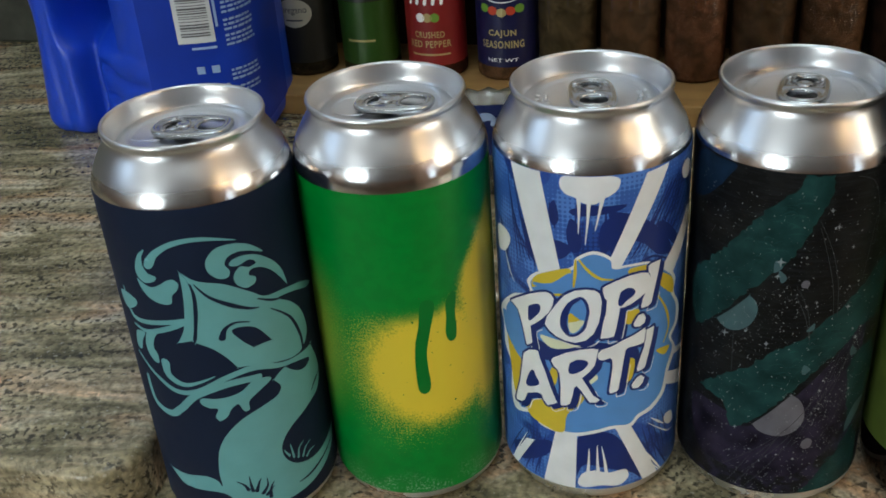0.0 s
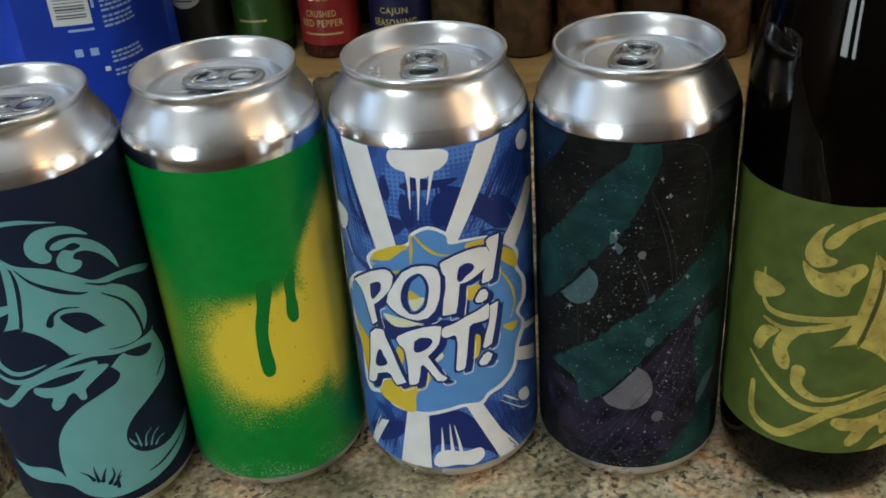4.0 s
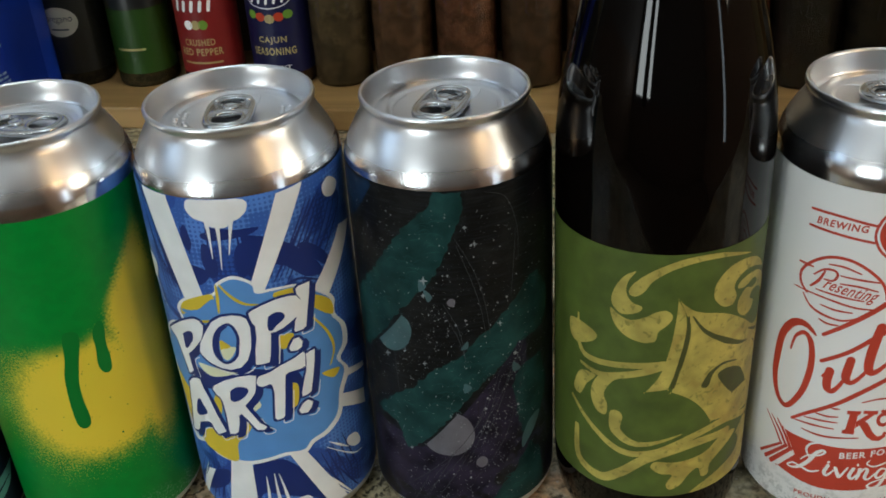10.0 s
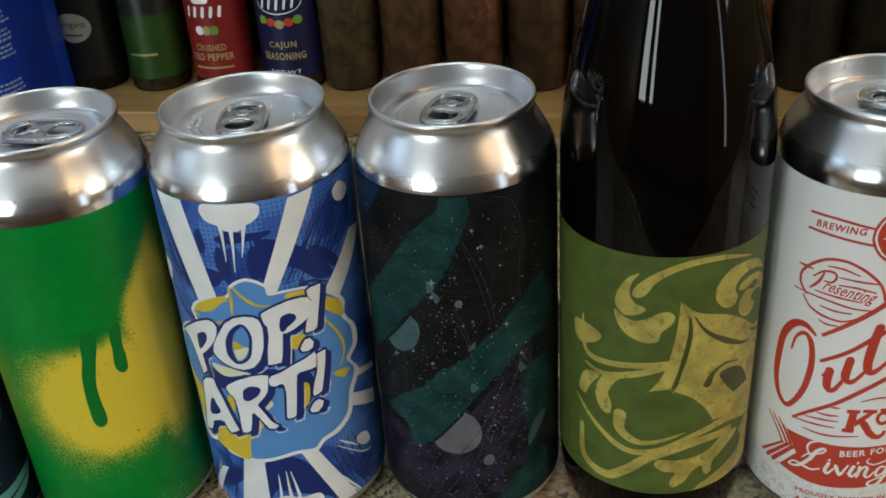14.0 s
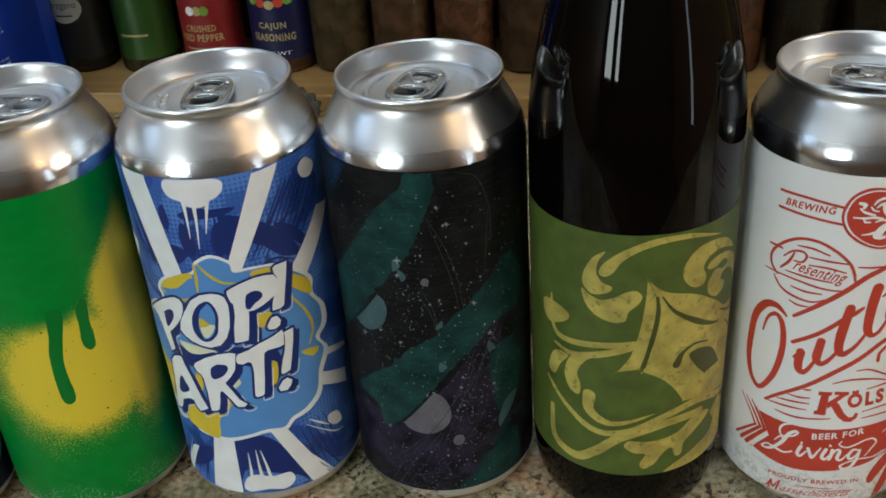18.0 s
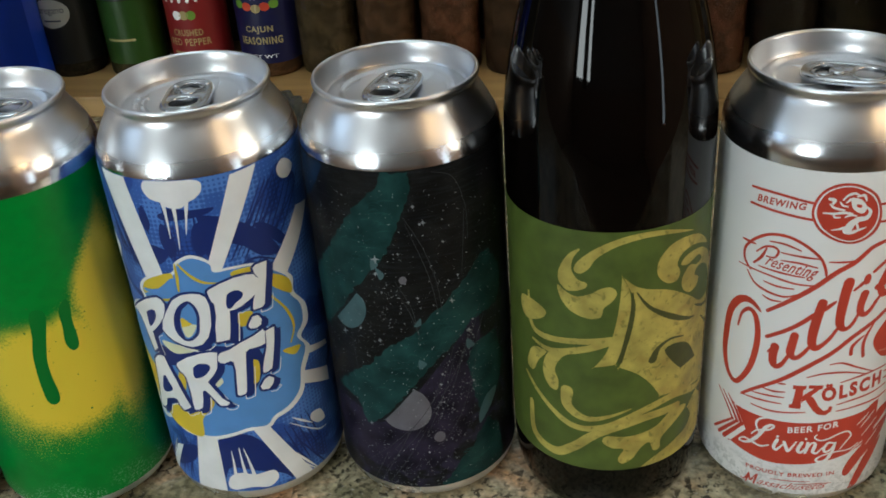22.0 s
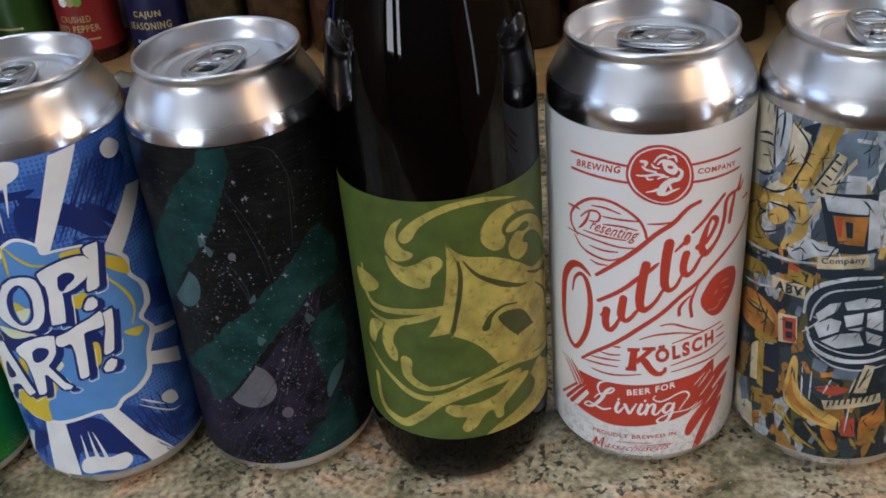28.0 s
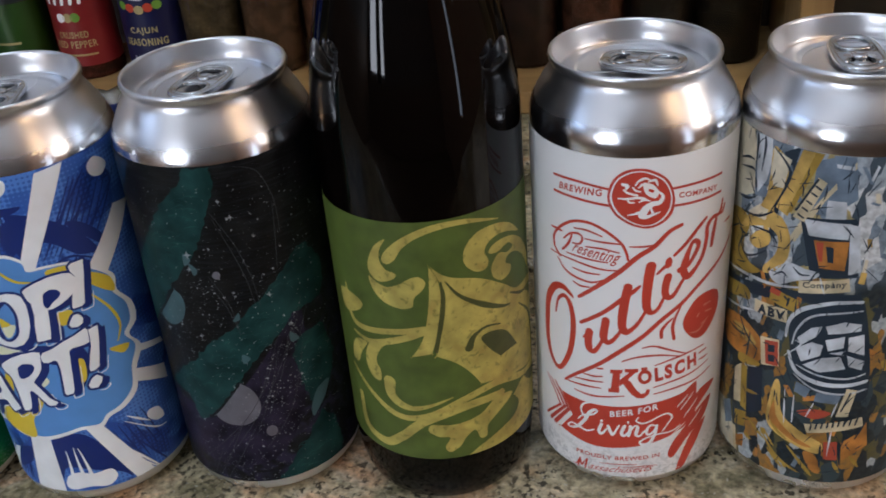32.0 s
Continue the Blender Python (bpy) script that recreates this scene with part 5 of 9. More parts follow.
comic_letter(sleeve3, [(-15.0, 66.8), (-14.3, 68.4), (-9.7, 71.6), (-4.9, 73.6), (-0.9, 74.3), (1.2, 73.9), (0.7, 71.2), (0.2, 68.0), (-0.2, 66.8), (-1.8, 64.4), (-4.2, 61.6), (-2.3, 58.0), (-0.5, 54.4), (1.8, 52.4), (0.7, 51.2), (-1.6, 51.2), (-2.8, 53.2), (-4.4, 56.0), (-6.0, 58.0), (-6.9, 57.2), (-7.4, 53.6), (-8.3, 50.0), (-9.7, 48.8), (-11.6, 48.4), (-11.8, 50.4), (-11.6, 56.4), (-12.0, 62.4), (-12.7, 64.0), (-13.9, 64.8)], [(-7.9, 67.2), (-5.8, 68.8), (-3.2, 68.8), (-2.8, 67.6), (-4.6, 65.2), (-7.2, 63.6), (-8.3, 64.0)], I_NAVY)
comic_letter(sleeve3, [(1.2, 72.4), (2.1, 73.6), (5.5, 74.7), (9.5, 76.7), (13.4, 77.9), (17.3, 79.5), (17.8, 78.3), (17.3, 73.6), (15.7, 73.2), (11.6, 73.2), (10.4, 72.4), (9.7, 67.6), (9.0, 62.0), (8.1, 56.0), (7.4, 55.2), (5.5, 54.8), (4.9, 55.6), (5.5, 61.2), (6.0, 66.0), (5.8, 69.2), (5.1, 70.0), (2.8, 69.2), (1.4, 69.6), (0.9, 70.8)])
comic_letter(sleeve3, [(18.0, 78.3), (19.9, 78.7), (21.3, 78.7), (20.6, 73.9), (19.2, 67.6), (18.0, 62.8), (16.2, 62.0), (14.8, 62.0), (14.8, 63.6), (15.9, 67.6), (17.3, 71.6), (17.8, 74.7)])
comic_letter(sleeve3, [(12.9, 56.8), (14.6, 59.2), (16.4, 60.0), (18.0, 58.4), (17.3, 56.4), (15.7, 54.8), (13.4, 55.2)])
blob(sleeve3, "counter_shade", I_CREAM, 13, [(-8.6, 84.7), (-6.0, 85.5), (-3.5, 85.5), (-4.9, 82.3), (-6.9, 80.3), (-8.3, 81.1)])
blob(sleeve3, "counter_shade", I_YELLOW, 14, [(-8.6, 87.5), (-7.9, 88.3), (-4.9, 85.9), (-6.0, 85.1), (-8.8, 84.3)], smooth=False)
stroke(sleeve3, "counter_line", I_NAVY, 13, [(-5.5, 93.9), (-7.9, 91.9), (-9.5, 88.7), (-10.2, 85.5), (-9.9, 82.7), (-9.0, 80.3)], [1.2, 2.4, 1.2])

blob(sleeve3, "dark_shape", I_NAVY, 1, [(4.0, 125.5), (11.2, 124.3), (18.8, 119.4), (26.8, 110.2), (29.6, 102.7), (24.5, 106.7), (20.4, 112.1), (13.6, 117.0), (7.2, 118.5)])
blob(sleeve3, "dark_shape", I_NAVY, 1, [(8.9, 118.1), (12.2, 113.4), (10.4, 109.1), (6.4, 109.1), (4.2, 112.6), (3.2, 117.1)])
blob(sleeve3, "dark_shape", I_NAVY, 1, [(20.8, 117.9), (24.9, 117.5), (31.4, 110.5), (32.9, 104.0), (28.3, 108.7)])
blob(sleeve3, "dark_shape", I_NAVY, 1, [(-24.5, 120.3), (-20.8, 115.8), (-15.4, 110.2), (-13.7, 104.8), (-18.5, 103.7), (-23.3, 109.8)])
blob(sleeve3, "dark_shape", I_NAVY, 1, [(-8.0, 123.6), (-4.8, 119.8), (-4.7, 112.9), (-7.5, 111.3), (-9.4, 117.6)])
blob(sleeve3, "dark_shape", I_NAVY, 1, [(-5.6, 129.0), (2.8, 128.0), (3.0, 126.0), (-5.2, 126.8)])
blob(sleeve3, "dark_shape", I_NAVY, 1, [(-13.3, 129.5), (-11.8, 123.2), (-13.7, 120.2), (-15.4, 125.3)])
stroke(sleeve3, "speed_line", I_NAVY, 1, [(26.5, 133.1), (11.7, 107.9)], [0.2, 0.7, 0.2])
stroke(sleeve3, "speed_line", I_NAVY, 1, [(28.0, 132.9), (13.4, 108.1)], [0.2, 0.7, 0.2])
stroke(sleeve3, "speed_line", I_NAVY, 1, [(29.6, 132.6), (15.2, 108.2)], [0.2, 0.7, 0.2])
stroke(sleeve3, "speed_line", I_NAVY, 1, [(31.4, 132.3), (17.0, 108.2)], [0.2, 0.7, 0.2])
stroke(sleeve3, "speed_line", I_NAVY, 1, [(33.2, 131.9), (18.8, 108.2)], [0.2, 0.7, 0.2])
stroke(sleeve3, "speed_line", I_NAVY, 1, [(35.3, 131.4), (20.7, 108.1)], [0.2, 0.7, 0.2])
stroke(sleeve3, "speed_line", I_NAVY, 1, [(37.7, 130.7), (22.7, 107.9)], [0.2, 0.7, 0.2])
stroke(sleeve3, "speed_line", I_NAVY, 1, [(40.6, 129.8), (24.9, 107.6)], [0.2, 0.7, 0.2])
stroke(sleeve3, "speed_line", I_NAVY, 1, [(44.5, 128.3), (27.1, 107.2)], [0.2, 0.7, 0.2])
stroke(sleeve3, "speed_line", I_NAVY, 1, [(-32.4, 135.3), (-28.0, 100.5)], [0.2, 0.7, 0.2])
stroke(sleeve3, "speed_line", I_NAVY, 1, [(-32.1, 131.1), (-26.2, 102.1)], [0.2, 0.7, 0.2])
stroke(sleeve3, "speed_line", I_NAVY, 1, [(-31.8, 126.9), (-24.5, 103.5)], [0.2, 0.7, 0.2])
stroke(sleeve3, "speed_line", I_NAVY, 1, [(-31.5, 122.6), (-22.9, 104.9)], [0.2, 0.7, 0.2])
stroke(sleeve3, "speed_line", I_NAVY, 1, [(-31.2, 118.3), (-21.4, 106.2)], [0.2, 0.7, 0.2])
stroke(sleeve3, "speed_line", I_NAVY, 1, [(-30.9, 114.0), (-20.0, 107.5)], [0.2, 0.7, 0.2])
stroke(sleeve3, "speed_line", I_NAVY, 1, [(-30.6, 109.5), (-18.7, 108.7)], [0.2, 0.7, 0.2])
stroke(sleeve3, "speed_line", I_NAVY, 1, [(15.9, 34.6), (22.7, 11.6)], [0.2, 0.8, 0.2])
stroke(sleeve3, "speed_line", I_NAVY, 1, [(18.1, 35.7), (24.5, 13.7)], [0.2, 0.8, 0.2])
stroke(sleeve3, "speed_line", I_NAVY, 1, [(20.2, 36.7), (26.4, 15.8)], [0.2, 0.8, 0.2])
stroke(sleeve3, "speed_line", I_NAVY, 1, [(22.5, 37.5), (28.4, 17.6)], [0.2, 0.8, 0.2])
stroke(sleeve3, "speed_line", I_NAVY, 1, [(25.0, 38.1), (30.5, 19.4)], [0.2, 0.8, 0.2])
stroke(sleeve3, "speed_line", I_NAVY, 1, [(27.6, 38.5), (32.8, 20.9)], [0.2, 0.8, 0.2])
stroke(sleeve3, "speed_line", I_NAVY, 1, [(-28.6, 30.1), (-40.2, 9.9)], [0.2, 0.8, 0.2])
stroke(sleeve3, "speed_line", I_NAVY, 1, [(-25.5, 31.1), (-32.8, 13.1)], [0.2, 0.8, 0.2])
stroke(sleeve3, "speed_line", I_NAVY, 1, [(-22.7, 31.8), (-28.3, 13.7)], [0.2, 0.8, 0.2])
stroke(sleeve3, "speed_line", I_NAVY, 1, [(-20.2, 32.2), (-24.7, 13.4)], [0.2, 0.8, 0.2])
stroke(sleeve3, "speed_line", I_NAVY, 1, [(-17.9, 32.4), (-21.6, 12.6)], [0.2, 0.8, 0.2])
stroke(sleeve3, "speed_line", I_WHITE, 3, [(-39.8, 114.2), (-33.9, 97.8), (-30.5, 92.9)], [0.2, 0.7, 0.15])
stroke(sleeve3, "speed_line", I_WHITE, 3, [(-26.5, 29.0), (-39.1, 5.1)], [0.2, 0.7, 0.15])
stroke(sleeve3, "speed_line", I_WHITE, 3, [(16.4, 27.8), (23.0, 16.3), (32.4, 4.8)], [0.2, 0.7, 0.15])
stroke(sleeve3, "speed_line", I_WHITE, 3, [(20.7, 36.4), (31.4, 26.7), (36.6, 24.9)], [0.2, 0.7, 0.15])
blob(sleeve3, "dark_shape", I_NAVY, 1, [(-5.5, 35.0), (6.5, 36.2), (15.9, 20.6), (18.2, 11.5), (13.4, 16.4), (-2.5, 22.2), (-6.1, 16.6)])

# night sky on the dark can
# cloudy band with a ragged edge and paler billows inside it
def teal_band(s, ring, seed):
    rc = random.Random(seed)
    fine = []
    for (a, b), (c, d) in zip(ring, ring[1:] + ring[:1]):
        n = max(1, int(math.hypot(c - a, d - b) / 1.3))
        fine += [(a + (c - a) * k / n + rc.gauss(0, 0.28), b + (d - b) * k / n + rc.gauss(0, 0.28)) for k in range(n)]
    blob(s, "teal_band", I_TEALDK, 1, fine)
    m = len(ring)
    for _ in range(m):
        k = rc.randrange(m)
        a, b, f = ring[k], ring[(k + rc.randrange(m // 3, 2 * m // 3)) % m], rc.uniform(0.15, 0.85)
        u, z, w = a[0] + (b[0] - a[0]) * f, a[1] + (b[1] - a[1]) * f, rc.uniform(1.2, 3.2)
        stroke(s, "billow", I_TEALLT, 2, [(u - w, z + rc.uniform(-1, 0.4)), (u - w / 2, z + rc.uniform(0.2, 1.1)), (u + w / 3, z + rc.uniform(0.4, 1.3)), (u + w, z + rc.uniform(-0.4, 0.6))], [0.15, rc.uniform(0.25, 0.6), 0.1])


teal_band(sleeve4, [(-5.3, 138.7), (-1.2, 137.9), (3.5, 137.9), (3.5, 132.7), (2.3, 127.9), (0.7, 124.3), (-1.2, 120.7), (-2.5, 117.1), (-4.4, 113.1), (-6.5, 108.7), (-9.5, 105.1), (-13.4, 99.9), (-18.3, 94.7), (-22.4, 89.1), (-27.3, 83.1), (-31.4, 77.9), (-39.3, 71.2), (-42.8, 77.1), (-43.9, 85.5), (-41.6, 93.5), (-35.6, 98.7), (-30.5, 105.1), (-25.4, 111.1), (-21.5, 116.3), (-18.5, 121.1), (-14.3, 125.5), (-11.8, 128.7), (-8.3, 131.9), (-6.0, 134.7)], 1)
teal_band(sleeve4, [(-35.4, 48.0), (-26.8, 56.0), (-20.8, 60.8), (-16.4, 64.4), (-12.7, 68.4), (-8.1, 72.8), (-3.5, 76.3), (0.0, 78.3), (3.5, 81.9), (6.2, 84.7), (8.8, 87.1), (11.8, 89.1), (14.6, 91.9), (17.8, 94.3), (20.8, 97.1), (23.3, 100.3), (26.3, 101.9), (30.0, 102.3), (36.5, 92.7), (36.0, 84.3), (32.8, 79.5), (25.4, 79.1), (21.0, 79.1), (18.7, 76.7), (16.6, 74.3), (14.6, 72.4), (12.5, 70.8), (9.5, 68.8), (6.7, 66.0), (3.9, 63.2), (0.5, 59.6), (-2.3, 55.6), (-5.1, 51.6), (-7.9, 48.4), (-10.6, 45.2), (-13.6, 42.0), (-17.8, 38.0), (-21.0, 37.2), (-22.4, 42.4), (-23.8, 46.4), (-27.0, 47.2), (-31.2, 47.6)], 2)
teal_band(sleeve4, [(5.3, 10.8), (8.3, 14.0), (11.6, 18.4), (14.8, 22.4), (18.0, 24.8), (22.0, 30.4), (25.7, 34.4), (30.5, 28.8), (33.3, 13.6), (27.7, 8.0), (19.2, 8.0), (11.8, 9.2)], 3)
teal_band(sleeve4, [(21.0, 68.0), (24.7, 69.6), (32.1, 68.8), (35.8, 54.8), (32.1, 45.2), (27.5, 39.6), (22.9, 36.0), (21.0, 44.4), (19.4, 54.8), (18.0, 62.4)], 4)
blob(sleeve4, "blue_haze", I_BLUEHAZE, 1, [(-42.8, 136.7), (-33.5, 137.5), (-26.3, 137.5), (-28.4, 133.5), (-32.6, 127.9), (-39.7, 121.5), (-49.0, 119.1), (-51.8, 125.9)])
blob(sleeve4, "planet", I_PLANET2, 5, [(30.5, 45.4), (25.2, 44.4), (22.2, 40.0), (21.3, 36.8), (21.7, 33.6), (24.5, 36.0), (28.4, 40.4)])
blob(sleeve4, "purple_haze", I_PURPLE, 0, [(-38.9, 41.1), (-23.3, 42.9), (-14.6, 39.0), (-1.4, 52.9), (13.5, 70.8), (23.8, 79.9), (22.7, 57.8), (17.6, 36.2), (7.1, 22.2), (-4.6, 18.0), (-21.3, 18.3), (-33.9, 21.3)])
blob(sleeve4, "planet", I_PLANET, 2, [(-12.9, 40.9), (-12.9, 40.9), (-8.3, 46.4), (-4.4, 51.4), (-1.2, 55.4), (-1.2, 55.4), (1.6, 53.2), (3.5, 49.2), (3.9, 44.8), (2.4, 40.8), (-0.5, 38.3), (-3.9, 37.1), (-8.3, 37.5), (-11.3, 38.9)])
blob(sleeve4, "planet", I_PLANET2, 2, [(-29.4, 79.0), (-29.4, 79.0), (-23.3, 85.9), (-18.1, 92.7), (-18.1, 92.7), (-15.9, 91.1), (-15.0, 87.9), (-15.7, 84.2), (-17.8, 80.5), (-21.7, 77.5), (-25.9, 77.0)])
blob(sleeve4, "sparkle", I_STAR, 3, [(-9.42, 108.98), (-9.18, 107.78), (-7.90, 107.38), (-9.18, 106.98), (-9.42, 105.45), (-9.90, 106.89), (-11.02, 107.05), (-9.90, 107.69)], smooth=False)
blob(sleeve4, "sparkle", I_STAR, 3, [(6.71, 121.11), (6.95, 120.15), (7.91, 119.67), (6.95, 119.75), (6.79, 118.71), (6.47, 119.83), (5.67, 120.07), (6.47, 120.23)], smooth=False)
blob(sleeve4, "sparkle", I_STAR, 3, [(2.21, 67.25), (2.53, 65.81), (3.73, 65.25), (2.53, 65.01), (2.29, 63.65), (1.97, 65.08), (0.77, 65.56), (1.97, 65.81)], smooth=False)
blob(sleeve4, "sparkle", I_STAR, 3, [(14.10, 90.31), (14.26, 89.35), (15.38, 88.71), (14.34, 88.87), (14.18, 87.91), (13.78, 89.03), (12.98, 89.43), (13.78, 89.51)], smooth=False)
blob(sleeve4, "sparkle", I_STAR, 3, [(-25.52, 76.59), (-25.36, 75.39), (-23.84, 75.63), (-25.36, 74.83), (-25.60, 73.31), (-25.92, 74.59), (-27.36, 74.11), (-25.92, 75.15)], smooth=False)
blob(sleeve4, "sparkle", I_STAR, 3, [(-1.99, 110.30), (-1.83, 109.66), (-1.27, 109.50), (-1.83, 109.34), (-1.99, 108.70), (-2.08, 109.34), (-2.63, 109.50), (-2.16, 109.66)], smooth=False)
blob(sleeve4, "sparkle", I_STAR, 3, [(-9.92, 102.83), (-9.84, 102.12), (-8.96, 101.88), (-9.84, 101.56), (-9.92, 100.59), (-10.24, 101.56), (-10.96, 101.63), (-10.24, 102.03)], smooth=False)
blob(sleeve4, "sparkle", I_STAR, 3, [(-11.11, 76.53), (-10.95, 75.81), (-10.23, 75.57), (-10.95, 75.25), (-11.11, 74.37), (-11.43, 75.17), (-11.99, 75.25), (-11.43, 75.73)], smooth=False)
blob(sleeve4, "sparkle", I_STAR, 3, [(4.00, 126.88), (4.16, 126.24), (4.80, 125.84), (4.16, 125.76), (4.08, 125.04), (3.76, 125.84), (3.20, 126.08), (3.76, 126.32)], smooth=False)
blob(sleeve4, "sparkle", I_STAR, 3, [(12.61, 112.69), (12.77, 111.97), (13.40, 111.65), (12.77, 111.65), (12.69, 111.09), (12.45, 111.73), (11.88, 112.05), (12.45, 112.05)], smooth=False)
blob(sleeve4, "sparkle", I_STAR, 3, [(-0.29, 91.99), (-0.13, 91.35), (0.43, 91.11), (-0.13, 90.95), (-0.21, 90.31), (-0.37, 91.03), (-0.93, 91.19), (-0.37, 91.35)], smooth=False)
blob(sleeve4, "sparkle", I_STAR, 3, [(2.81, 93.39), (2.97, 92.75), (3.61, 92.52), (2.97, 92.36), (2.89, 91.72), (2.73, 92.44), (2.17, 92.67), (2.73, 92.75)], smooth=False)
blob(sleeve4, "sparkle", I_STAR, 3, [(19.60, 76.25), (19.84, 75.44), (20.88, 74.64), (19.84, 74.88), (19.68, 74.08), (19.28, 75.12), (18.48, 75.69), (19.20, 75.69)], smooth=False)
blob(sleeve4, "sparkle", I_STAR, 3, [(8.00, 57.36), (8.16, 56.56), (8.80, 56.24), (8.16, 56.16), (8.08, 55.44), (7.84, 56.24), (7.20, 56.56), (7.84, 56.64)], smooth=False)
blob(sleeve4, "sparkle", I_STAR, 3, [(-18.80, 38.45), (-18.64, 37.73), (-17.92, 37.81), (-18.64, 37.33), (-18.80, 36.45), (-18.96, 37.17), (-19.68, 37.09), (-18.96, 37.57)], smooth=False)
stroke(sleeve4, "fine_line", I_LINE, 2, [(0.8, 122.5), (6.2, 110.3), (9.4, 97.6), (10.5, 85.9)], [0.12, 0.18, 0.12])
stroke(sleeve4, "fine_line", I_LINE, 2, [(-3.9, 99.1), (0.7, 88.6), (2.4, 75.5)], [0.12, 0.18, 0.12])
stroke(sleeve4, "fine_line", I_LINE, 2, [(10.6, 136.8), (17.5, 133.2), (21.3, 121.7), (21.4, 110.0)], [0.12, 0.18, 0.12])
stroke(sleeve4, "fine_line", I_LINE, 2, [(-22.6, 82.8), (-22.2, 69.5), (-21.9, 60.4)], [0.12, 0.18, 0.12])
stroke(sleeve4, "fine_line", I_LINE, 2, [(19.1, 73.2), (12.0, 57.6), (-1.1, 36.0), (-14.6, 18.5)], [0.12, 0.18, 0.12])
stroke(sleeve4, "fine_line", I_LINE, 2, [(13.5, 70.8), (6.2, 52.1), (-10.6, 27.4)], [0.12, 0.18, 0.12])
stroke(sleeve4, "fine_line", I_LINE, 2, [(22.8, 67.0), (14.9, 42.3), (3.0, 25.6)], [0.12, 0.18, 0.12])
stroke(sleeve4, "fine_line", I_LINE, 2, [(9.8, 62.9), (0.7, 43.3), (-23.7, 17.1)], [0.12, 0.18, 0.12])
stroke(sleeve4, "fine_line", I_LINE, 2, [(20.6, 121.4), (19.8, 111.7), (18.3, 97.6)], [0.1, 0.2, 0.1])
stroke(sleeve4, "fine_line", I_LINE, 2, [(1.1, 120.2), (5.1, 107.6), (7.8, 96.7), (9.2, 85.5)], [0.1, 0.2, 0.1])
stroke(sleeve4, "fine_line", I_LINE, 2, [(-4.1, 96.0), (-0.1, 87.1), (2.1, 78.0)], [0.1, 0.2, 0.1])
stroke(sleeve4, "fine_line", I_LINE, 2, [(-13.0, 26.3), (-17.4, 16.9), (-22.7, 6.3)], [0.1, 0.2, 0.1])
stroke(sleeve4, "fine_line", I_LINE, 2, [(-3.5, 37.8), (-11.6, 21.3), (-19.4, 7.9)], [0.1, 0.2, 0.1])
stroke(sleeve4, "fine_line", I_LINE, 2, [(1.5, 37.4), (-7.1, 22.0), (-15.1, 9.5)], [0.1, 0.2, 0.1])
stroke(sleeve4, "fine_line", I_LINE, 2, [(13.9, 68.2), (8.4, 51.0), (0.7, 32.4)], [0.1, 0.2, 0.1])
stroke(sleeve4, "fine_line", I_LINE, 2, [(18.4, 71.0), (13.2, 56.7), (5.6, 39.2)], [0.1, 0.2, 0.1])
stroke(sleeve4, "fine_line", I_LINE, 2, [(24.9, 83.8), (19.4, 70.6), (15.1, 63.0)], [0.1, 0.2, 0.1])
stroke(sleeve4, "fine_line", I_LINE, 2, [(26.9, 80.6), (21.1, 67.4)], [0.1, 0.2, 0.1])
blob(sleeve4, "star_cloud", I_PLANET2, 3, [(-11.0, 107.7), (-8.7, 105.5), (-11.2, 103.1)])
blob(sleeve4, "star_cloud", I_PLANET2, 3, [(-7.1, 101.8), (-9.8, 104.1), (-8.7, 99.6)])
blob(sleeve4, "star_cloud", I_PLANET2, 3, [(1.4, 67.8), (3.9, 65.8), (1.3, 63.9)])
blob(sleeve4, "star_cloud", I_PLANET2, 3, [(18.6, 72.1), (21.5, 68.4), (18.4, 68.2)])
blob(sleeve4, "star_cloud", I_PLANET2, 3, [(3.1, 84.6), (0.8, 81.5), (3.1, 81.9)])
blob(sleeve4, "planet", I_PLANET, 3, [(0.0, 99.6), (-0.8, 98.3), (-2.1, 98.4), (-2.6, 99.7), (-1.7, 101.0), (-0.4, 100.9)])
blob(sleeve4, "planet", I_PLANET, 3, [(8.0, 33.4), (7.2, 31.6), (5.4, 31.2), (4.0, 32.8), (4.4, 34.9), (6.0, 35.9), (7.5, 35.2)])
blob(sleeve4, "star_spot", I_STAR, 3, [(17.15, 98.08), (16.92, 97.79), (16.57, 97.90), (16.45, 98.31), (16.68, 98.60), (17.03, 98.42)])
blob(sleeve4, "star_spot", I_STAR, 3, [(-3.20, 109.50), (-3.37, 109.27), (-3.66, 109.27), (-3.72, 109.50), (-3.54, 109.73), (-3.31, 109.73)])
blob(sleeve4, "star_spot", I_STAR, 3, [(6.03, 119.54), (5.79, 119.19), (5.39, 119.25), (5.27, 119.66), (5.50, 120.01), (5.91, 119.95)])
blob(sleeve4, "star_spot", I_STAR, 3, [(9.03, 85.54), (8.86, 85.31), (8.63, 85.37), (8.57, 85.66), (8.74, 85.89), (8.97, 85.83)])
blob(sleeve4, "star_spot", I_STAR, 3, [(-17.65, 78.89), (-18.00, 78.42), (-18.46, 78.25), (-18.64, 78.60), (-18.29, 79.06), (-17.77, 79.18)])
blob(sleeve4, "star_spot", I_STAR, 3, [(9.15, 60.37), (8.92, 60.08), (8.57, 60.14), (8.45, 60.54), (8.68, 60.89), (9.03, 60.78)])
blob(sleeve4, "star_spot", I_STAR, 3, [(17.93, 79.20), (17.70, 78.91), (17.35, 79.09), (17.18, 79.49), (17.41, 79.78), (17.82, 79.61)])
blob(sleeve4, "star_spot", I_STAR, 3, [(20.64, 53.30), (20.35, 53.01), (19.83, 53.24), (19.66, 53.82), (19.95, 54.17), (20.47, 53.88)])
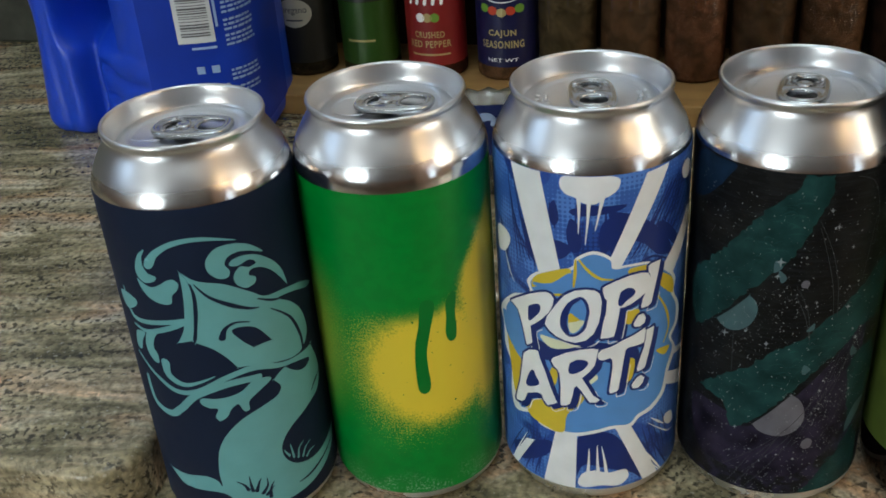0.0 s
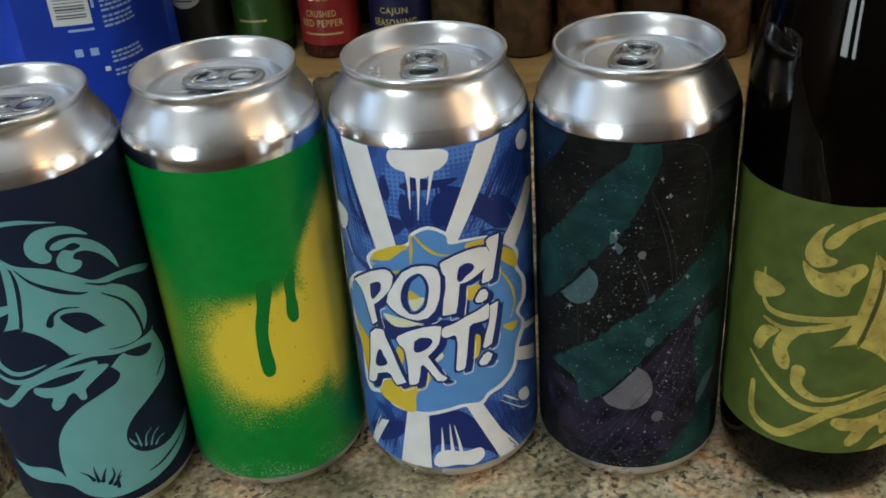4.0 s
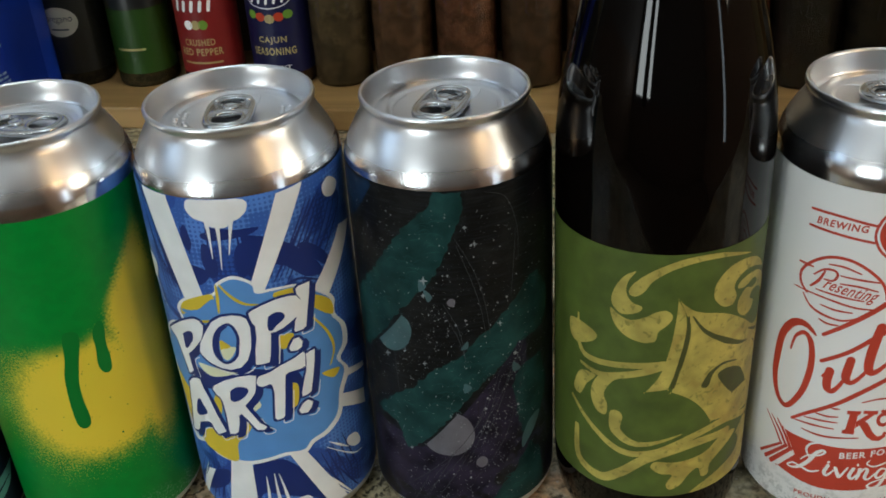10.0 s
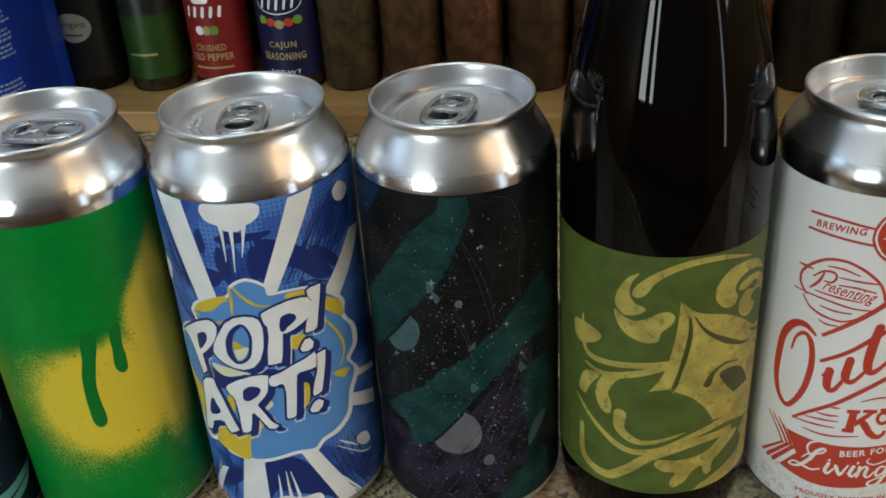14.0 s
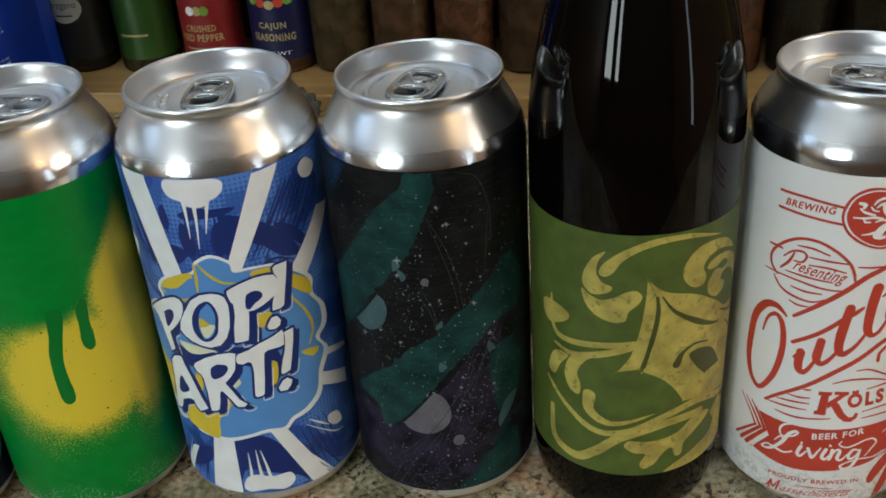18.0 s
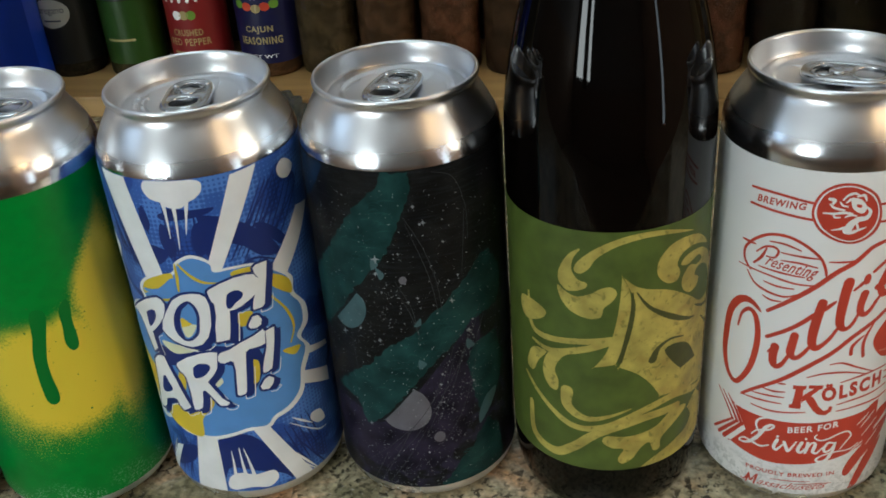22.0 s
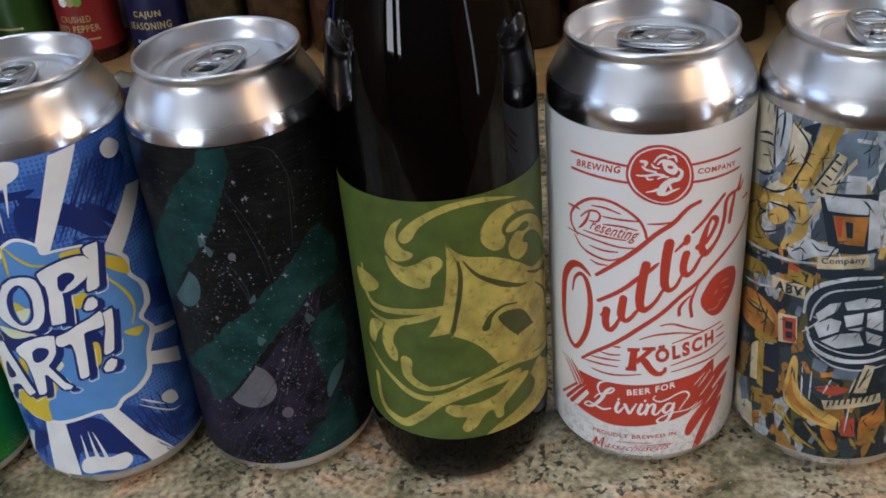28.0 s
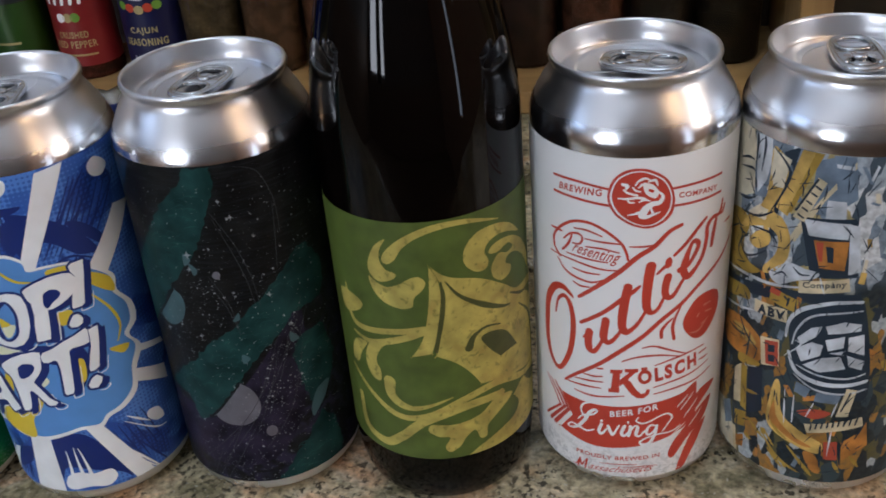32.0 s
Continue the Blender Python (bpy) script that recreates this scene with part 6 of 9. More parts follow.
blob(sleeve4, "star_spot", I_STAR, 3, [(3.52, 91.04), (3.34, 90.81), (3.11, 90.87), (3.00, 91.16), (3.17, 91.39), (3.46, 91.33)])
blob(sleeve4, "star_spot", I_STAR, 3, [(8.95, 48.36), (8.72, 48.02), (8.37, 48.13), (8.25, 48.54), (8.48, 48.88), (8.83, 48.77)])
blob(sleeve4, "star_spot", I_STAR, 3, [(6.61, 115.44), (6.44, 115.20), (6.20, 115.26), (6.09, 115.55), (6.26, 115.73), (6.49, 115.73)])
blob(sleeve4, "star_spot", I_STAR, 3, [(20.89, 105.07), (20.72, 104.90), (20.43, 104.95), (20.31, 105.24), (20.48, 105.48), (20.77, 105.36)])
blob(sleeve4, "star_spot", I_STAR, 3, [(-8.29, 94.78), (-8.46, 94.49), (-8.75, 94.49), (-8.81, 94.72), (-8.64, 95.01), (-8.35, 95.01)])
blob(sleeve4, "star_spot", I_STAR, 3, [(21.73, 78.63), (21.50, 78.39), (21.09, 78.57), (20.97, 78.97), (21.21, 79.21), (21.61, 79.03)])
blob(sleeve4, "star_spot", I_STAR, 3, [(2.23, 27.03), (2.00, 26.62), (1.60, 26.68), (1.48, 27.14), (1.77, 27.49), (2.12, 27.43)])
blob(sleeve4, "star_spot", I_STAR, 3, [(-3.62, 28.79), (-3.86, 28.44), (-4.15, 28.44), (-4.20, 28.79), (-4.03, 29.08), (-3.74, 29.08)])

# red lettering and ornament on the white can
blob(sleeve5, "roundel", I_RED, 1, [(-13.4, 120.7), (-12.9, 125.1), (-10.9, 128.7), (-7.4, 131.1), (-3.2, 131.5), (0.5, 130.3), (4.2, 127.5), (6.2, 123.5), (6.9, 119.1), (6.0, 115.1), (3.0, 112.3), (-0.9, 111.1), (-5.1, 111.9), (-9.0, 113.9), (-11.8, 116.7)])
blob(sleeve5, "roundel_ring", I_WHITE5, 2, [(-12.7, 121.1), (-12.0, 125.1), (-10.2, 128.3), (-6.9, 130.3), (-3.2, 130.7), (0.2, 129.5), (3.5, 127.1), (5.5, 123.1), (6.0, 119.5), (5.1, 115.9), (2.5, 113.1), (-1.2, 111.9), (-5.1, 112.7), (-8.6, 114.7), (-11.1, 117.1)])
blob(sleeve5, "roundel_field", I_RED, 3, [(-12.0, 121.1), (-11.6, 124.7), (-9.9, 127.9), (-6.7, 129.9), (-3.2, 130.3), (0.0, 129.1), (3.2, 126.7), (5.1, 123.1), (5.5, 119.5), (4.6, 116.3), (2.1, 113.5), (-1.2, 112.3), (-4.9, 113.1), (-8.3, 115.1), (-10.6, 117.5)])
blob(sleeve5, "emblem_house", I_WHITE5, 4, [(-3.0, 126.7), (-1.6, 126.7), (0.2, 125.9), (1.8, 123.5), (0.9, 121.5), (-1.2, 122.3), (-2.5, 123.9)])
blob(sleeve5, "emblem_window", I_RED, 5, [(-1.2, 124.7), (0.2, 124.3), (0.0, 123.5), (-1.2, 123.9)])
stroke(sleeve5, "emblem_stroke", I_WHITE5, 4, [(-5.3, 125.9), (-4.2, 127.5), (-2.3, 128.3), (-0.7, 127.5)], [0.4, 0.9, 0.4])
stroke(sleeve5, "emblem_stroke", I_WHITE5, 4, [(-1.6, 127.1), (0.5, 127.5), (1.4, 125.5)], [0.4, 1, 0.3])
stroke(sleeve5, "emblem_stroke", I_WHITE5, 4, [(-4.4, 125.1), (-3.2, 126.3)], [0.4, 0.9])
stroke(sleeve5, "emblem_stroke", I_WHITE5, 4, [(1.8, 123.5), (3.0, 121.9), (2.1, 119.9), (-0.2, 119.5), (-2.1, 117.9), (-3.0, 115.9)], [0.5, 1.2, 1.6, 2.2, 2.6])
stroke(sleeve5, "emblem_stroke", I_WHITE5, 4, [(-7.4, 115.9), (-5.3, 116.3), (-3.7, 116.7), (-2.3, 115.1), (0.2, 115.9), (2.5, 116.7)], [0.3, 0.8, 1.4, 1.0, 0.3])
stroke(sleeve5, "emblem_stroke", I_WHITE5, 4, [(0.0, 116.7), (-0.5, 118.7), (0.7, 119.5)], [0.8, 0.6, 0.3])
stroke(sleeve5, "emblem_stroke", I_WHITE5, 4, [(-10.4, 121.5), (-7.2, 121.5), (-4.6, 121.9), (-2.3, 121.5)], [0.4, 0.8, 0.9, 0.8])
stroke(sleeve5, "emblem_stroke", I_WHITE5, 4, [(-8.8, 124.7), (-7.4, 123.5), (-4.6, 122.7)], [0.4, 0.8, 0.7])
stroke(sleeve5, "emblem_stroke", I_WHITE5, 4, [(-7.4, 121.5), (-6.9, 120.3), (-5.3, 120.3)], [0.4, 0.7, 0.4])
stroke(sleeve5, "emblem_stroke", I_WHITE5, 4, [(-4.2, 120.3), (-2.5, 121.1), (-0.7, 120.7)], [0.4, 0.8, 0.4])
stroke(sleeve5, "emblem_stroke", I_WHITE5, 4, [(-9.0, 126.3), (-7.6, 125.9), (-7.9, 124.7)], [0.9, 1.3, 0.6])
stroke(sleeve5, "emblem_stroke", I_WHITE5, 4, [(-6.0, 125.5), (-5.1, 124.3), (-3.5, 123.9)], [0.4, 0.7, 0.4])
stroke(sleeve5, "rule", I_RED, 1, [(-32.4, 124.7), (-23.1, 125.1), (-13.2, 124.3)], [0.85, 0.85])
stroke(sleeve5, "rule", I_RED, 1, [(-32.4, 119.1), (-22.9, 119.1), (-12.9, 118.7)], [0.85, 0.85])
stroke(sleeve5, "rule", I_RED, 1, [(6.2, 123.9), (13.6, 123.9), (24.7, 123.5)], [0.85, 0.85])
stroke(sleeve5, "rule", I_RED, 1, [(6.9, 117.9), (14.3, 117.5), (25.0, 117.1)], [0.85, 0.85])
stroke(sleeve5, "oval_outline", I_RED, 1, [(-34.4, 105.5), (-29.1, 105.5)], [0.5, 1.0, 0.5])
stroke(sleeve5, "oval_outline", I_RED, 1, [(-30.3, 95.9), (-32.8, 98.7), (-33.0, 102.7), (-29.8, 107.1), (-24.7, 110.7), (-18.9, 111.5), (-13.6, 109.5), (-9.2, 105.9), (-7.4, 102.3), (-6.9, 99.9)], [0.8, 1, 1, 0.8])
stroke(sleeve5, "oval_outline", I_RED, 1, [(-31.4, 95.1), (-28.7, 91.9), (-24.5, 90.3), (-18.5, 89.9), (-13.9, 91.9)], [0.5, 0.9, 0.5])
stroke(sleeve5, "rule", I_RED, 1, [(-24.7, 108.3), (-19.9, 108.7), (-14.8, 107.5)], [0.4, 0.75, 0.45])
stroke(sleeve5, "rule", I_RED, 1, [(-20.8, 105.5), (-14.3, 105.5), (-8.6, 105.5)], [0.4, 0.75, 0.45])
stroke(sleeve5, "rule", I_RED, 1, [(-20.6, 102.7), (-15.0, 103.1), (-9.5, 102.3)], [0.4, 0.75, 0.45])
stroke(sleeve5, "rule", I_RED, 1, [(-27.7, 98.3), (-20.6, 98.3), (-12.9, 98.3)], [0.4, 0.75, 0.45])
stroke(sleeve5, "rule", I_RED, 1, [(-35.1, 96.3), (-24.7, 96.3), (-15.0, 95.5), (-8.8, 95.9)], [0.4, 0.75, 0.45])
stroke(sleeve5, "rule", I_RED, 1, [(-25.4, 93.5), (-20.6, 93.1), (-15.5, 93.5)], [0.4, 0.75, 0.45])
stroke(sleeve5, "rule", I_RED, 1, [(-25.2, 88.3), (-22.4, 87.5), (-18.9, 87.9)], [0.4, 0.75, 0.45])
stroke(sleeve5, "rule", I_RED, 1, [(-6.7, 104.7), (-2.3, 104.7), (1.6, 105.1)], [0.4, 0.75, 0.45])
stroke(sleeve5, "script_stroke", I_RED, 1, [(-25.4, 105.5), (-26.8, 101.9), (-29.3, 98.7)], [0.6, 1.0, 0.7])
stroke(sleeve5, "script_stroke", I_RED, 1, [(-28.7, 103.1), (-25.9, 105.9), (-22.9, 106.7), (-21.5, 105.5), (-22.6, 103.1), (-25.4, 102.7)], [0.5, 0.8, 0.8, 0.5])
lettering(sleeve5, "resenting", "lettering", I_RED, 1, (-25.7, 98.3), (16.0, -1.2), (0.9, 5.2), bold=0.012, shear=0.5)
stroke(sleeve5, "swash_stroke", I_RED, 1, [(-33.0, 72.8), (-32.1, 77.5), (-30.7, 79.9), (-28.7, 81.1), (-26.6, 79.1), (-25.4, 73.9), (-25.4, 67.6), (-26.6, 60.0), (-28.9, 54.0), (-31.7, 50.0), (-34.4, 50.8), (-36.7, 54.4), (-38.1, 60.8), (-37.9, 69.2), (-37.0, 76.3), (-34.4, 81.5), (-31.7, 83.9), (-28.9, 84.3), (-26.6, 83.1), (-25.2, 81.9)], [0.7, 1.3, 2.0, 2.2, 1.8, 1.8, 2.8, 2.8, 2.2, 0.7])
stroke(sleeve5, "swash_stroke", I_RED, 1, [(-21.3, 67.6), (-19.2, 70.4)], [0.7, 1.5])
stroke(sleeve5, "swash_stroke", I_RED, 1, [(-19.2, 70.4), (-19.6, 66.8), (-19.2, 63.6), (-17.8, 62.8), (-16.2, 64.8), (-14.3, 69.2)], [2.8, 2.7, 1.7, 1.0])
stroke(sleeve5, "swash_stroke", I_RED, 1, [(-13.6, 76.3), (-14.1, 72.4), (-14.3, 69.2), (-12.9, 67.6), (-10.9, 69.2), (-8.3, 73.6)], [2.6, 2.8, 1.7, 1.0])
stroke(sleeve5, "swash_stroke", I_RED, 1, [(-6.7, 89.9), (-7.6, 84.7), (-8.3, 78.7), (-8.3, 74.3), (-7.2, 72.4), (-5.3, 73.6), (-3.2, 76.3), (-1.2, 80.3)], [2.8, 3.0, 2.6, 1.5, 1.0])
stroke(sleeve5, "swash_stroke", I_RED, 1, [(0.2, 97.5), (-0.5, 92.3), (-0.9, 85.9), (-0.7, 81.9), (0.7, 79.9), (2.8, 81.1), (4.6, 85.1)], [3.3, 3.1, 2.7, 1.5, 1.0])
stroke(sleeve5, "swash_stroke", I_RED, 1, [(5.8, 92.7), (5.1, 89.5), (5.1, 86.3), (6.5, 84.7), (8.3, 85.9), (10.4, 89.5), (12.0, 91.5)], [2.7, 2.4, 1.5, 1.0])
stroke(sleeve5, "swash_stroke", I_RED, 1, [(9.7, 94.3), (12.5, 95.5), (15.0, 98.7), (16.2, 101.9), (14.3, 103.5), (12.7, 101.1), (11.6, 97.5), (10.9, 93.9), (12.5, 91.1), (15.0, 92.7), (18.0, 96.7), (19.4, 102.3), (19.6, 107.1), (21.7, 109.1), (24.5, 109.1)], [2.2, 1.6, 1.9, 1.4, 2.6, 2.6, 1.6, 1.7, 1.7, 1.2])
stroke(sleeve5, "swash_stroke", I_RED, 1, [(23.8, 109.1), (23.1, 105.9), (22.4, 102.3), (22.0, 99.1)], [1.2, 1.9, 1.6])
stroke(sleeve5, "swash_stroke", I_RED, 1, [(23.6, 108.7), (25.9, 110.3), (26.6, 113.9)], [0.8, 1.5, 0.7])
stroke(sleeve5, "swash_stroke", I_RED, 1, [(24.5, 109.1), (27.0, 109.1), (28.2, 111.5)], [0.7, 1.3, 0.6])
stroke(sleeve5, "swash_stroke", I_RED, 1, [(29.1, 104.3), (32.8, 104.3)], [0.5, 1.0])
stroke(sleeve5, "swash_stroke", I_RED, 1, [(2.1, 94.3), (4.6, 96.7)], [0.7, 1.4])
blob(sleeve5, "swash_dot", I_RED, 1, [(6.0, 99.9), (6.9, 98.7), (6.7, 96.7), (5.5, 95.9), (4.6, 97.1), (4.9, 99.1)])
stroke(sleeve5, "swash_rule", I_RED, 1, [(-22.9, 83.1), (-18.9, 86.7), (-14.1, 91.1), (-9.0, 95.9), (-3.9, 101.1), (1.2, 104.7), (5.5, 109.1), (9.5, 110.7)], [1.2, 1.7, 1.7, 1.3])
stroke(sleeve5, "swash_rule", I_RED, 1, [(-22.2, 73.2), (-14.6, 79.1), (-8.6, 85.1)], [1.3, 1.6])
stroke(sleeve5, "swash_rule", I_RED, 1, [(-6.5, 86.7), (-3.0, 90.3)], [1.2, 1.5, 0.8])
stroke(sleeve5, "swash_rule", I_RED, 1, [(7.6, 100.3), (11.3, 103.5), (15.3, 107.5), (18.7, 110.3)], [1.1, 1.5, 1.2])
stroke(sleeve5, "swash_rule", I_RED, 1, [(-28.9, 46.4), (-24.0, 51.2), (-15.9, 58.0), (-8.6, 64.8), (-1.6, 70.8), (4.4, 76.7), (11.1, 81.5), (16.2, 85.5), (22.2, 89.1), (28.7, 92.3), (34.0, 95.9), (37.4, 98.7)], [1.0, 1.6, 1.6, 1.4, 0.9])
stroke(sleeve5, "swash_rule", I_RED, 1, [(4.4, 69.6), (4.4, 72.4), (6.0, 74.7), (7.9, 76.3)], [1.2, 1.2, 0.6])
stroke(sleeve5, "swash_rule", I_RED, 1, [(8.8, 68.0), (8.1, 72.8), (9.0, 76.7), (10.9, 80.7)], [1.2, 1.2, 0.6])
stroke(sleeve5, "rule", I_RED, 1, [(-1.8, 66.0), (2.1, 66.4), (7.2, 64.0), (13.9, 60.4)], [0.4, 0.8, 0.4])
stroke(sleeve5, "rule", I_RED, 1, [(-8.3, 60.4), (-3.0, 62.4), (4.4, 62.4), (11.8, 60.0)], [0.4, 0.8, 0.4])
stroke(sleeve5, "rule", I_RED, 1, [(2.5, 58.4), (7.4, 59.6), (13.9, 60.4), (21.7, 60.8)], [0.4, 0.8, 0.4])
stroke(sleeve5, "rule", I_RED, 1, [(19.2, 58.0), (23.3, 58.4)], [0.4, 0.8, 0.4])
stroke(sleeve5, "rule", I_RED, 1, [(19.4, 55.2), (24.0, 55.2)], [0.4, 0.8, 0.4])
stroke(sleeve5, "rule", I_RED, 1, [(2.3, 49.2), (8.1, 50.4), (15.7, 51.2), (24.5, 52.8)], [0.4, 0.8, 0.4])
stroke(sleeve5, "rule", I_RED, 1, [(2.5, 46.4), (9.2, 47.2), (18.7, 47.6), (26.6, 49.2)], [0.4, 0.8, 0.4])
stroke(sleeve5, "rule", I_RED, 1, [(-16.9, 56.0), (-14.3, 56.4)], [0.4, 0.8, 0.4])
stroke(sleeve5, "rule", I_RED, 1, [(-21.5, 52.4), (-17.8, 52.4), (-14.3, 53.2)], [0.4, 0.8, 0.4])
stroke(sleeve5, "rule", I_RED, 1, [(-25.0, 49.2), (-19.6, 50.0), (-14.3, 50.8)], [0.4, 0.8, 0.4])
stroke(sleeve5, "rule", I_RED, 1, [(-28.4, 46.4), (-21.7, 47.2), (-15.0, 48.0)], [0.4, 0.8, 0.4])
stroke(sleeve5, "rule", I_RED, 1, [(-25.2, 44.0), (-17.6, 44.0), (-7.2, 46.0)], [0.4, 0.8, 0.4])
blob(sleeve5, "round_stamp", I_RED, 1, [(15.5, 66.4), (12.5, 70.4), (11.8, 73.9), (13.4, 77.5), (16.6, 81.1), (21.7, 81.9), (27.0, 79.9), (28.7, 75.5), (27.7, 71.2), (25.2, 68.0), (21.7, 65.2), (18.3, 64.8)])
stroke(sleeve5, "stamp_mark", I_STAMP, 2, [(17.3, 73.6), (18.5, 75.1)], [0.5, 0.8, 0.4])
stroke(sleeve5, "stamp_mark", I_STAMP, 2, [(21.0, 74.3), (24.5, 73.6)], [0.5, 0.8, 0.4])
stroke(sleeve5, "stamp_mark", I_STAMP, 2, [(19.4, 70.0), (21.7, 70.4)], [0.5, 0.8, 0.4])
stroke(sleeve5, "stamp_mark", I_STAMP, 2, [(19.9, 77.1), (23.8, 77.1)], [0.5, 0.8, 0.4])
stroke(sleeve5, "stamp_mark", I_STAMP, 2, [(14.8, 68.4), (18.5, 68.0), (22.6, 71.6)], [0.5, 0.8, 0.4])
blob(sleeve5, "letter", I_RED, 1, [(-12.0, 56.6), (-7.9, 57.0), (-8.1, 55.6), (-8.7, 55.4), (-9.0, 48.9), (-8.8, 48.6), (-9.0, 47.2), (-12.6, 47.0), (-12.5, 48.5), (-11.7, 48.7), (-11.1, 55.1), (-12.0, 55.1)], smooth=False)
blob(sleeve5, "letter", I_RED, 1, [(-7.2, 57.4), (-2.8, 57.6), (-2.9, 56.2), (-3.8, 55.9), (-8.8, 49.9), (-8.9, 52.6), (-5.6, 56.1), (-7.2, 56.1)], smooth=False)
blob(sleeve5, "letter", I_RED, 1, [(-7.2, 53.9), (-5.2, 52.2), (-3.3, 48.7), (-1.6, 46.9), (-0.4, 47.3), (0.2, 48.9), (1.2, 48.5), (0.9, 46.6), (-0.8, 45.0), (-3.0, 45.2), (-4.9, 46.8), (-6.8, 49.8), (-8.2, 52.0)], smooth=False)
lettering(sleeve5, "BREWING", "lettering", I_RED, 1, (-30.3, 120.5), (15.0, 1.0), (0.4, 2.5), bold=0.03, shear=0)
lettering(sleeve5, "COMPANY", "lettering", I_RED, 1, (8.1, 120.3), (14.7, -1.7), (0.0, 1.9), bold=0.03, shear=0)
lettering(sleeve5, "ÖLSCH", "letter", I_RED, 1, (-2.7, 50.7), (21.2, 2.7), (-0.6, 7.2), bold=0.05, shear=0)
blob(sleeve5, "banner", I_RED, 1, [(-30.9, 40.3), (-30.9, 40.3), (-19.6, 40.3), (-7.9, 41.2), (3.4, 42.7), (13.9, 44.2), (19.2, 46.6), (19.2, 46.6), (19.5, 33.0), (16.6, 29.5), (6.4, 25.7), (-7.3, 22.9), (-19.2, 21.7), (-31.6, 23.6), (-31.6, 23.6), (-25.9, 32.0), (-25.9, 32.0)])
blob(sleeve5, "burst_ray", I_RED, 1, [(29.8, 41.2), (22.6, 36.4), (15.0, 30.4), (9.5, 27.2), (10.9, 30.8), (15.9, 36.0), (21.5, 42.0)])
blob(sleeve5, "burst_ray", I_RED, 1, [(28.0, 35.6), (24.0, 28.0), (17.1, 23.6), (13.2, 19.2), (10.4, 16.0), (8.6, 18.0), (10.4, 23.2), (15.3, 28.8), (21.5, 34.0)])
blob(sleeve5, "burst_ray", I_RED, 1, [(25.2, 27.2), (22.2, 20.8), (18.0, 14.4), (14.1, 8.0), (12.2, 9.6), (14.8, 17.6), (18.7, 24.4)])
blob(sleeve5, "burst_ray", I_RED, 1, [(19.2, 46.0), (14.3, 40.0), (9.2, 34.4), (7.2, 35.6), (11.3, 41.6), (16.2, 45.6)])
stroke(sleeve5, "burst_line", I_WHITE5, 3, [(18.0, 42.4), (12.7, 36.8)], [0.2, 0.6, 0.2])
stroke(sleeve5, "burst_line", I_WHITE5, 3, [(15.5, 42.4), (11.1, 38.4)], [0.2, 0.6, 0.2])
stroke(sleeve5, "burst_line", I_WHITE5, 3, [(20.1, 38.8), (13.9, 32.8)], [0.2, 0.6, 0.2])
stroke(sleeve5, "burst_line", I_WHITE5, 3, [(15.0, 30.4), (9.7, 26.8)], [0.2, 0.6, 0.2])
stroke(sleeve5, "burst_line", I_WHITE5, 3, [(22.6, 33.2), (16.4, 27.6)], [0.2, 0.6, 0.2])
lettering(sleeve5, "BEER FOR", "lettering", I_WHITE5, 2, (-11.9, 36.1), (16.3, 3.5), (-0.1, 2.7), bold=0.03, shear=0)
stroke(sleeve5, "script_stroke", I_WHITE5, 2, [(-23.8, 31.2), (-21.7, 34.0), (-18.0, 35.6), (-16.4, 37.6), (-17.3, 38.0), (-19.2, 36.0), (-21.0, 32.0), (-23.8, 28.0), (-26.1, 26.4), (-28.0, 26.4), (-26.1, 28.4), (-23.1, 28.0), (-20.1, 27.6), (-17.3, 29.2)], [0.4, 0.7, 0.7, 1.3, 1.3, 0.8, 0.6, 1.0, 0.5])
stroke(sleeve5, "script_stroke", I_WHITE5, 2, [(-21.0, 33.2), (-22.4, 36.4), (-21.3, 39.2), (-18.3, 40.8)], [0.5, 0.8, 0.8, 0.4])
stroke(sleeve5, "script_stroke", I_WHITE5, 2, [(-14.8, 32.4), (-15.7, 29.2), (-14.8, 28.0), (-12.9, 30.8)], [1.2, 1.2, 0.5])
stroke(sleeve5, "script_stroke", I_WHITE5, 2, [(-12.5, 32.0), (-11.6, 29.6), (-10.9, 28.4), (-9.5, 31.2), (-8.6, 33.2)], [1.2, 1.2, 0.8, 0.5])
stroke(sleeve5, "script_stroke", I_WHITE5, 2, [(-6.9, 32.8), (-7.9, 29.6), (-6.9, 28.4), (-5.3, 30.8)], [1.2, 1.2, 0.5])
stroke(sleeve5, "script_stroke", I_WHITE5, 2, [(-4.9, 32.8), (-5.1, 30.4), (-5.5, 28.4)], [1.2, 1.2, 0.9])
stroke(sleeve5, "script_stroke", I_WHITE5, 2, [(-5.3, 29.6), (-3.7, 32.8), (-2.5, 32.4), (-3.0, 29.2), (-1.8, 28.4), (0.0, 30.8)], [0.5, 0.8, 1.3, 0.9, 0.5])
stroke(sleeve5, "script_stroke", I_WHITE5, 2, [(3.7, 32.4), (1.8, 32.8), (0.5, 30.4), (1.2, 28.8), (3.0, 30.0), (4.2, 32.8), (3.5, 28.8), (1.8, 25.2), (-0.5, 24.4), (-1.6, 25.6), (0.2, 27.2), (4.2, 28.4), (9.5, 28.4), (12.9, 30.0)], [0.6, 1.1, 0.9, 0.6, 1.3, 1.1, 0.6, 0.6, 0.5])
stroke(sleeve5, "script_stroke", I_WHITE5, 2, [(-2.3, 36.8), (-3.0, 35.2), (-0.9, 34.0), (1.8, 34.8), (4.9, 36.4), (7.9, 36.8), (9.5, 34.8), (8.1, 32.4), (6.0, 29.2)], [0.4, 0.7, 0.7, 0.7, 0.4])
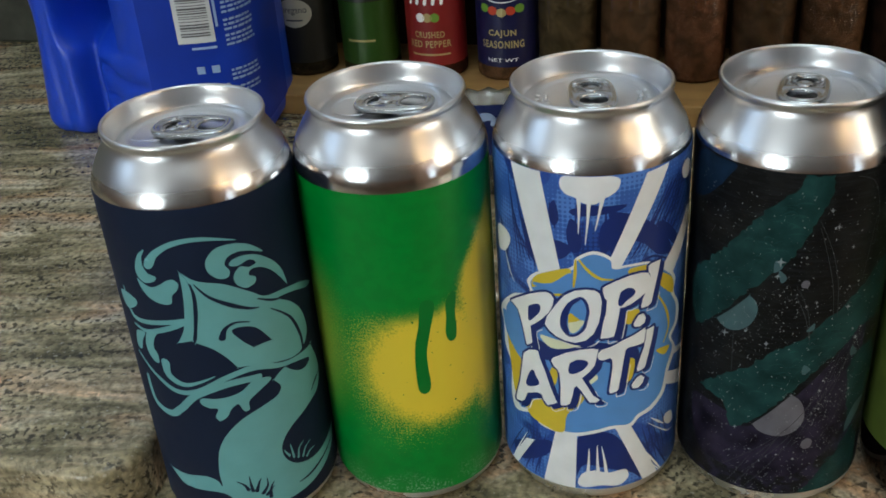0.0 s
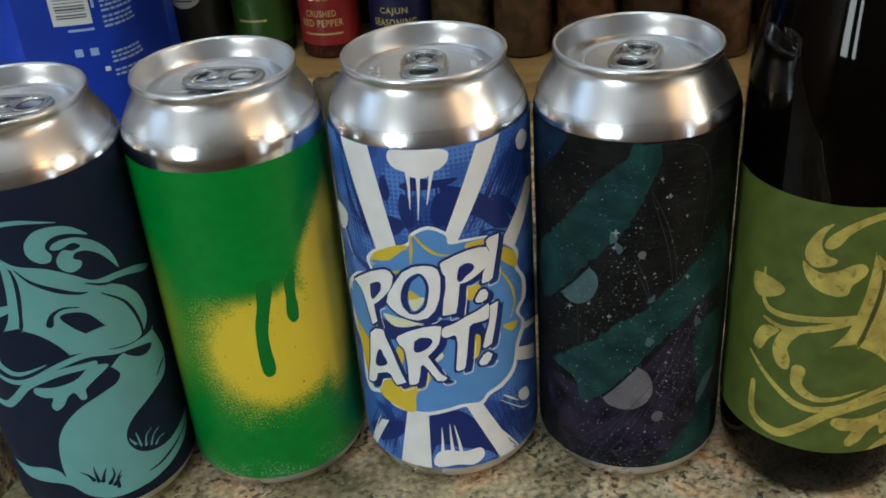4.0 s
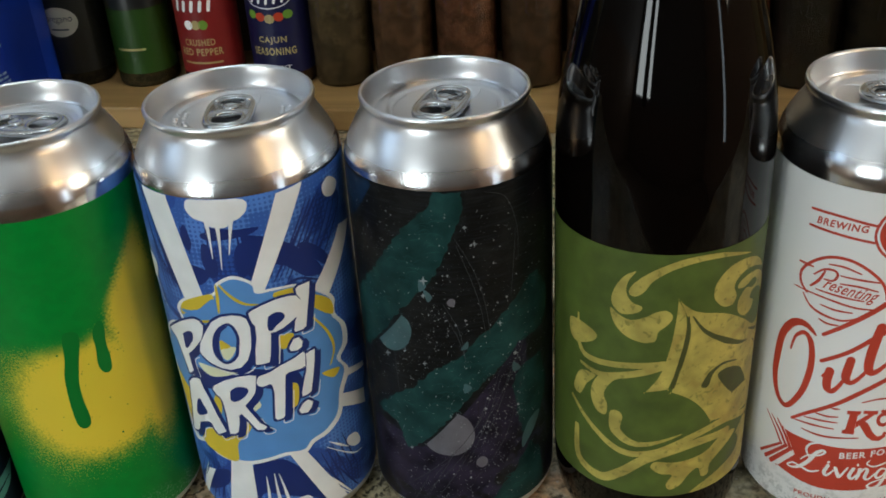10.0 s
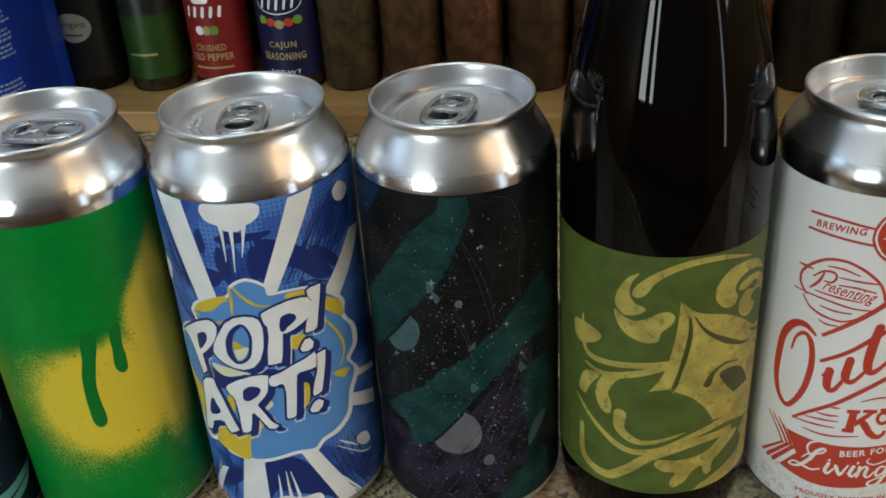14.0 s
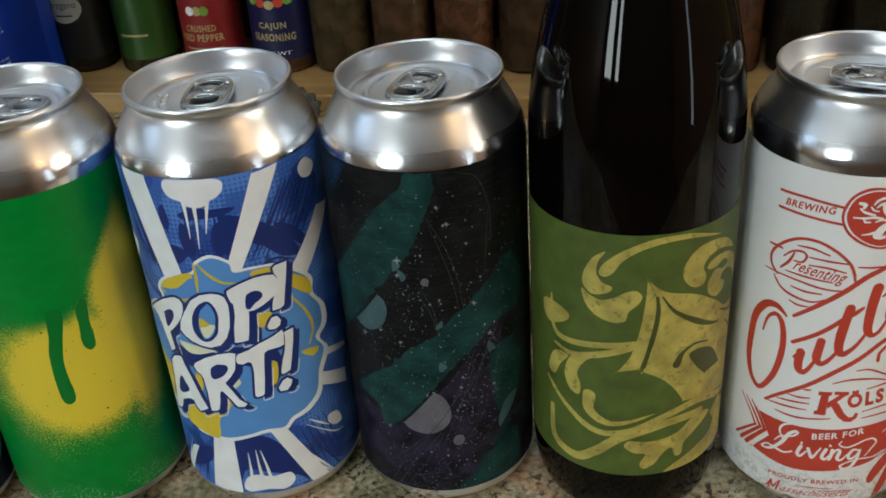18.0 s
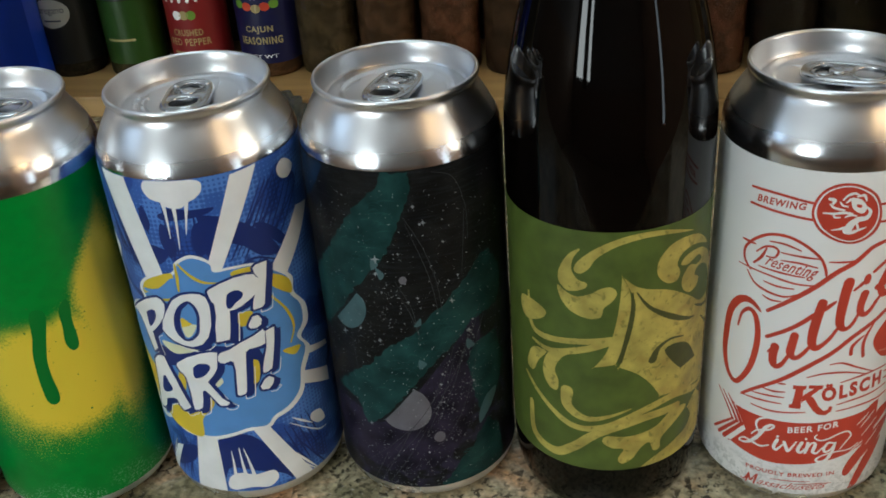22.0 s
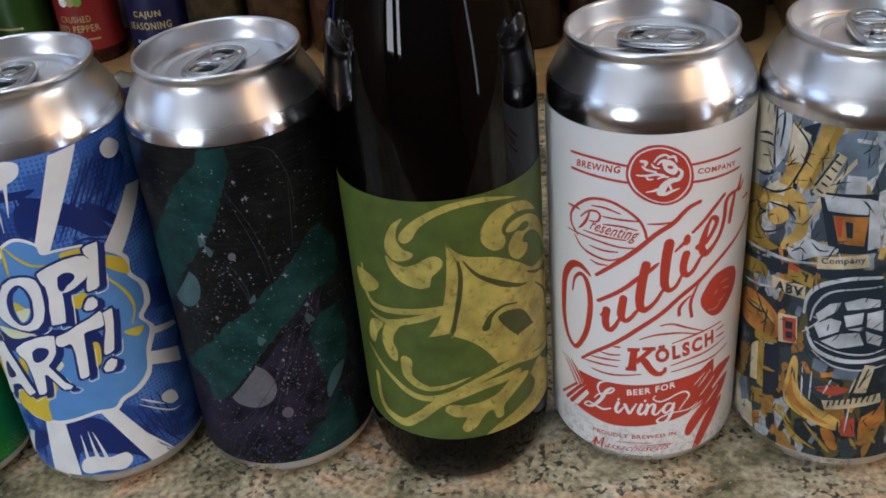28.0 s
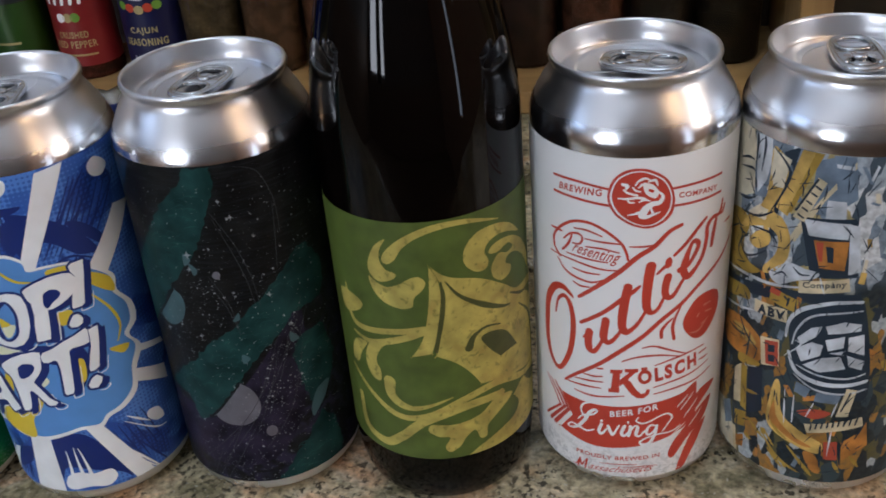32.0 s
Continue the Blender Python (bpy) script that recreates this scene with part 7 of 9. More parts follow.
blob(sleeve5, "script_dot", I_WHITE5, 2, [(-15.3, 33.6), (-14.8, 34.4), (-14.3, 34.0), (-14.8, 33.2)])
blob(sleeve5, "script_dot", I_WHITE5, 2, [(-6.2, 34.4), (-5.8, 35.2), (-5.3, 34.4), (-5.8, 34.0)])
for top, tip, tail, w in (((-39.3, 43.2), (-31.4, 33.4), (-39.7, 24.8), 0.8), ((-37.0, 43.0), (-29.4, 33.6), (-37.2, 24.0), 1.1), ((-34.4, 42.9), (-27.6, 33.3), (-34.6, 23.8), 1.3)):
    stroke(sleeve5, "chevron", I_RED, 1, [top, ((top[0] + tip[0]) / 2 + 0.5, (top[1] + tip[1]) / 2 + 0.2), tip], [0.4, 0.8 * w, w])
    stroke(sleeve5, "chevron", I_RED, 1, [(tip[0], tip[1] + 0.4), tail], [w, 1.3 * w])
lettering(sleeve5, "PROUDLY BREWED IN", "lettering", I_RED, 1, (-24.4, 15.7), (29.9, 2.2), (0.0, 1.8), bold=0.02, shear=0)
lettering(sleeve5, "assachusetts", "lettering", I_RED, 1, (-19.9, 10.1), (23.2, 2.0), (0.5, 2.9), bold=0.0, shear=0.5)
stroke(sleeve5, "script_stroke", I_RED, 1, [(-26.1, 9.9), (-24.6, 10.2), (-23.4, 12.4), (-23.0, 13.6), (-23.4, 11.4), (-24.0, 8.9)], [0.3, 0.5, 0.6, 0.5, 0.8, 0.5])
stroke(sleeve5, "script_stroke", I_RED, 1, [(-23.0, 13.6), (-22.3, 10.6), (-21.2, 12.6), (-20.0, 14.4), (-20.6, 11.8), (-21.0, 9.4)], [0.5, 0.8, 0.4, 0.4, 0.8, 0.6])
stroke(sleeve5, "rule", I_RED, 1, [(-15.5, 14.3), (-9.2, 14.9), (-2.5, 15.3)], [0.2, 0.4, 0.2])
stroke(sleeve5, "rule", I_RED, 1, [(-7.4, 13.6), (-0.5, 14.3), (4.9, 14.2)], [0.2, 0.4, 0.2])

# collage of painted shapes on the cream can
blob(sleeve6, "slate_field", I_SLATE6, 1, [(-42.6, 131.3), (-34.4, 132.6), (-33.6, 115.1), (-41.2, 113.4)], smooth=False)
blob(sleeve6, "white_shard", I_WHITE6, 2, [(-42.4, 127.1), (-36.0, 128.2), (-35.6, 125.7), (-42.0, 125.0)], smooth=False)
blob(sleeve6, "white_shard", I_WHITE6, 2, [(-41.0, 131.8), (-35.7, 132.6), (-35.8, 130.4), (-40.5, 129.3)], smooth=False)
blob(sleeve6, "navy_field", I_NAVY6, 1, [(-30.7, 132.0), (-25.5, 135.3), (-27.9, 124.7), (-31.3, 110.2), (-34.3, 110.9)], smooth=False)
blob(sleeve6, "navy_field", I_NAVY6, 1, [(-55.5, 77.8), (-35.8, 83.3), (-21.2, 86.8), (-3.3, 88.2), (-2.8, 84.9), (-20.8, 83.2), (-36.4, 78.6), (-55.2, 72.8)], smooth=False)
blob(sleeve6, "slate_field", I_SLATE6, 1, [(-20.5, 132.0), (-10.4, 136.0), (-8.2, 121.0), (-15.0, 114.7), (-21.4, 114.4)], smooth=False)
blob(sleeve6, "white_beam", I_CREAM6, 2, [(-26.6, 103.7), (-24.1, 109.8), (-16.8, 122.2), (-10.0, 133.1), (-9.7, 131.0), (-17.2, 119.2), (-24.4, 103.6)], smooth=False)
blob(sleeve6, "painted_arm", I_GOLD6, 3, [(-34.4, 132.6), (-28.8, 128.8), (-29.4, 122.3), (-32.4, 112.1), (-28.9, 110.1), (-26.0, 104.7), (-26.1, 97.2), (-29.6, 91.2), (-33.5, 88.6), (-34.2, 90.8), (-30.3, 97.0), (-30.0, 103.2), (-34.0, 105.2), (-41.0, 102.3), (-47.5, 98.2), (-42.8, 105.5), (-36.4, 112.8), (-35.0, 121.8)])
blob(sleeve6, "painted_arm", I_CREAM6, 4, [(-33.8, 131.1), (-30.7, 128.9), (-31.0, 125.5), (-33.4, 122.4), (-34.9, 124.1)])
blob(sleeve6, "painted_bar", I_GOLD6, 3, [(-24.6, 136.0), (-19.4, 136.1), (-23.9, 123.6), (-27.6, 111.5), (-31.7, 113.1), (-27.8, 124.3)], smooth=False)
blob(sleeve6, "painted_bar", I_OCHRE6, 4, [(-20.9, 135.4), (-18.4, 135.2), (-26.4, 113.5), (-28.1, 112.2)], smooth=False)
blob(sleeve6, "painted_spot", I_GOLD6, 4, [(-41.4, 97.2), (-37.3, 102.5), (-33.2, 103.1), (-32.8, 99.7), (-37.3, 95.9)])
stroke(sleeve6, "dark_outline", I_NAVY6, 5, [(-41.7, 99.1), (-45.6, 94.6), (-42.8, 91.0), (-38.0, 93.1), (-33.7, 96.8)], [0.4, 0.9, 0.4])
stroke(sleeve6, "dark_outline", I_NAVY6, 5, [(-40.5, 102.6), (-32.9, 103.6), (-30.0, 100.8)], [0.4, 0.9, 0.4])
stroke(sleeve6, "dark_outline", I_NAVY6, 5, [(-47.5, 98.2), (-42.1, 97.7)], [0.4, 0.9, 0.4])
stroke(sleeve6, "dark_outline", I_NAVY6, 5, [(-32.3, 111.4), (-38.1, 107.3), (-46.2, 105.4)], [0.4, 0.9, 0.4])
blob(sleeve6, "face_shape", I_OCHRE6, 2, [(-59.3, 98.5), (-46.2, 105.4), (-42.1, 101.4), (-44.7, 93.8), (-41.3, 89.3), (-35.3, 88.2), (-42.8, 83.8), (-53.6, 81.9)])
stroke(sleeve6, "dark_outline", I_NAVY6, 5, [(-50.6, 101.1), (-45.4, 97.6), (-47.1, 90.4), (-42.8, 87.4)], [0.3, 0.8, 0.3])
stroke(sleeve6, "dark_outline", I_NAVY6, 5, [(-53.9, 95.1), (-47.8, 99.5)], [0.3, 0.8, 0.3])
blob(sleeve6, "plate", I_CREAM6, 4, [(-25.9, 112.1), (-19.8, 126.8), (-17.1, 125.5), (-22.3, 111.2)], smooth=False)
stroke(sleeve6, "plate_mark", I_NAVY6, 5, [(-24.3, 113.4), (-22.8, 112.6)], [0.7, 0.7])
stroke(sleeve6, "plate_mark", I_NAVY6, 5, [(-23.2, 115.9), (-21.8, 115.2)], [0.7, 0.7])
stroke(sleeve6, "plate_mark", I_NAVY6, 5, [(-22.2, 118.5), (-20.8, 117.7)], [0.7, 0.7])
stroke(sleeve6, "plate_mark", I_NAVY6, 5, [(-21.0, 121.4), (-19.6, 120.6)], [0.7, 0.7])
stroke(sleeve6, "plate_mark", I_NAVY6, 5, [(-20.0, 123.8), (-18.6, 123.0)], [0.7, 0.7])
stroke(sleeve6, "plate_mark", I_NAVY6, 5, [(-25.1, 114.6), (-19.7, 126.1)], [0.7, 0.7])
blob(sleeve6, "glass_shadow", I_NAVY6, 2, [(-23.7, 112.8), (-7.3, 114.6), (-4.9, 94.3), (-18.5, 92.5)], smooth=False)
blob(sleeve6, "slate_field", I_WHITE6, 3, [(-9.3, 112.6), (-6.6, 112.1), (-4.5, 96.3), (-7.9, 95.0)], smooth=False)
blob(sleeve6, "glass_head", I_WHITE6, 4, [(-22.4, 112.4), (-9.2, 112.8), (-9.3, 107.4), (-20.4, 107.1)], smooth=False)
blob(sleeve6, "glass_beer", I_ORANGE6, 4, [(-18.9, 105.9), (-8.9, 106.7), (-9.1, 96.5), (-16.4, 96.6)], smooth=False)
blob(sleeve6, "glass_beer", I_RED6, 5, [(-18.2, 105.3), (-16.0, 105.6), (-15.7, 98.8), (-16.7, 99.0)], smooth=False)
blob(sleeve6, "glass_mark", I_NAVY6, 5, [(-15.2, 104.4), (-13.0, 104.3), (-12.6, 98.9), (-14.2, 99.0)], smooth=False)
blob(sleeve6, "plate", I_CREAM6, 4, [(-21.7, 90.6), (-7.4, 93.8), (-6.6, 89.2), (-21.5, 86.1)], smooth=False)
lettering(sleeve6, "Company", "lettering", I_NAVY6, 5, (-20.3, 87.7), (12.5, 2.5), (-0.2, 2.8), bold=0.02, shear=0)
blob(sleeve6, "plate", I_CREAM6, 4, [(-36.2, 77.4), (-24.2, 78.6), (-23.9, 73.6), (-36.0, 72.7)], smooth=False)
lettering(sleeve6, "ABV", "lettering", I_NAVY6, 5, (-34.6, 72.8), (9.9, 1.3), (0.0, 3.7), bold=0.05, shear=0)
blob(sleeve6, "plate", I_OCHRE6, 4, [(-30.4, 85.0), (-20.8, 83.2), (-21.9, 78.4), (-30.6, 79.8)], smooth=False)
blob(sleeve6, "plate_end", I_RED6, 5, [(-30.4, 85.0), (-26.8, 84.6), (-27.3, 82.5), (-30.7, 82.7)], smooth=False)
stroke(sleeve6, "plate_mark", I_NAVY6, 5, [(-25.5, 83.2), (-24.2, 82.0)], [0.7, 0.7])
stroke(sleeve6, "plate_mark", I_NAVY6, 5, [(-24.0, 83.0), (-24.4, 80.3)], [0.7, 0.7])
blob(sleeve6, "plate", I_CREAM6, 4, [(-32.5, 64.5), (-25.6, 66.2), (-24.8, 55.7), (-31.1, 53.5)], smooth=False)
blob(sleeve6, "numeral_plate", I_RED6, 5, [(-30.7, 63.9), (-25.9, 65.2), (-25.1, 55.6), (-29.5, 54.8)], smooth=False)
blob(sleeve6, "numeral_bar", I_NAVY6, 6, [(-29.4, 62.7), (-26.9, 63.4), (-26.7, 60.6), (-29.1, 59.9)], smooth=False)
blob(sleeve6, "numeral_bar", I_NAVY6, 6, [(-29.0, 58.8), (-26.6, 59.5), (-26.5, 56.8), (-28.6, 56.2)], smooth=False)
blob(sleeve6, "plate", I_CREAM6, 4, [(-14.6, 35.3), (3.5, 39.0), (4.4, 35.0), (-13.4, 31.7)], smooth=False)
stroke(sleeve6, "plate_mark", I_NAVY6, 5, [(-12.5, 33.1), (-12.3, 35.4)], [0.6, 0.6])
stroke(sleeve6, "plate_mark", I_NAVY6, 5, [(-10.9, 34.0), (-10.6, 36.2)], [0.6, 0.6])
stroke(sleeve6, "plate_mark", I_NAVY6, 5, [(-9.2, 34.5), (-8.9, 36.7)], [0.6, 0.6])
stroke(sleeve6, "plate_mark", I_NAVY6, 5, [(-7.4, 34.9), (-7.2, 37.1)], [0.6, 0.6])
stroke(sleeve6, "plate_mark", I_NAVY6, 5, [(-5.7, 35.3), (-5.5, 37.5)], [0.6, 0.6])
stroke(sleeve6, "plate_mark", I_NAVY6, 5, [(-4.0, 35.6), (-3.7, 37.8)], [0.6, 0.6])
stroke(sleeve6, "plate_mark", I_NAVY6, 5, [(-2.2, 35.8), (-1.9, 38.0)], [0.6, 0.6])
stroke(sleeve6, "plate_mark", I_NAVY6, 5, [(-0.4, 35.9), (-0.1, 38.1)], [0.6, 0.6])
stroke(sleeve6, "plate_mark", I_NAVY6, 5, [(1.5, 36.0), (1.8, 38.1)], [0.6, 0.6])
blob(sleeve6, "plate", I_CREAM6, 3, [(-5.2, 39.7), (-3.0, 51.4), (0.3, 50.7), (-1.3, 39.6)], smooth=False)
stroke(sleeve6, "plate_mark", I_NAVY6, 5, [(-3.8, 42.1), (-1.6, 49.5)], [0.6, 0.6])
blob(sleeve6, "white_splash", I_WHITE6, 3, [(-31.8, 89.4), (-29.0, 93.1), (-24.9, 95.9), (-20.6, 95.2), (-16.2, 94.7), (-17.2, 92.4), (-22.4, 90.2), (-28.2, 86.8)])
stroke(sleeve6, "dark_outline", I_NAVY6, 5, [(-30.1, 89.3), (-27.3, 91.7), (-25.3, 90.4)], [0.3, 0.7, 0.3])
stroke(sleeve6, "dark_outline", I_NAVY6, 5, [(-24.0, 94.9), (-21.6, 92.9), (-18.6, 93.3)], [0.3, 0.7, 0.3])
blob(sleeve6, "wheel_field", I_NAVY6, 2, [(-22.2, 65.8), (-22.9, 74.4), (-18.8, 81.2), (-9.5, 85.5), (-1.8, 84.9), (4.1, 48.3), (-6.2, 49.0), (-15.1, 50.9), (-20.1, 57.6)])
stroke(sleeve6, "wheel_ring", I_WHITE6, 3, [(-23.7, 68.6), (-23.0, 75.4), (-19.1, 80.7), (-10.9, 84.5), (-2.5, 85.3)], [0.8, 1.6, 1.1199999999999999])
stroke(sleeve6, "wheel_ring", I_WHITE6, 3, [(-21.5, 66.1), (-20.2, 73.1), (-15.2, 79.2), (-2.0, 82.0)], [0.4, 0.8, 0.5599999999999999])
stroke(sleeve6, "wheel_ring", I_WHITE6, 3, [(-22.3, 63.1), (-19.2, 56.1), (-11.8, 53.0), (-3.2, 52.8), (2.8, 54.1)], [0.9, 1.8, 1.26])
stroke(sleeve6, "wheel_ring", I_WHITE6, 3, [(-19.5, 58.7), (-12.2, 56.1), (-3.6, 55.5), (2.2, 57.3)], [0.35, 0.7, 0.48999999999999994])
stroke(sleeve6, "wheel_ring", I_WHITE6, 3, [(-19.8, 54.9), (-13.3, 50.4), (-4.4, 49.1), (3.3, 50.8)], [0.4, 0.8, 0.5599999999999999])
blob(sleeve6, "white_shard", I_WHITE6, 4, [(-20.1, 69.2), (-16.2, 74.2), (-13.0, 75.4), (-14.2, 71.5), (-18.4, 67.1)], smooth=False)
blob(sleeve6, "white_shard", I_WHITE6, 4, [(-12.1, 75.5), (-6.7, 77.8), (-1.6, 76.9), (-1.5, 74.4), (-11.0, 72.7)], smooth=False)
blob(sleeve6, "white_shard", I_WHITE6, 4, [(-20.3, 65.2), (-15.5, 68.8), (-12.1, 68.2), (-12.6, 64.1), (-18.0, 60.5)], smooth=False)
blob(sleeve6, "white_shard", I_WHITE6, 4, [(-11.7, 70.4), (-6.0, 72.3), (-6.0, 67.9), (-10.5, 66.2)], smooth=False)
blob(sleeve6, "white_shard", I_WHITE6, 4, [(-4.9, 71.9), (-0.3, 73.0), (0.7, 64.7), (-4.5, 66.7)], smooth=False)
blob(sleeve6, "white_shard", I_WHITE6, 4, [(-17.5, 59.3), (-12.1, 63.3), (-6.6, 64.4), (-4.5, 59.6), (-12.4, 57.4)], smooth=False)
blob(sleeve6, "white_shard", I_WHITE6, 4, [(-4.6, 64.9), (1.1, 62.4), (0.5, 58.9), (-3.6, 60.5)], smooth=False)
blob(sleeve6, "white_shard", I_WHITE6, 4, [(-10.1, 65.4), (-5.2, 66.7), (-5.9, 64.9)], smooth=False)
blob(sleeve6, "pale_shard", I_SLATE6, 3, [(-18.7, 52.1), (-13.9, 50.2), (-15.2, 46.2), (-19.0, 47.8)], smooth=False)
blob(sleeve6, "pale_shard", I_SLATE6, 3, [(-12.1, 49.2), (-4.4, 48.6), (-5.2, 44.9), (-12.6, 45.4)], smooth=False)
stroke(sleeve6, "white_outline", I_WHITE6, 3, [(-56.7, 80.0), (-42.8, 83.8), (-30.5, 85.8), (-21.0, 88.1)], [0.6, 1.3, 0.6])
stroke(sleeve6, "white_outline", I_WHITE6, 3, [(-54.3, 66.5), (-42.2, 70.4), (-35.6, 72.9)], [0.4, 0.9, 0.4])
stroke(sleeve6, "spark", I_WHITE6, 5, [(-15.7, 93.2), (-13.9, 87.4)], [0.2, 0.6, 0.2])
stroke(sleeve6, "spark", I_WHITE6, 5, [(-12.5, 44.7), (-14.4, 38.3)], [0.2, 0.6, 0.2])
stroke(sleeve6, "spark", I_WHITE6, 5, [(-5.3, 45.6), (-6.6, 39.6)], [0.2, 0.6, 0.2])
stroke(sleeve6, "spark", I_WHITE6, 5, [(-23.5, 60.9), (-18.8, 67.0), (-20.7, 68.1)], [0.2, 0.6, 0.2])
stroke(sleeve6, "spark", I_WHITE6, 5, [(-21.9, 47.6), (-21.0, 33.6)], [0.2, 0.6, 0.2])
stroke(sleeve6, "spark", I_WHITE6, 5, [(-18.8, 46.5), (-18.5, 34.6)], [0.2, 0.6, 0.2])
stroke(sleeve6, "spark", I_WHITE6, 5, [(-5.8, 33.6), (-6.2, 22.4)], [0.2, 0.6, 0.2])
blob(sleeve6, "ochre_patch", I_OCHRE6, 2, [(-55.9, 74.2), (-41.4, 79.3), (-38.5, 75.7), (-43.8, 73.5), (-55.6, 69.3)])
blob(sleeve6, "ochre_patch", I_ORANGE6, 2, [(-52.7, 62.3), (-41.6, 66.7), (-32.3, 63.0), (-31.7, 54.6), (-39.4, 52.4), (-52.3, 52.0)])
blob(sleeve6, "ochre_patch", I_GOLD6, 2, [(-46.2, 62.0), (-39.6, 63.9), (-33.9, 60.3), (-38.3, 58.7)])
blob(sleeve6, "ochre_patch", I_OCHRE6, 2, [(-40.9, 52.5), (-32.5, 53.7), (-32.7, 51.7), (-41.0, 48.9)])
blob(sleeve6, "painted_strip", I_CREAM6, 2, [(-43.1, 45.1), (-39.7, 48.4), (-38.5, 32.2), (-42.2, 30.8)], smooth=False)
blob(sleeve6, "painted_strip", I_OCHRE6, 2, [(-39.6, 47.9), (-36.9, 49.2), (-35.5, 30.5), (-38.4, 31.1)], smooth=False)
blob(sleeve6, "painted_strip", I_OCHRE6, 2, [(-41.0, 27.6), (-35.4, 30.1), (-35.6, 23.3), (-40.7, 21.2)], smooth=False)
blob(sleeve6, "painted_strip", I_NAVY6, 2, [(-36.4, 49.5), (-30.5, 52.0), (-29.2, 34.4), (-34.9, 29.9)], smooth=False)
blob(sleeve6, "painted_strip", I_CREAM6, 2, [(-44.0, 19.2), (-40.0, 20.7), (-37.6, 8.2), (-41.8, 10.3)], smooth=False)
blob(sleeve6, "painted_strip", I_ORANGE6, 2, [(-39.4, 16.9), (-35.7, 19.7), (-35.5, 14.0), (-38.8, 12.6)], smooth=False)
blob(sleeve6, "painted_strip", I_SLATE6, 2, [(-49.0, 25.7), (-44.2, 29.4), (-42.0, 20.7), (-46.2, 17.4)], smooth=False)
blob(sleeve6, "painted_hook", I_GOLD6, 3, [(-27.3, 33.0), (-27.0, 40.5), (-25.6, 49.8), (-23.6, 48.8), (-22.3, 37.9), (-16.4, 32.3), (-8.3, 27.7), (-9.1, 23.1), (-17.4, 25.5), (-24.3, 28.6)])
blob(sleeve6, "painted_hook", I_ORANGE6, 4, [(-26.2, 34.1), (-25.0, 41.5), (-23.5, 34.9), (-17.9, 29.4), (-11.3, 25.8), (-15.7, 26.1), (-23.4, 30.6)])
blob(sleeve6, "red_patch", I_RED6, 3, [(-7.7, 28.5), (-3.4, 28.8), (-2.6, 20.5), (-7.0, 20.9)], smooth=False)
blob(sleeve6, "orange_patch", I_ORANGE6, 3, [(-2.2, 28.5), (2.9, 31.9), (5.4, 36.3), (7.2, 26.0), (-1.1, 20.4)], smooth=False)
blob(sleeve6, "orange_patch", I_ORANGE6, 3, [(-13.8, 23.1), (-9.7, 22.0), (-7.4, 14.7), (-10.8, 15.7)])
blob(sleeve6, "orange_patch", I_RED6, 3, [(-17.3, 39.8), (-12.2, 42.1), (-6.8, 41.0), (-11.7, 37.9)])
stroke(sleeve6, "gold_stroke", I_OCHRE6, 3, [(-27.7, 25.3), (-22.3, 17.9), (-14.2, 13.3)], [0.4, 1.5, 0.4])
stroke(sleeve6, "gold_stroke", I_OCHRE6, 3, [(-25.8, 20.2), (-19.9, 13.8)], [0.4, 1.5, 0.4])
stroke(sleeve6, "gold_stroke", I_OCHRE6, 3, [(-19.2, 24.4), (-12.7, 16.3), (-10.0, 12.8)], [0.4, 1.5, 0.4])
stroke(sleeve6, "gold_stroke", I_OCHRE6, 3, [(-4.0, 20.0), (-1.4, 14.9)], [0.4, 1.5, 0.4])
stroke(sleeve6, "gold_stroke", I_OCHRE6, 3, [(1.3, 22.2), (5.2, 16.4)], [0.4, 1.5, 0.4])
stroke(sleeve6, "gold_stroke", I_OCHRE6, 3, [(-34.7, 28.5), (-27.0, 23.1)], [0.4, 1.5, 0.4])
stroke(sleeve6, "gold_stroke", I_OCHRE6, 3, [(-37.5, 39.1), (-31.3, 40.5)], [0.4, 1.5, 0.4])
stroke(sleeve6, "gold_stroke", I_OCHRE6, 3, [(-25.6, 46.0), (-24.7, 31.9), (-19.5, 26.8)], [0.4, 1.5, 0.4])
stroke(sleeve6, "dark_outline", I_NAVY6, 5, [(-43.5, 68.3), (-38.8, 62.1), (-33.1, 58.4)], [0.4, 0.9, 0.4])
stroke(sleeve6, "dark_outline", I_NAVY6, 5, [(-49.5, 59.8), (-39.1, 60.7)], [0.4, 0.9, 0.4])
stroke(sleeve6, "dark_outline", I_NAVY6, 5, [(-36.8, 63.3), (-37.5, 53.5)], [0.4, 0.9, 0.4])
stroke(sleeve6, "dark_outline", I_NAVY6, 5, [(-8.6, 27.2), (-8.0, 17.2)], [0.4, 0.9, 0.4])
stroke(sleeve6, "dark_outline", I_NAVY6, 5, [(-3.0, 28.8), (-1.6, 18.7)], [0.4, 0.9, 0.4])
stroke(sleeve6, "dark_outline", I_NAVY6, 5, [(5.0, 36.4), (2.1, 29.6)], [0.4, 0.9, 0.4])

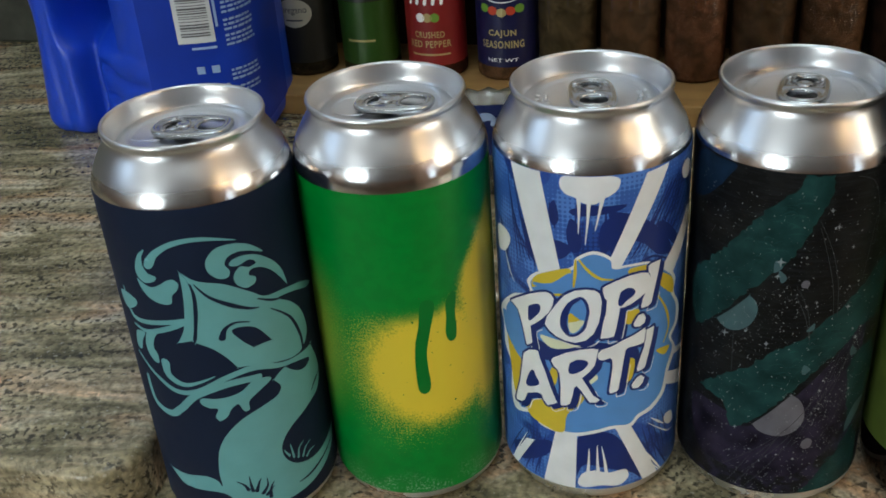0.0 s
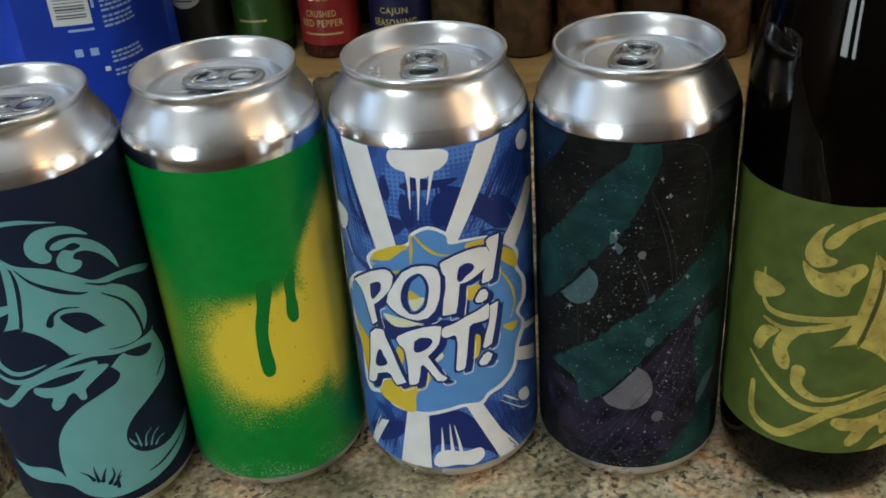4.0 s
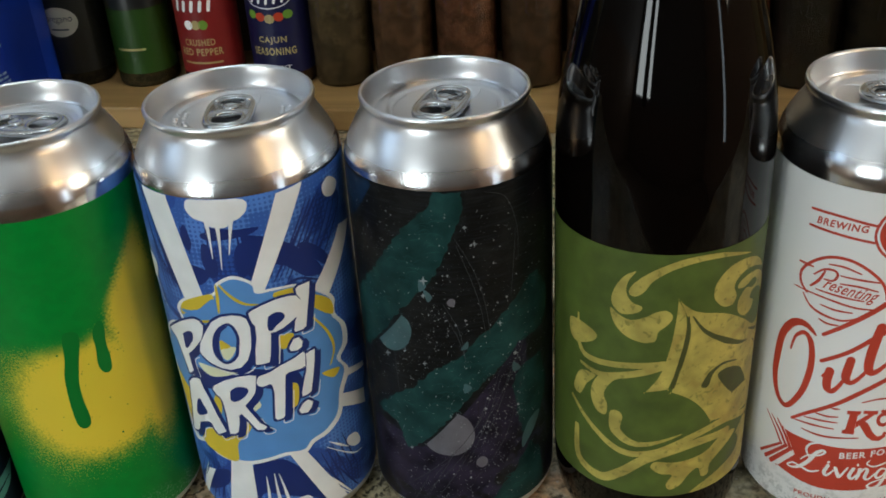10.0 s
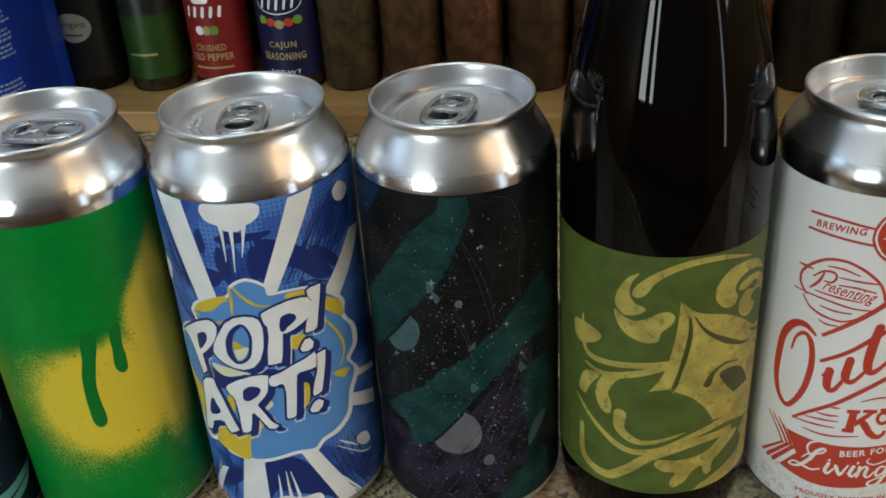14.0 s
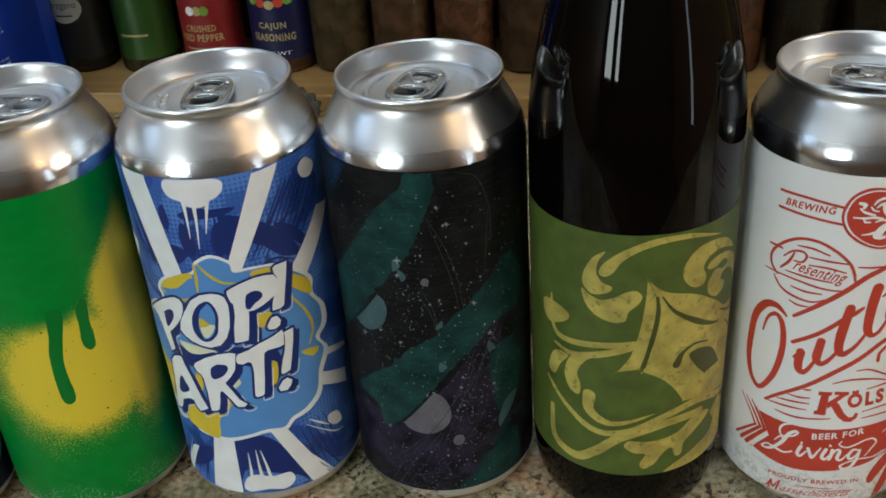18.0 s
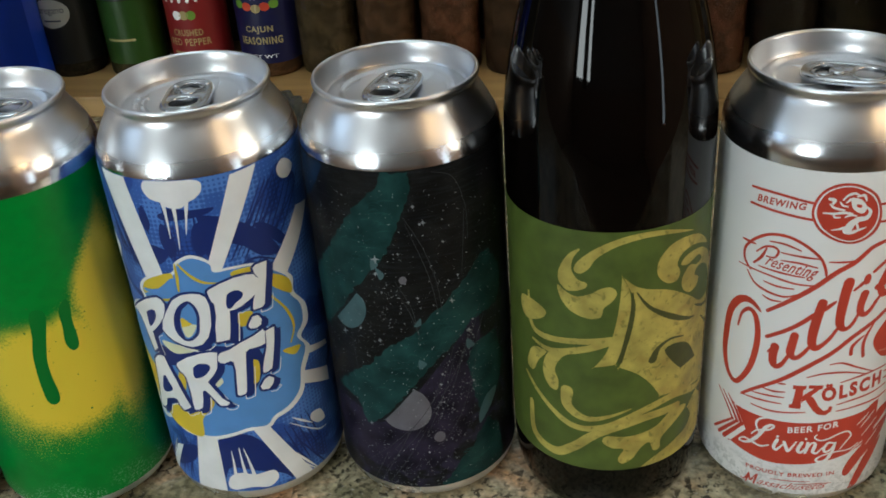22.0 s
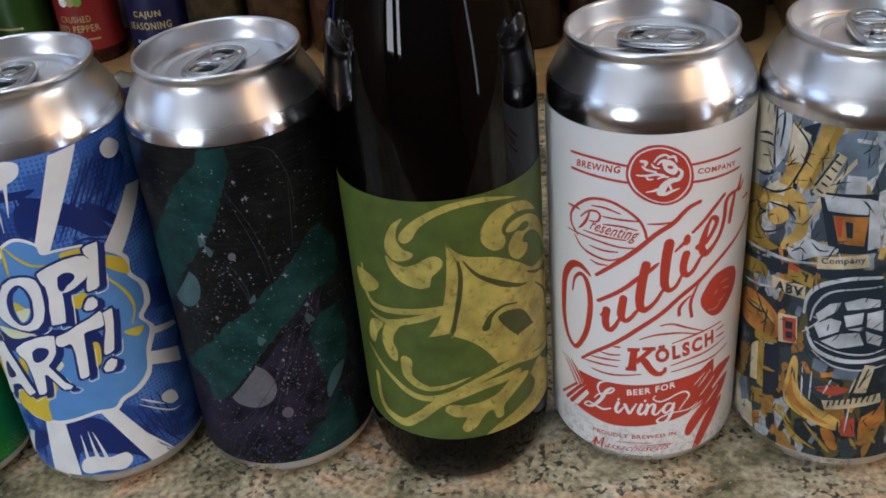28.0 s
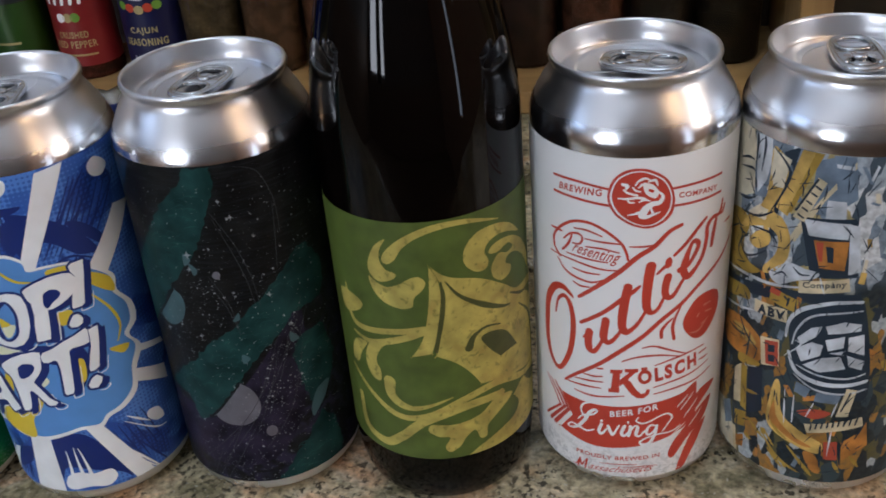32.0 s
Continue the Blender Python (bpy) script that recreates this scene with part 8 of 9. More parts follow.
blob(sleeve6, "cream_panel", I_PANEL6, 2, [(-54.1, 133.5), (-43.4, 135.9), (-41.8, 130.7), (-41.8, 123.1), (-40.9, 113.9), (-45.5, 111.1), (-51.8, 109.5), (-53.1, 121.9)], smooth=False)
blob(sleeve6, "pale_panel", I_WHITE6, 2, [(-42.8, 135.9), (-35.4, 135.9), (-34.7, 127.9), (-36.3, 120.3), (-39.7, 114.7)], smooth=False)
blob(sleeve6, "painted_forearm", I_PANEL6, 5, [(-34.4, 132.3), (-28.0, 130.3), (-29.3, 123.9), (-29.8, 120.3), (-33.5, 119.9), (-34.4, 126.3)], smooth=False)
blob(sleeve6, "painted_forearm", I_GOLD6, 5, [(-33.5, 119.9), (-29.8, 120.3), (-33.0, 111.1), (-37.7, 111.1)], smooth=False)
blob(sleeve6, "pale_knuckle", I_PANEL6, 4, [(-43.0, 106.7), (-37.7, 111.9), (-34.4, 111.1), (-35.1, 107.1), (-40.2, 106.3)], smooth=False)
blob(sleeve6, "cream_corner", I_PANEL6, 2, [(-57.8, 24.0), (-49.2, 26.8), (-42.3, 22.8), (-40.2, 12.8), (-38.8, 8.0), (-43.7, 8.0), (-53.8, 8.0), (-57.8, 13.2)], smooth=False)
blob(sleeve6, "pale_panel", I_WHITE6, 2, [(-16.4, 119.9), (-11.1, 119.9), (-10.6, 113.9), (-16.4, 113.1)], smooth=False)
blob(sleeve6, "pale_panel", I_SLATE6, 2, [(-16.4, 135.5), (-10.9, 134.7), (-8.8, 122.7), (-14.1, 123.1)], smooth=False)
blob(sleeve6, "pale_panel", I_WHITE6, 3, [(-15.3, 131.9), (-10.4, 131.5), (-10.2, 130.3), (-15.0, 130.7)], smooth=False)
stroke(sleeve6, "dark_outline", I_NAVY6, 6, [(-41.6, 136.3), (-41.1, 131.1), (-41.1, 123.5)], [0.3, 1.0, 0.3])
stroke(sleeve6, "dark_outline", I_NAVY6, 6, [(-38.6, 136.3), (-37.7, 131.5), (-38.4, 122.7)], [0.3, 1.0, 0.3])
stroke(sleeve6, "dark_outline", I_NAVY6, 6, [(-50.4, 122.3), (-45.3, 124.7), (-42.1, 125.1)], [0.3, 1.0, 0.3])
stroke(sleeve6, "dark_outline", I_NAVY6, 6, [(-49.5, 119.9), (-43.2, 121.9), (-41.4, 121.5)], [0.3, 1.0, 0.3])
stroke(sleeve6, "dark_outline", I_NAVY6, 6, [(-50.1, 109.5), (-44.4, 110.7), (-40.0, 113.1)], [0.3, 1.0, 0.3])
stroke(sleeve6, "dark_outline", I_NAVY6, 6, [(-34.4, 132.7), (-28.0, 125.5), (-33.7, 110.3)], [0.3, 1.0, 0.3])

house_motif(sleeve1, I_TEAL, I_NAVY1)

# specks of stars, scattered over the night-sky can
rnd = random.Random(4)


def star_specks(s):
    bm = bmesh.new()
    swarms = [(8.8, 48, 3.0), (12.9, 62.8, 3.5), (1.8, 22.4, 5), (19.4, 52.8, 2.5), (-20.6, 75, 4), (-7.9, 89, 5), (9.9, 35.6, 4), (-14, 26.4, 6), (19.6, 72.4, 2.5), (-11.6, 85.5, 5), (-7.6, 13.8, 4), (3, 40, 4)]
    for k in range(2300):
        u, z, q = rnd.uniform(-42, 42), rnd.uniform(12, 134), rnd.choice((0.05, 0.06, 0.07, 0.08, 0.09, 0.10, 0.12, 0.15, 0.20, 0.27))
        if k % 3 == 0:
            a, b, w = swarms[k // 3 % len(swarms)]
            u, z = rnd.gauss(a, w), max(11.5, rnd.gauss(b, 1.3 * w))
        a = u / 33.1
        r = 33.1 + 0.2
        if z > 132:
            continue
        e = (Vector((math.cos(a), math.sin(a), 0)) * q / 1000, Vector((0, 0, 1)) * q / 1000)
        p = Vector((r * math.sin(a) / 1000, -r * math.cos(a) / 1000, z / 1000))
        bm.faces.new([bm.verts.new(p + d) for d in (-e[0], -e[1], e[0], e[1])])
    tagged(part("star_specks", bm, I_STAR, s.ob), kind="stuff")


star_specks(sleeve4)


# painted shards and dark outlines that fill the collage can
def collage_marks(s):
    rc = random.Random(11)
    high, low = (I_WHITE6, I_SLATE6, I_PANEL6, I_SLATE6, I_GOLD6, I_NAVY6), (I_NAVY6, I_SLATE6, I_ORANGE6, I_OCHRE6, I_NAVY6)
    for _ in range(150):
        u, z = rc.uniform(-50, 30), rc.uniform(14, 130)
        a, w, h = rc.gauss(0.35, 0.5), rc.uniform(0.8, 2.4), rc.uniform(2, 6)
        c, d = math.cos(a), math.sin(a)
        quad = [(u + x * c * w - y * d * h, z + x * d * w + y * c * h) for x, y in ((-0.5, -0.5), (0.4, -0.6), (0.6, 0.5), (-0.3, 0.6))]
        blob(s, "painted_shard", rc.choice(high if z > 92 else low), 1, quad, False)
    for _ in range(300):
        u, z, a, n = rc.uniform(-52, 30), rc.uniform(12, 132), rc.choice((1.05, 1.25, 0.35, 2.2, 1.5)) + rc.gauss(0, 0.2), rc.uniform(2, 7)
        b = a + rc.uniform(-0.25, 0.25)
        pts = [(u, z), (u + n / 2 * math.cos(a), z + n / 2 * math.sin(a)), (u + n / 2 * (math.cos(a) + math.cos(b)), z + n / 2 * (math.sin(a) + math.sin(b)))]
        stroke(s, "dark_outline", I_NAVY6, 6, pts, [0.15, rc.uniform(0.25, 0.6), 0.1])


collage_marks(sleeve6)

# ---------------------------------------------------------------- bottle
BOTTLE_PROFILE = [(0, 6), (18, 5), (25, 1.5), (27, 0), (28.8, 0.8), (30.6, 3.2), (32.0, 7.5), (32.9, 13), (33.3, 20), (33.3, 60), (33.3, 138), (33.1, 146), (32.2, 155), (30.6, 165), (28.2, 176), (25.2, 187),
                  (21.8, 198), (18.6, 208.5), (16.0, 219), (14.2, 230), (13.3, 241), (12.9, 247.5), (13.6, 248.6), (14.0, 250), (14.0, 259), (13.7, 260.4), (13.1, 261), (13.0, 266), (11.6, 267.5), (9.6, 267.5)]


def bottle():
    b = thing("beer_bottle", pose(0.1338, -0.0018, 0), "dark brown glass beer bottle with an olive and gold label", "bottle")
    part("glass", revolve(BOTTLE_PROFILE, 112), M_DARKGLASS, b)
    part("crown_cap", revolve([(15.2, 261.5), (15.4, 263), (14.4, 267.4), (13.0, 268.6), (0, 269)], 42), mat("cap_paint", (0.02, 0.02, 0.02), 0.3, 0.6), b)
    lab = uv_sleeve("paper_label", [(33.38, 23.4), (33.38, 60), (33.38, 90), (33.38, 118.6)], b, I_OLIVE, 112)

    def place(u, z):
        return 1.276 * u + 0.031 * z - 4.628, 0.005 * u + 1.262 * z - 44.485
    # hole ink is the olive darkened, with the label's right-hand shading in it
    house_motif(Surface(lab, lambda z: 33.38, place, 23.5, 118.5), I_OLDGOLD, ink("shaded_olive", (0.062, 0.070, 0.017), 0.5, vary=0.3))


M_DARKGLASS = mat("dark_brown_glass", (0.0015, 0.001, 0.0008), 0.035, spec=0.20)
bottle()

# ---------------------------------------------------------------- pine spice shelf and what stands on it
SHELF = pose(-0.010, 0.311, 0.0385, 0, 0, -9.2) @ Matrix.Scale(1.06, 4)


def spice_shelf():
    s = thing("spice_shelf", SHELF, "pale pine spice shelf with dividers on the counter", "shelf")
    part("bottom_board", box(-0.255, -0.029, -0.0132, 0.62, 0.078, 0.0, 0.0012), M_PINE, s, smooth=False)
    part("top_board", box(-0.255, -0.029, 0.131, 0.62, 0.078, 0.150, 0.0012), M_PINE, s, smooth=False)
    for x in (-0.255, 0.3340, 0.602):
        part("divider", box(x, -0.0285, 0.0, x + 0.0165, 0.077, 0.131, 0.001), M_PINE_UP, s, smooth=False)
    for x, z in ((0.3412, 0.022), (0.3424, 0.066)):
        part("knot", box(x, -0.0290, z, x + 0.0011, -0.0284, z + 0.015, 0.0), M_KNOT, s, "dark knot in the pine", smooth=False)
    # dark strip added in place of the shade behind and between the jars
    part("back_rail", box(-0.2385, 0.064, 0.0, 0.3340, 0.0765, 0.064, 0.001), M_SHADE_STRIP, s, "dark brown strip standing in for shade behind the jars", smooth=False)
    return s


M_KNOT = mat("pine_knot", (0.10, 0.058, 0.022), 0.6)
M_SHADE_STRIP = wood_mat("shade_strip_wood", (0.045, 0.028, 0.016), (0.026, 0.016, 0.009))
spice_shelf()
M_GLASS = bpy.data.materials.new("clear_glass")
M_GLASS.use_nodes = True
g_b = M_GLASS.node_tree.nodes["Principled BSDF"]
g_b.inputs["Transmission Weight"].default_value, g_b.inputs["Roughness"].default_value, g_b.inputs["IOR"].default_value = 1.0, 0.03, 1.36
g_b.inputs["Base Color"].default_value = (0.86, 0.84, 0.78, 1)
g_b.inputs["Specular IOR Level"].default_value = 0.4
M_LID = mat("white_plastic", (0.45, 0.40, 0.31), 0.45, vary=0.04)
# darker than the lid: shade of the board overhead is put into the colour
M_LIDTOP = mat("lid_disc", (0.27, 0.22, 0.155), 0.5, vary=0.12, vary_scale=80)
M_BLACK = mat("black_plastic", (0.012, 0.012, 0.013), 0.35)


def at_shelf(x, y=0.0, turn=0.0):
    return SHELF @ pose(x, y, 0.0, 0, 0, turn)


def spice_jar(x, label, filling, full=62):
    j = thing("spice_jar", at_shelf(x, 0.0185), label, "jar", "white-lidded spice jars")
    g = part("glass", revolve([(0, 0.4), (15, 0.4), (16.8, 1.4), (17.4, 3.4), (17.4, 62), (16.6, 66), (15.4, 68.4), (15.4, 70)], 40), M_GLASS, j)
    g.visible_shadow = False
    part("filling", revolve([(0, 1.8), (15.6, 1.8), (16.5, 3.4), (16.5, full - 1.5), (15.8, full), (0, full + 1)], 36), filling, j)
    lid = part("screw_lid", revolve([(15.6, 67), (17.9, 67), (18.4, 67.6), (18.4, 76.4), (17.9, 77.5), (16.9, 77.9), (15.7, 77.7), (15.3, 76.9)], 56), M_LID, j)
    part("lid_disc", revolve([(15.4, 76.9), (9.5, 76.9), (9.1, 77.4), (8.3, 77.4), (7.9, 76.9), (0, 76.9)], 40), M_LIDTOP, lid)
    return j


FILL = [("white-lidded glass jar of dried green herbs", ((0.0961, 0.0644, 0.0290), (0.0486, 0.0338, 0.0153))), ("white-lidded glass jar of ground brown spice", ((0.1083, 0.0547, 0.0247), (0.0726, 0.0379, 0.0182))),
        ("white-lidded glass jar of orange-brown flakes", ((0.1573, 0.0634, 0.0298), (0.1127, 0.0485, 0.0230))), ("white-lidded glass jar of brown spice", ((0.0994, 0.0508, 0.0232), (0.0628, 0.0335, 0.0166))),
        ("white-lidded glass jar of tan seeds", ((0.1316, 0.0621, 0.0282), (0.0978, 0.0459, 0.0223))), ("white-lidded glass jar of dark purple-brown spice", ((0.0441, 0.0205, 0.0124), (0.0271, 0.0130, 0.0078))),
        ("white-lidded glass jar of reddish-brown flakes", ((0.1265, 0.0480, 0.0234), (0.0950, 0.0386, 0.0188))), ("white-lidded glass jar of black pepper", ((0.0144, 0.0097, 0.0059), (0.0301, 0.0207, 0.0128))),
        ("white-lidded glass jar of dark olive herbs", ((0.0343, 0.0231, 0.0109), (0.0189, 0.0132, 0.0066)))]
for i, (text, (c1, c2)) in enumerate(FILL):
    spice_jar(0.0075 + 0.0372 * i, text, flake_mat("filling", c1, c2, 900 if i in (2, 4, 6) else 1600), 63 - (i * 7) % 5)


def shaker(x, r, label, body_mat, cap, content, h=80, top=72, band=None):
    j = thing("spice_shaker", at_shelf(x, r / 1000 + 0.0005), label, "shaker", "seasoning shakers")
    b = part("body", revolve([(0, 0.3), (r - 1.5, 0.3), (r - 0.3, 1.6), (r, 4), (r, h - 8), (r - 0.8, h - 4), (r - 2.5, h)], 44), content, j)
    part("cap", revolve([(r - 2.2, h - 1), (r - 0.6, h), (r - 0.4, h + 13.4), (r - 1.0, h + 15.2), (r - 2.4, h + 16), (0, h + 16.2)], 44), cap, j)
    if band:
        part("neck_band", revolve([(r + 0.05, top + 0.2), (r + 0.05, h - 8), (r - 0.7, h - 4), (r - 2.3, h + 0.2)], 44), band, j)
        part("seal_ring", revolve([(r - 0.4, h - 3.4), (r + 0.1, h - 3.0), (r + 0.1, h - 0.6), (r - 0.4, h - 0.2)], 44), M_SEAL, j, "dull grey ring under the cap")
    lab = uv_sleeve("wrapped_label", [(r + 0.06, 9), (r + 0.06, 24), (r + 0.06, 40), (r + 0.06, top)], j, body_mat, 48)
    return Surface(lab, lambda z: r + 0.06, None, 9.1, top - 0.1)


M_SEAL = mat("seal_grey", (0.085, 0.085, 0.085), 0.5)
M_CAPBLUE = mat("blue_cap", (0.010, 0.014, 0.10), 0.35)
s_c = shaker(-0.0290, 19.0, "blue-labelled plastic shaker of cajun seasoning with blue cap", ink("label_blue", (0.006, 0.007, 0.044)), M_CAPBLUE, flake_mat("seasoning", (0.11, 0.055, 0.022), (0.07, 0.034, 0.014), 1500), 82, 73.5, M_CAPBLUE)
I_PALEGOLD, I_GARDEN, I_TOM = ink("pale_gold", (0.36, 0.29, 0.12)), ink("garden_green", (0.14, 0.28, 0.03)), ink("tomato", (0.45, 0.05, 0.02))
lettering(s_c, "CAJUN", "lettering", I_PALEGOLD, 1, (-8.5, 27.3), (17, 0.0), (0.0, 4.8), bold=0.03)
lettering(s_c, "SEASONING", "lettering", I_PALEGOLD, 1, (-13.5, 20.8), (27, 0.0), (0.0, 4.6), bold=0.03)
lettering(s_c, "NET WT", "lettering", I_WHITE5, 1, (-9.5, 12.3), (19, 0.0), (0.0, 2.2))
stroke(s_c, "label_oval", I_WHITE5, 1, [(-15, 57), (-11, 63), (0, 66), (11, 63), (15, 57), (11, 51), (0, 48.5), (-11, 51), (-15, 57)], [0.6, 0.6])
for k in range(5):
    stroke(s_c, "logo_bar", I_WHITE5, 1, [(-10 + 4.6 * k, 51.5 + abs(k - 2) * 0.4), (-9 + 4.6 * k, 56.5)], [1.5, 1.5])
stroke(s_c, "logo_bar", I_WHITE5, 1, [(-4, 60), (4, 60.5)], [2.6, 2.6])
for k, m in enumerate((I_GARDEN, I_TOM, I_PALEGOLD, I_TOM, I_GARDEN)):
    blob(s_c, "fruit_spot", m, 2, [(-11 + 5.5 * k + 3 * math.cos(a), 42.5 + abs(k - 2) * 1.1 + 2.6 * math.sin(a)) for a in [radians(g) for g in range(0, 360, 45)]])
s_p = shaker(-0.0736, 18.4, "red-labelled glass shaker of crushed red pepper with black cap", ink("label_red", (0.19, 0.012, 0.012)), M_BLACK, flake_mat("pepper_flakes", (0.08, 0.022, 0.011), (0.036, 0.014, 0.007), 1000), 78, 63, M_BLACK)
lettering(s_p, "CRUSHED", "lettering", I_PALEGOLD, 1, (-9.5, 26.5), (19, 0.0), (0.0, 4.0), bold=0.02)
lettering(s_p, "RED PEPPER", "lettering", I_PALEGOLD, 1, (-13.5, 20.5), (27, 0.0), (0.0, 4.3), bold=0.02)
for k in range(5):
    stroke(s_p, "logo_bar", I_WHITE5, 1, [(-11.5 + 5 * k, 47.5), (-10.5 + 5 * k, 52.5)], [2.0, 2.0])
stroke(s_p, "logo_bar", I_WHITE5, 1, [(-5, 57.5), (1, 57.5)], [5.0, 5.0])
stroke(s_p, "small_print_bar", I_PALEGOLD, 1, [(-12, 16), (12, 16)], [1.2, 1.2])
for k, m in enumerate((I_WHITE5, I_PALEGOLD, I_GARDEN)):
    blob(s_p, "fruit_spot", m, 1, [(-5 + 4.5 * k + 2.8 * math.cos(a), 39 + 2.8 * math.sin(a)) for a in [radians(g) for g in range(0, 360, 45)]])
s_g = shaker(-0.1166, 18.0, "green-labelled glass herb shaker with black cap", ink("label_green", (0.020, 0.058, 0.006)), M_BLACK, flake_mat("herbs", (0.06, 0.042, 0.018), (0.03, 0.024, 0.009), 1100), 76, 48, M_BLACK)
stroke(s_g, "small_print_bar", I_PALEGOLD, 1, [(-9, 24), (8, 24)], [1.4, 1.4])
s_o = shaker(-0.1590, 18.0, "dark glass oregano shaker with a white oval label", ink("label_black", (0.012, 0.012, 0.010)), M_BLACK, flake_mat("dark_herbs", (0.043, 0.031, 0.015), (0.019, 0.015, 0.009), 1100), 78)
blob(s_o, "oval_label", ink("oval_cream", (0.36, 0.35, 0.30)), 1, [(11.5 * math.cos(a), 41 + 9.0 * math.sin(a)) for a in [radians(g) for g in range(0, 360, 20)]])
lettering(s_o, "oregano", "lettering", I_NAVY6, 2, (-8.5, 39.8), (17, 0.0), (0.0, 4.2))
stroke(s_o, "small_print_bar", I_NAVY6, 2, [(-5, 36.5), (5, 36.5)], [1.0, 1.0])


# crumpled bag in the right-hand compartment
def snack_bag():
    bm = bmesh.new()
    bmesh.ops.create_uvsphere(bm, u_segments=40, v_segments=24, radius=1)
    for v in bm.verts:
        n = v.co.normalized()
        k = 1 + 0.16 * noise.noise(n * 2.6) + 0.07 * noise.noise(n * 7.0)
        v.co = Vector((math.copysign(abs(n.x) ** 0.6, n.x) * 0.096 * k, math.copysign(abs(n.y) ** 0.8, n.y) * 0.034 * k, math.copysign(abs(n.z) ** 0.6, n.z) * 0.042 * k + 0.042))
        v.co.z = max(0.0, v.co.z)
    ob = link_mesh("plastic_bag", bm, mat("clear_brown_film", (0.034, 0.029, 0.021), 0.42, coat=0.0, vary=0.5, vary_scale=25, bump=0.8, bump_scale=90))
    ob.matrix_world = at_shelf(0.444, 0.036)
    tagged(ob, "crumpled dark brown plastic food bag on the shelf", "bag")


snack_bag()


# glass dish with a blue packet
M_DISH = mat("pressed_glass", (0.24, 0.235, 0.19), 0.12, spec=0.4)
M_DISH.node_tree.nodes["Principled BSDF"].inputs["Transmission Weight"].default_value = 0.72
def glass_dish():
    m = pose(-0.0475, 0.2185, 0.0245)
    bm = bmesh.new()
    n, prof = 96, [(0, 0), (30, 0), (34, 1.5), (39.5, 12), (44.5, 26), (46.8, 29), (46.0, 30.2), (43.5, 28.5), (36.5, 13), (30, 5.5), (0, 4.5)]
    rings = []
    for r, z in prof:
        if r == 0:
            rings.append([bm.verts.new((0, 0, z / 1000))])
            continue
        ring = []
        for k in range(n):
            a = 2 * math.pi * k / n
            f = 1 + 0.022 * (z / 30) * math.cos(24 * a)
            ring.append(bm.verts.new((r * f * math.cos(a) / 1000, r * f * math.sin(a) / 1000, (z + (0.8 * math.cos(24 * a) if z > 25 else 0)) / 1000)))
        rings.append(ring)
    for a, b in zip(rings, rings[1:]):
        for k in range(n):
            j = (k + 1) % n
            if len(a) == 1:
                bm.faces.new((a[0], b[j], b[k]))
            elif len(b) == 1:
                bm.faces.new((a[k], a[j], b[0]))
            else:
                bm.faces.new((a[k], a[j], b[j], b[k]))
    bmesh.ops.recalc_face_normals(bm, faces=bm.faces[:])
    d = link_mesh("glass_dish", bm, M_DISH)
    d.matrix_world = m
    d.visible_shadow = False
    tagged(d, "clear scalloped glass dish on the granite counter", "dish")
    p = thing("small_packet", pose(-0.0440, 0.2115, 0.0300, 38, 3, 8), "small dark blue packet with a white swirl in the dish", "packet")
    part("carton", box(-0.019, -0.013, 0.0, 0.019, 0.030, 0.016, 0.0015), mat("packet_blue", (0.006, 0.010, 0.050), 0.55, coat=0.0, vary=0.1, spec=0.08), p, smooth=False)
    bm = bmesh.new()
    path = curve_pts([(-0.012, 0.012), (-0.006, 0.021), (0.003, 0.020), (0.002, 0.013), (0.010, 0.017), (0.014, 0.024)], 6)
    prev = None
    for i, q in enumerate(path):
        w = 0.0032 * math.sin(math.pi * (i + 0.6) / (len(path) + 0.6))
        cur = (bm.verts.new((q[0] - w, q[1] + w, 0.0164)), bm.verts.new((q[0] + w, q[1] - w, 0.0164)))
        if prev:
            bm.faces.new((prev[0], prev[1], cur[1], cur[0]))
        prev = cur
    part("swirl_mark", bm, mat("swirl_print", (0.20, 0.25, 0.36), 0.5, spec=0.1), p)


glass_dish()


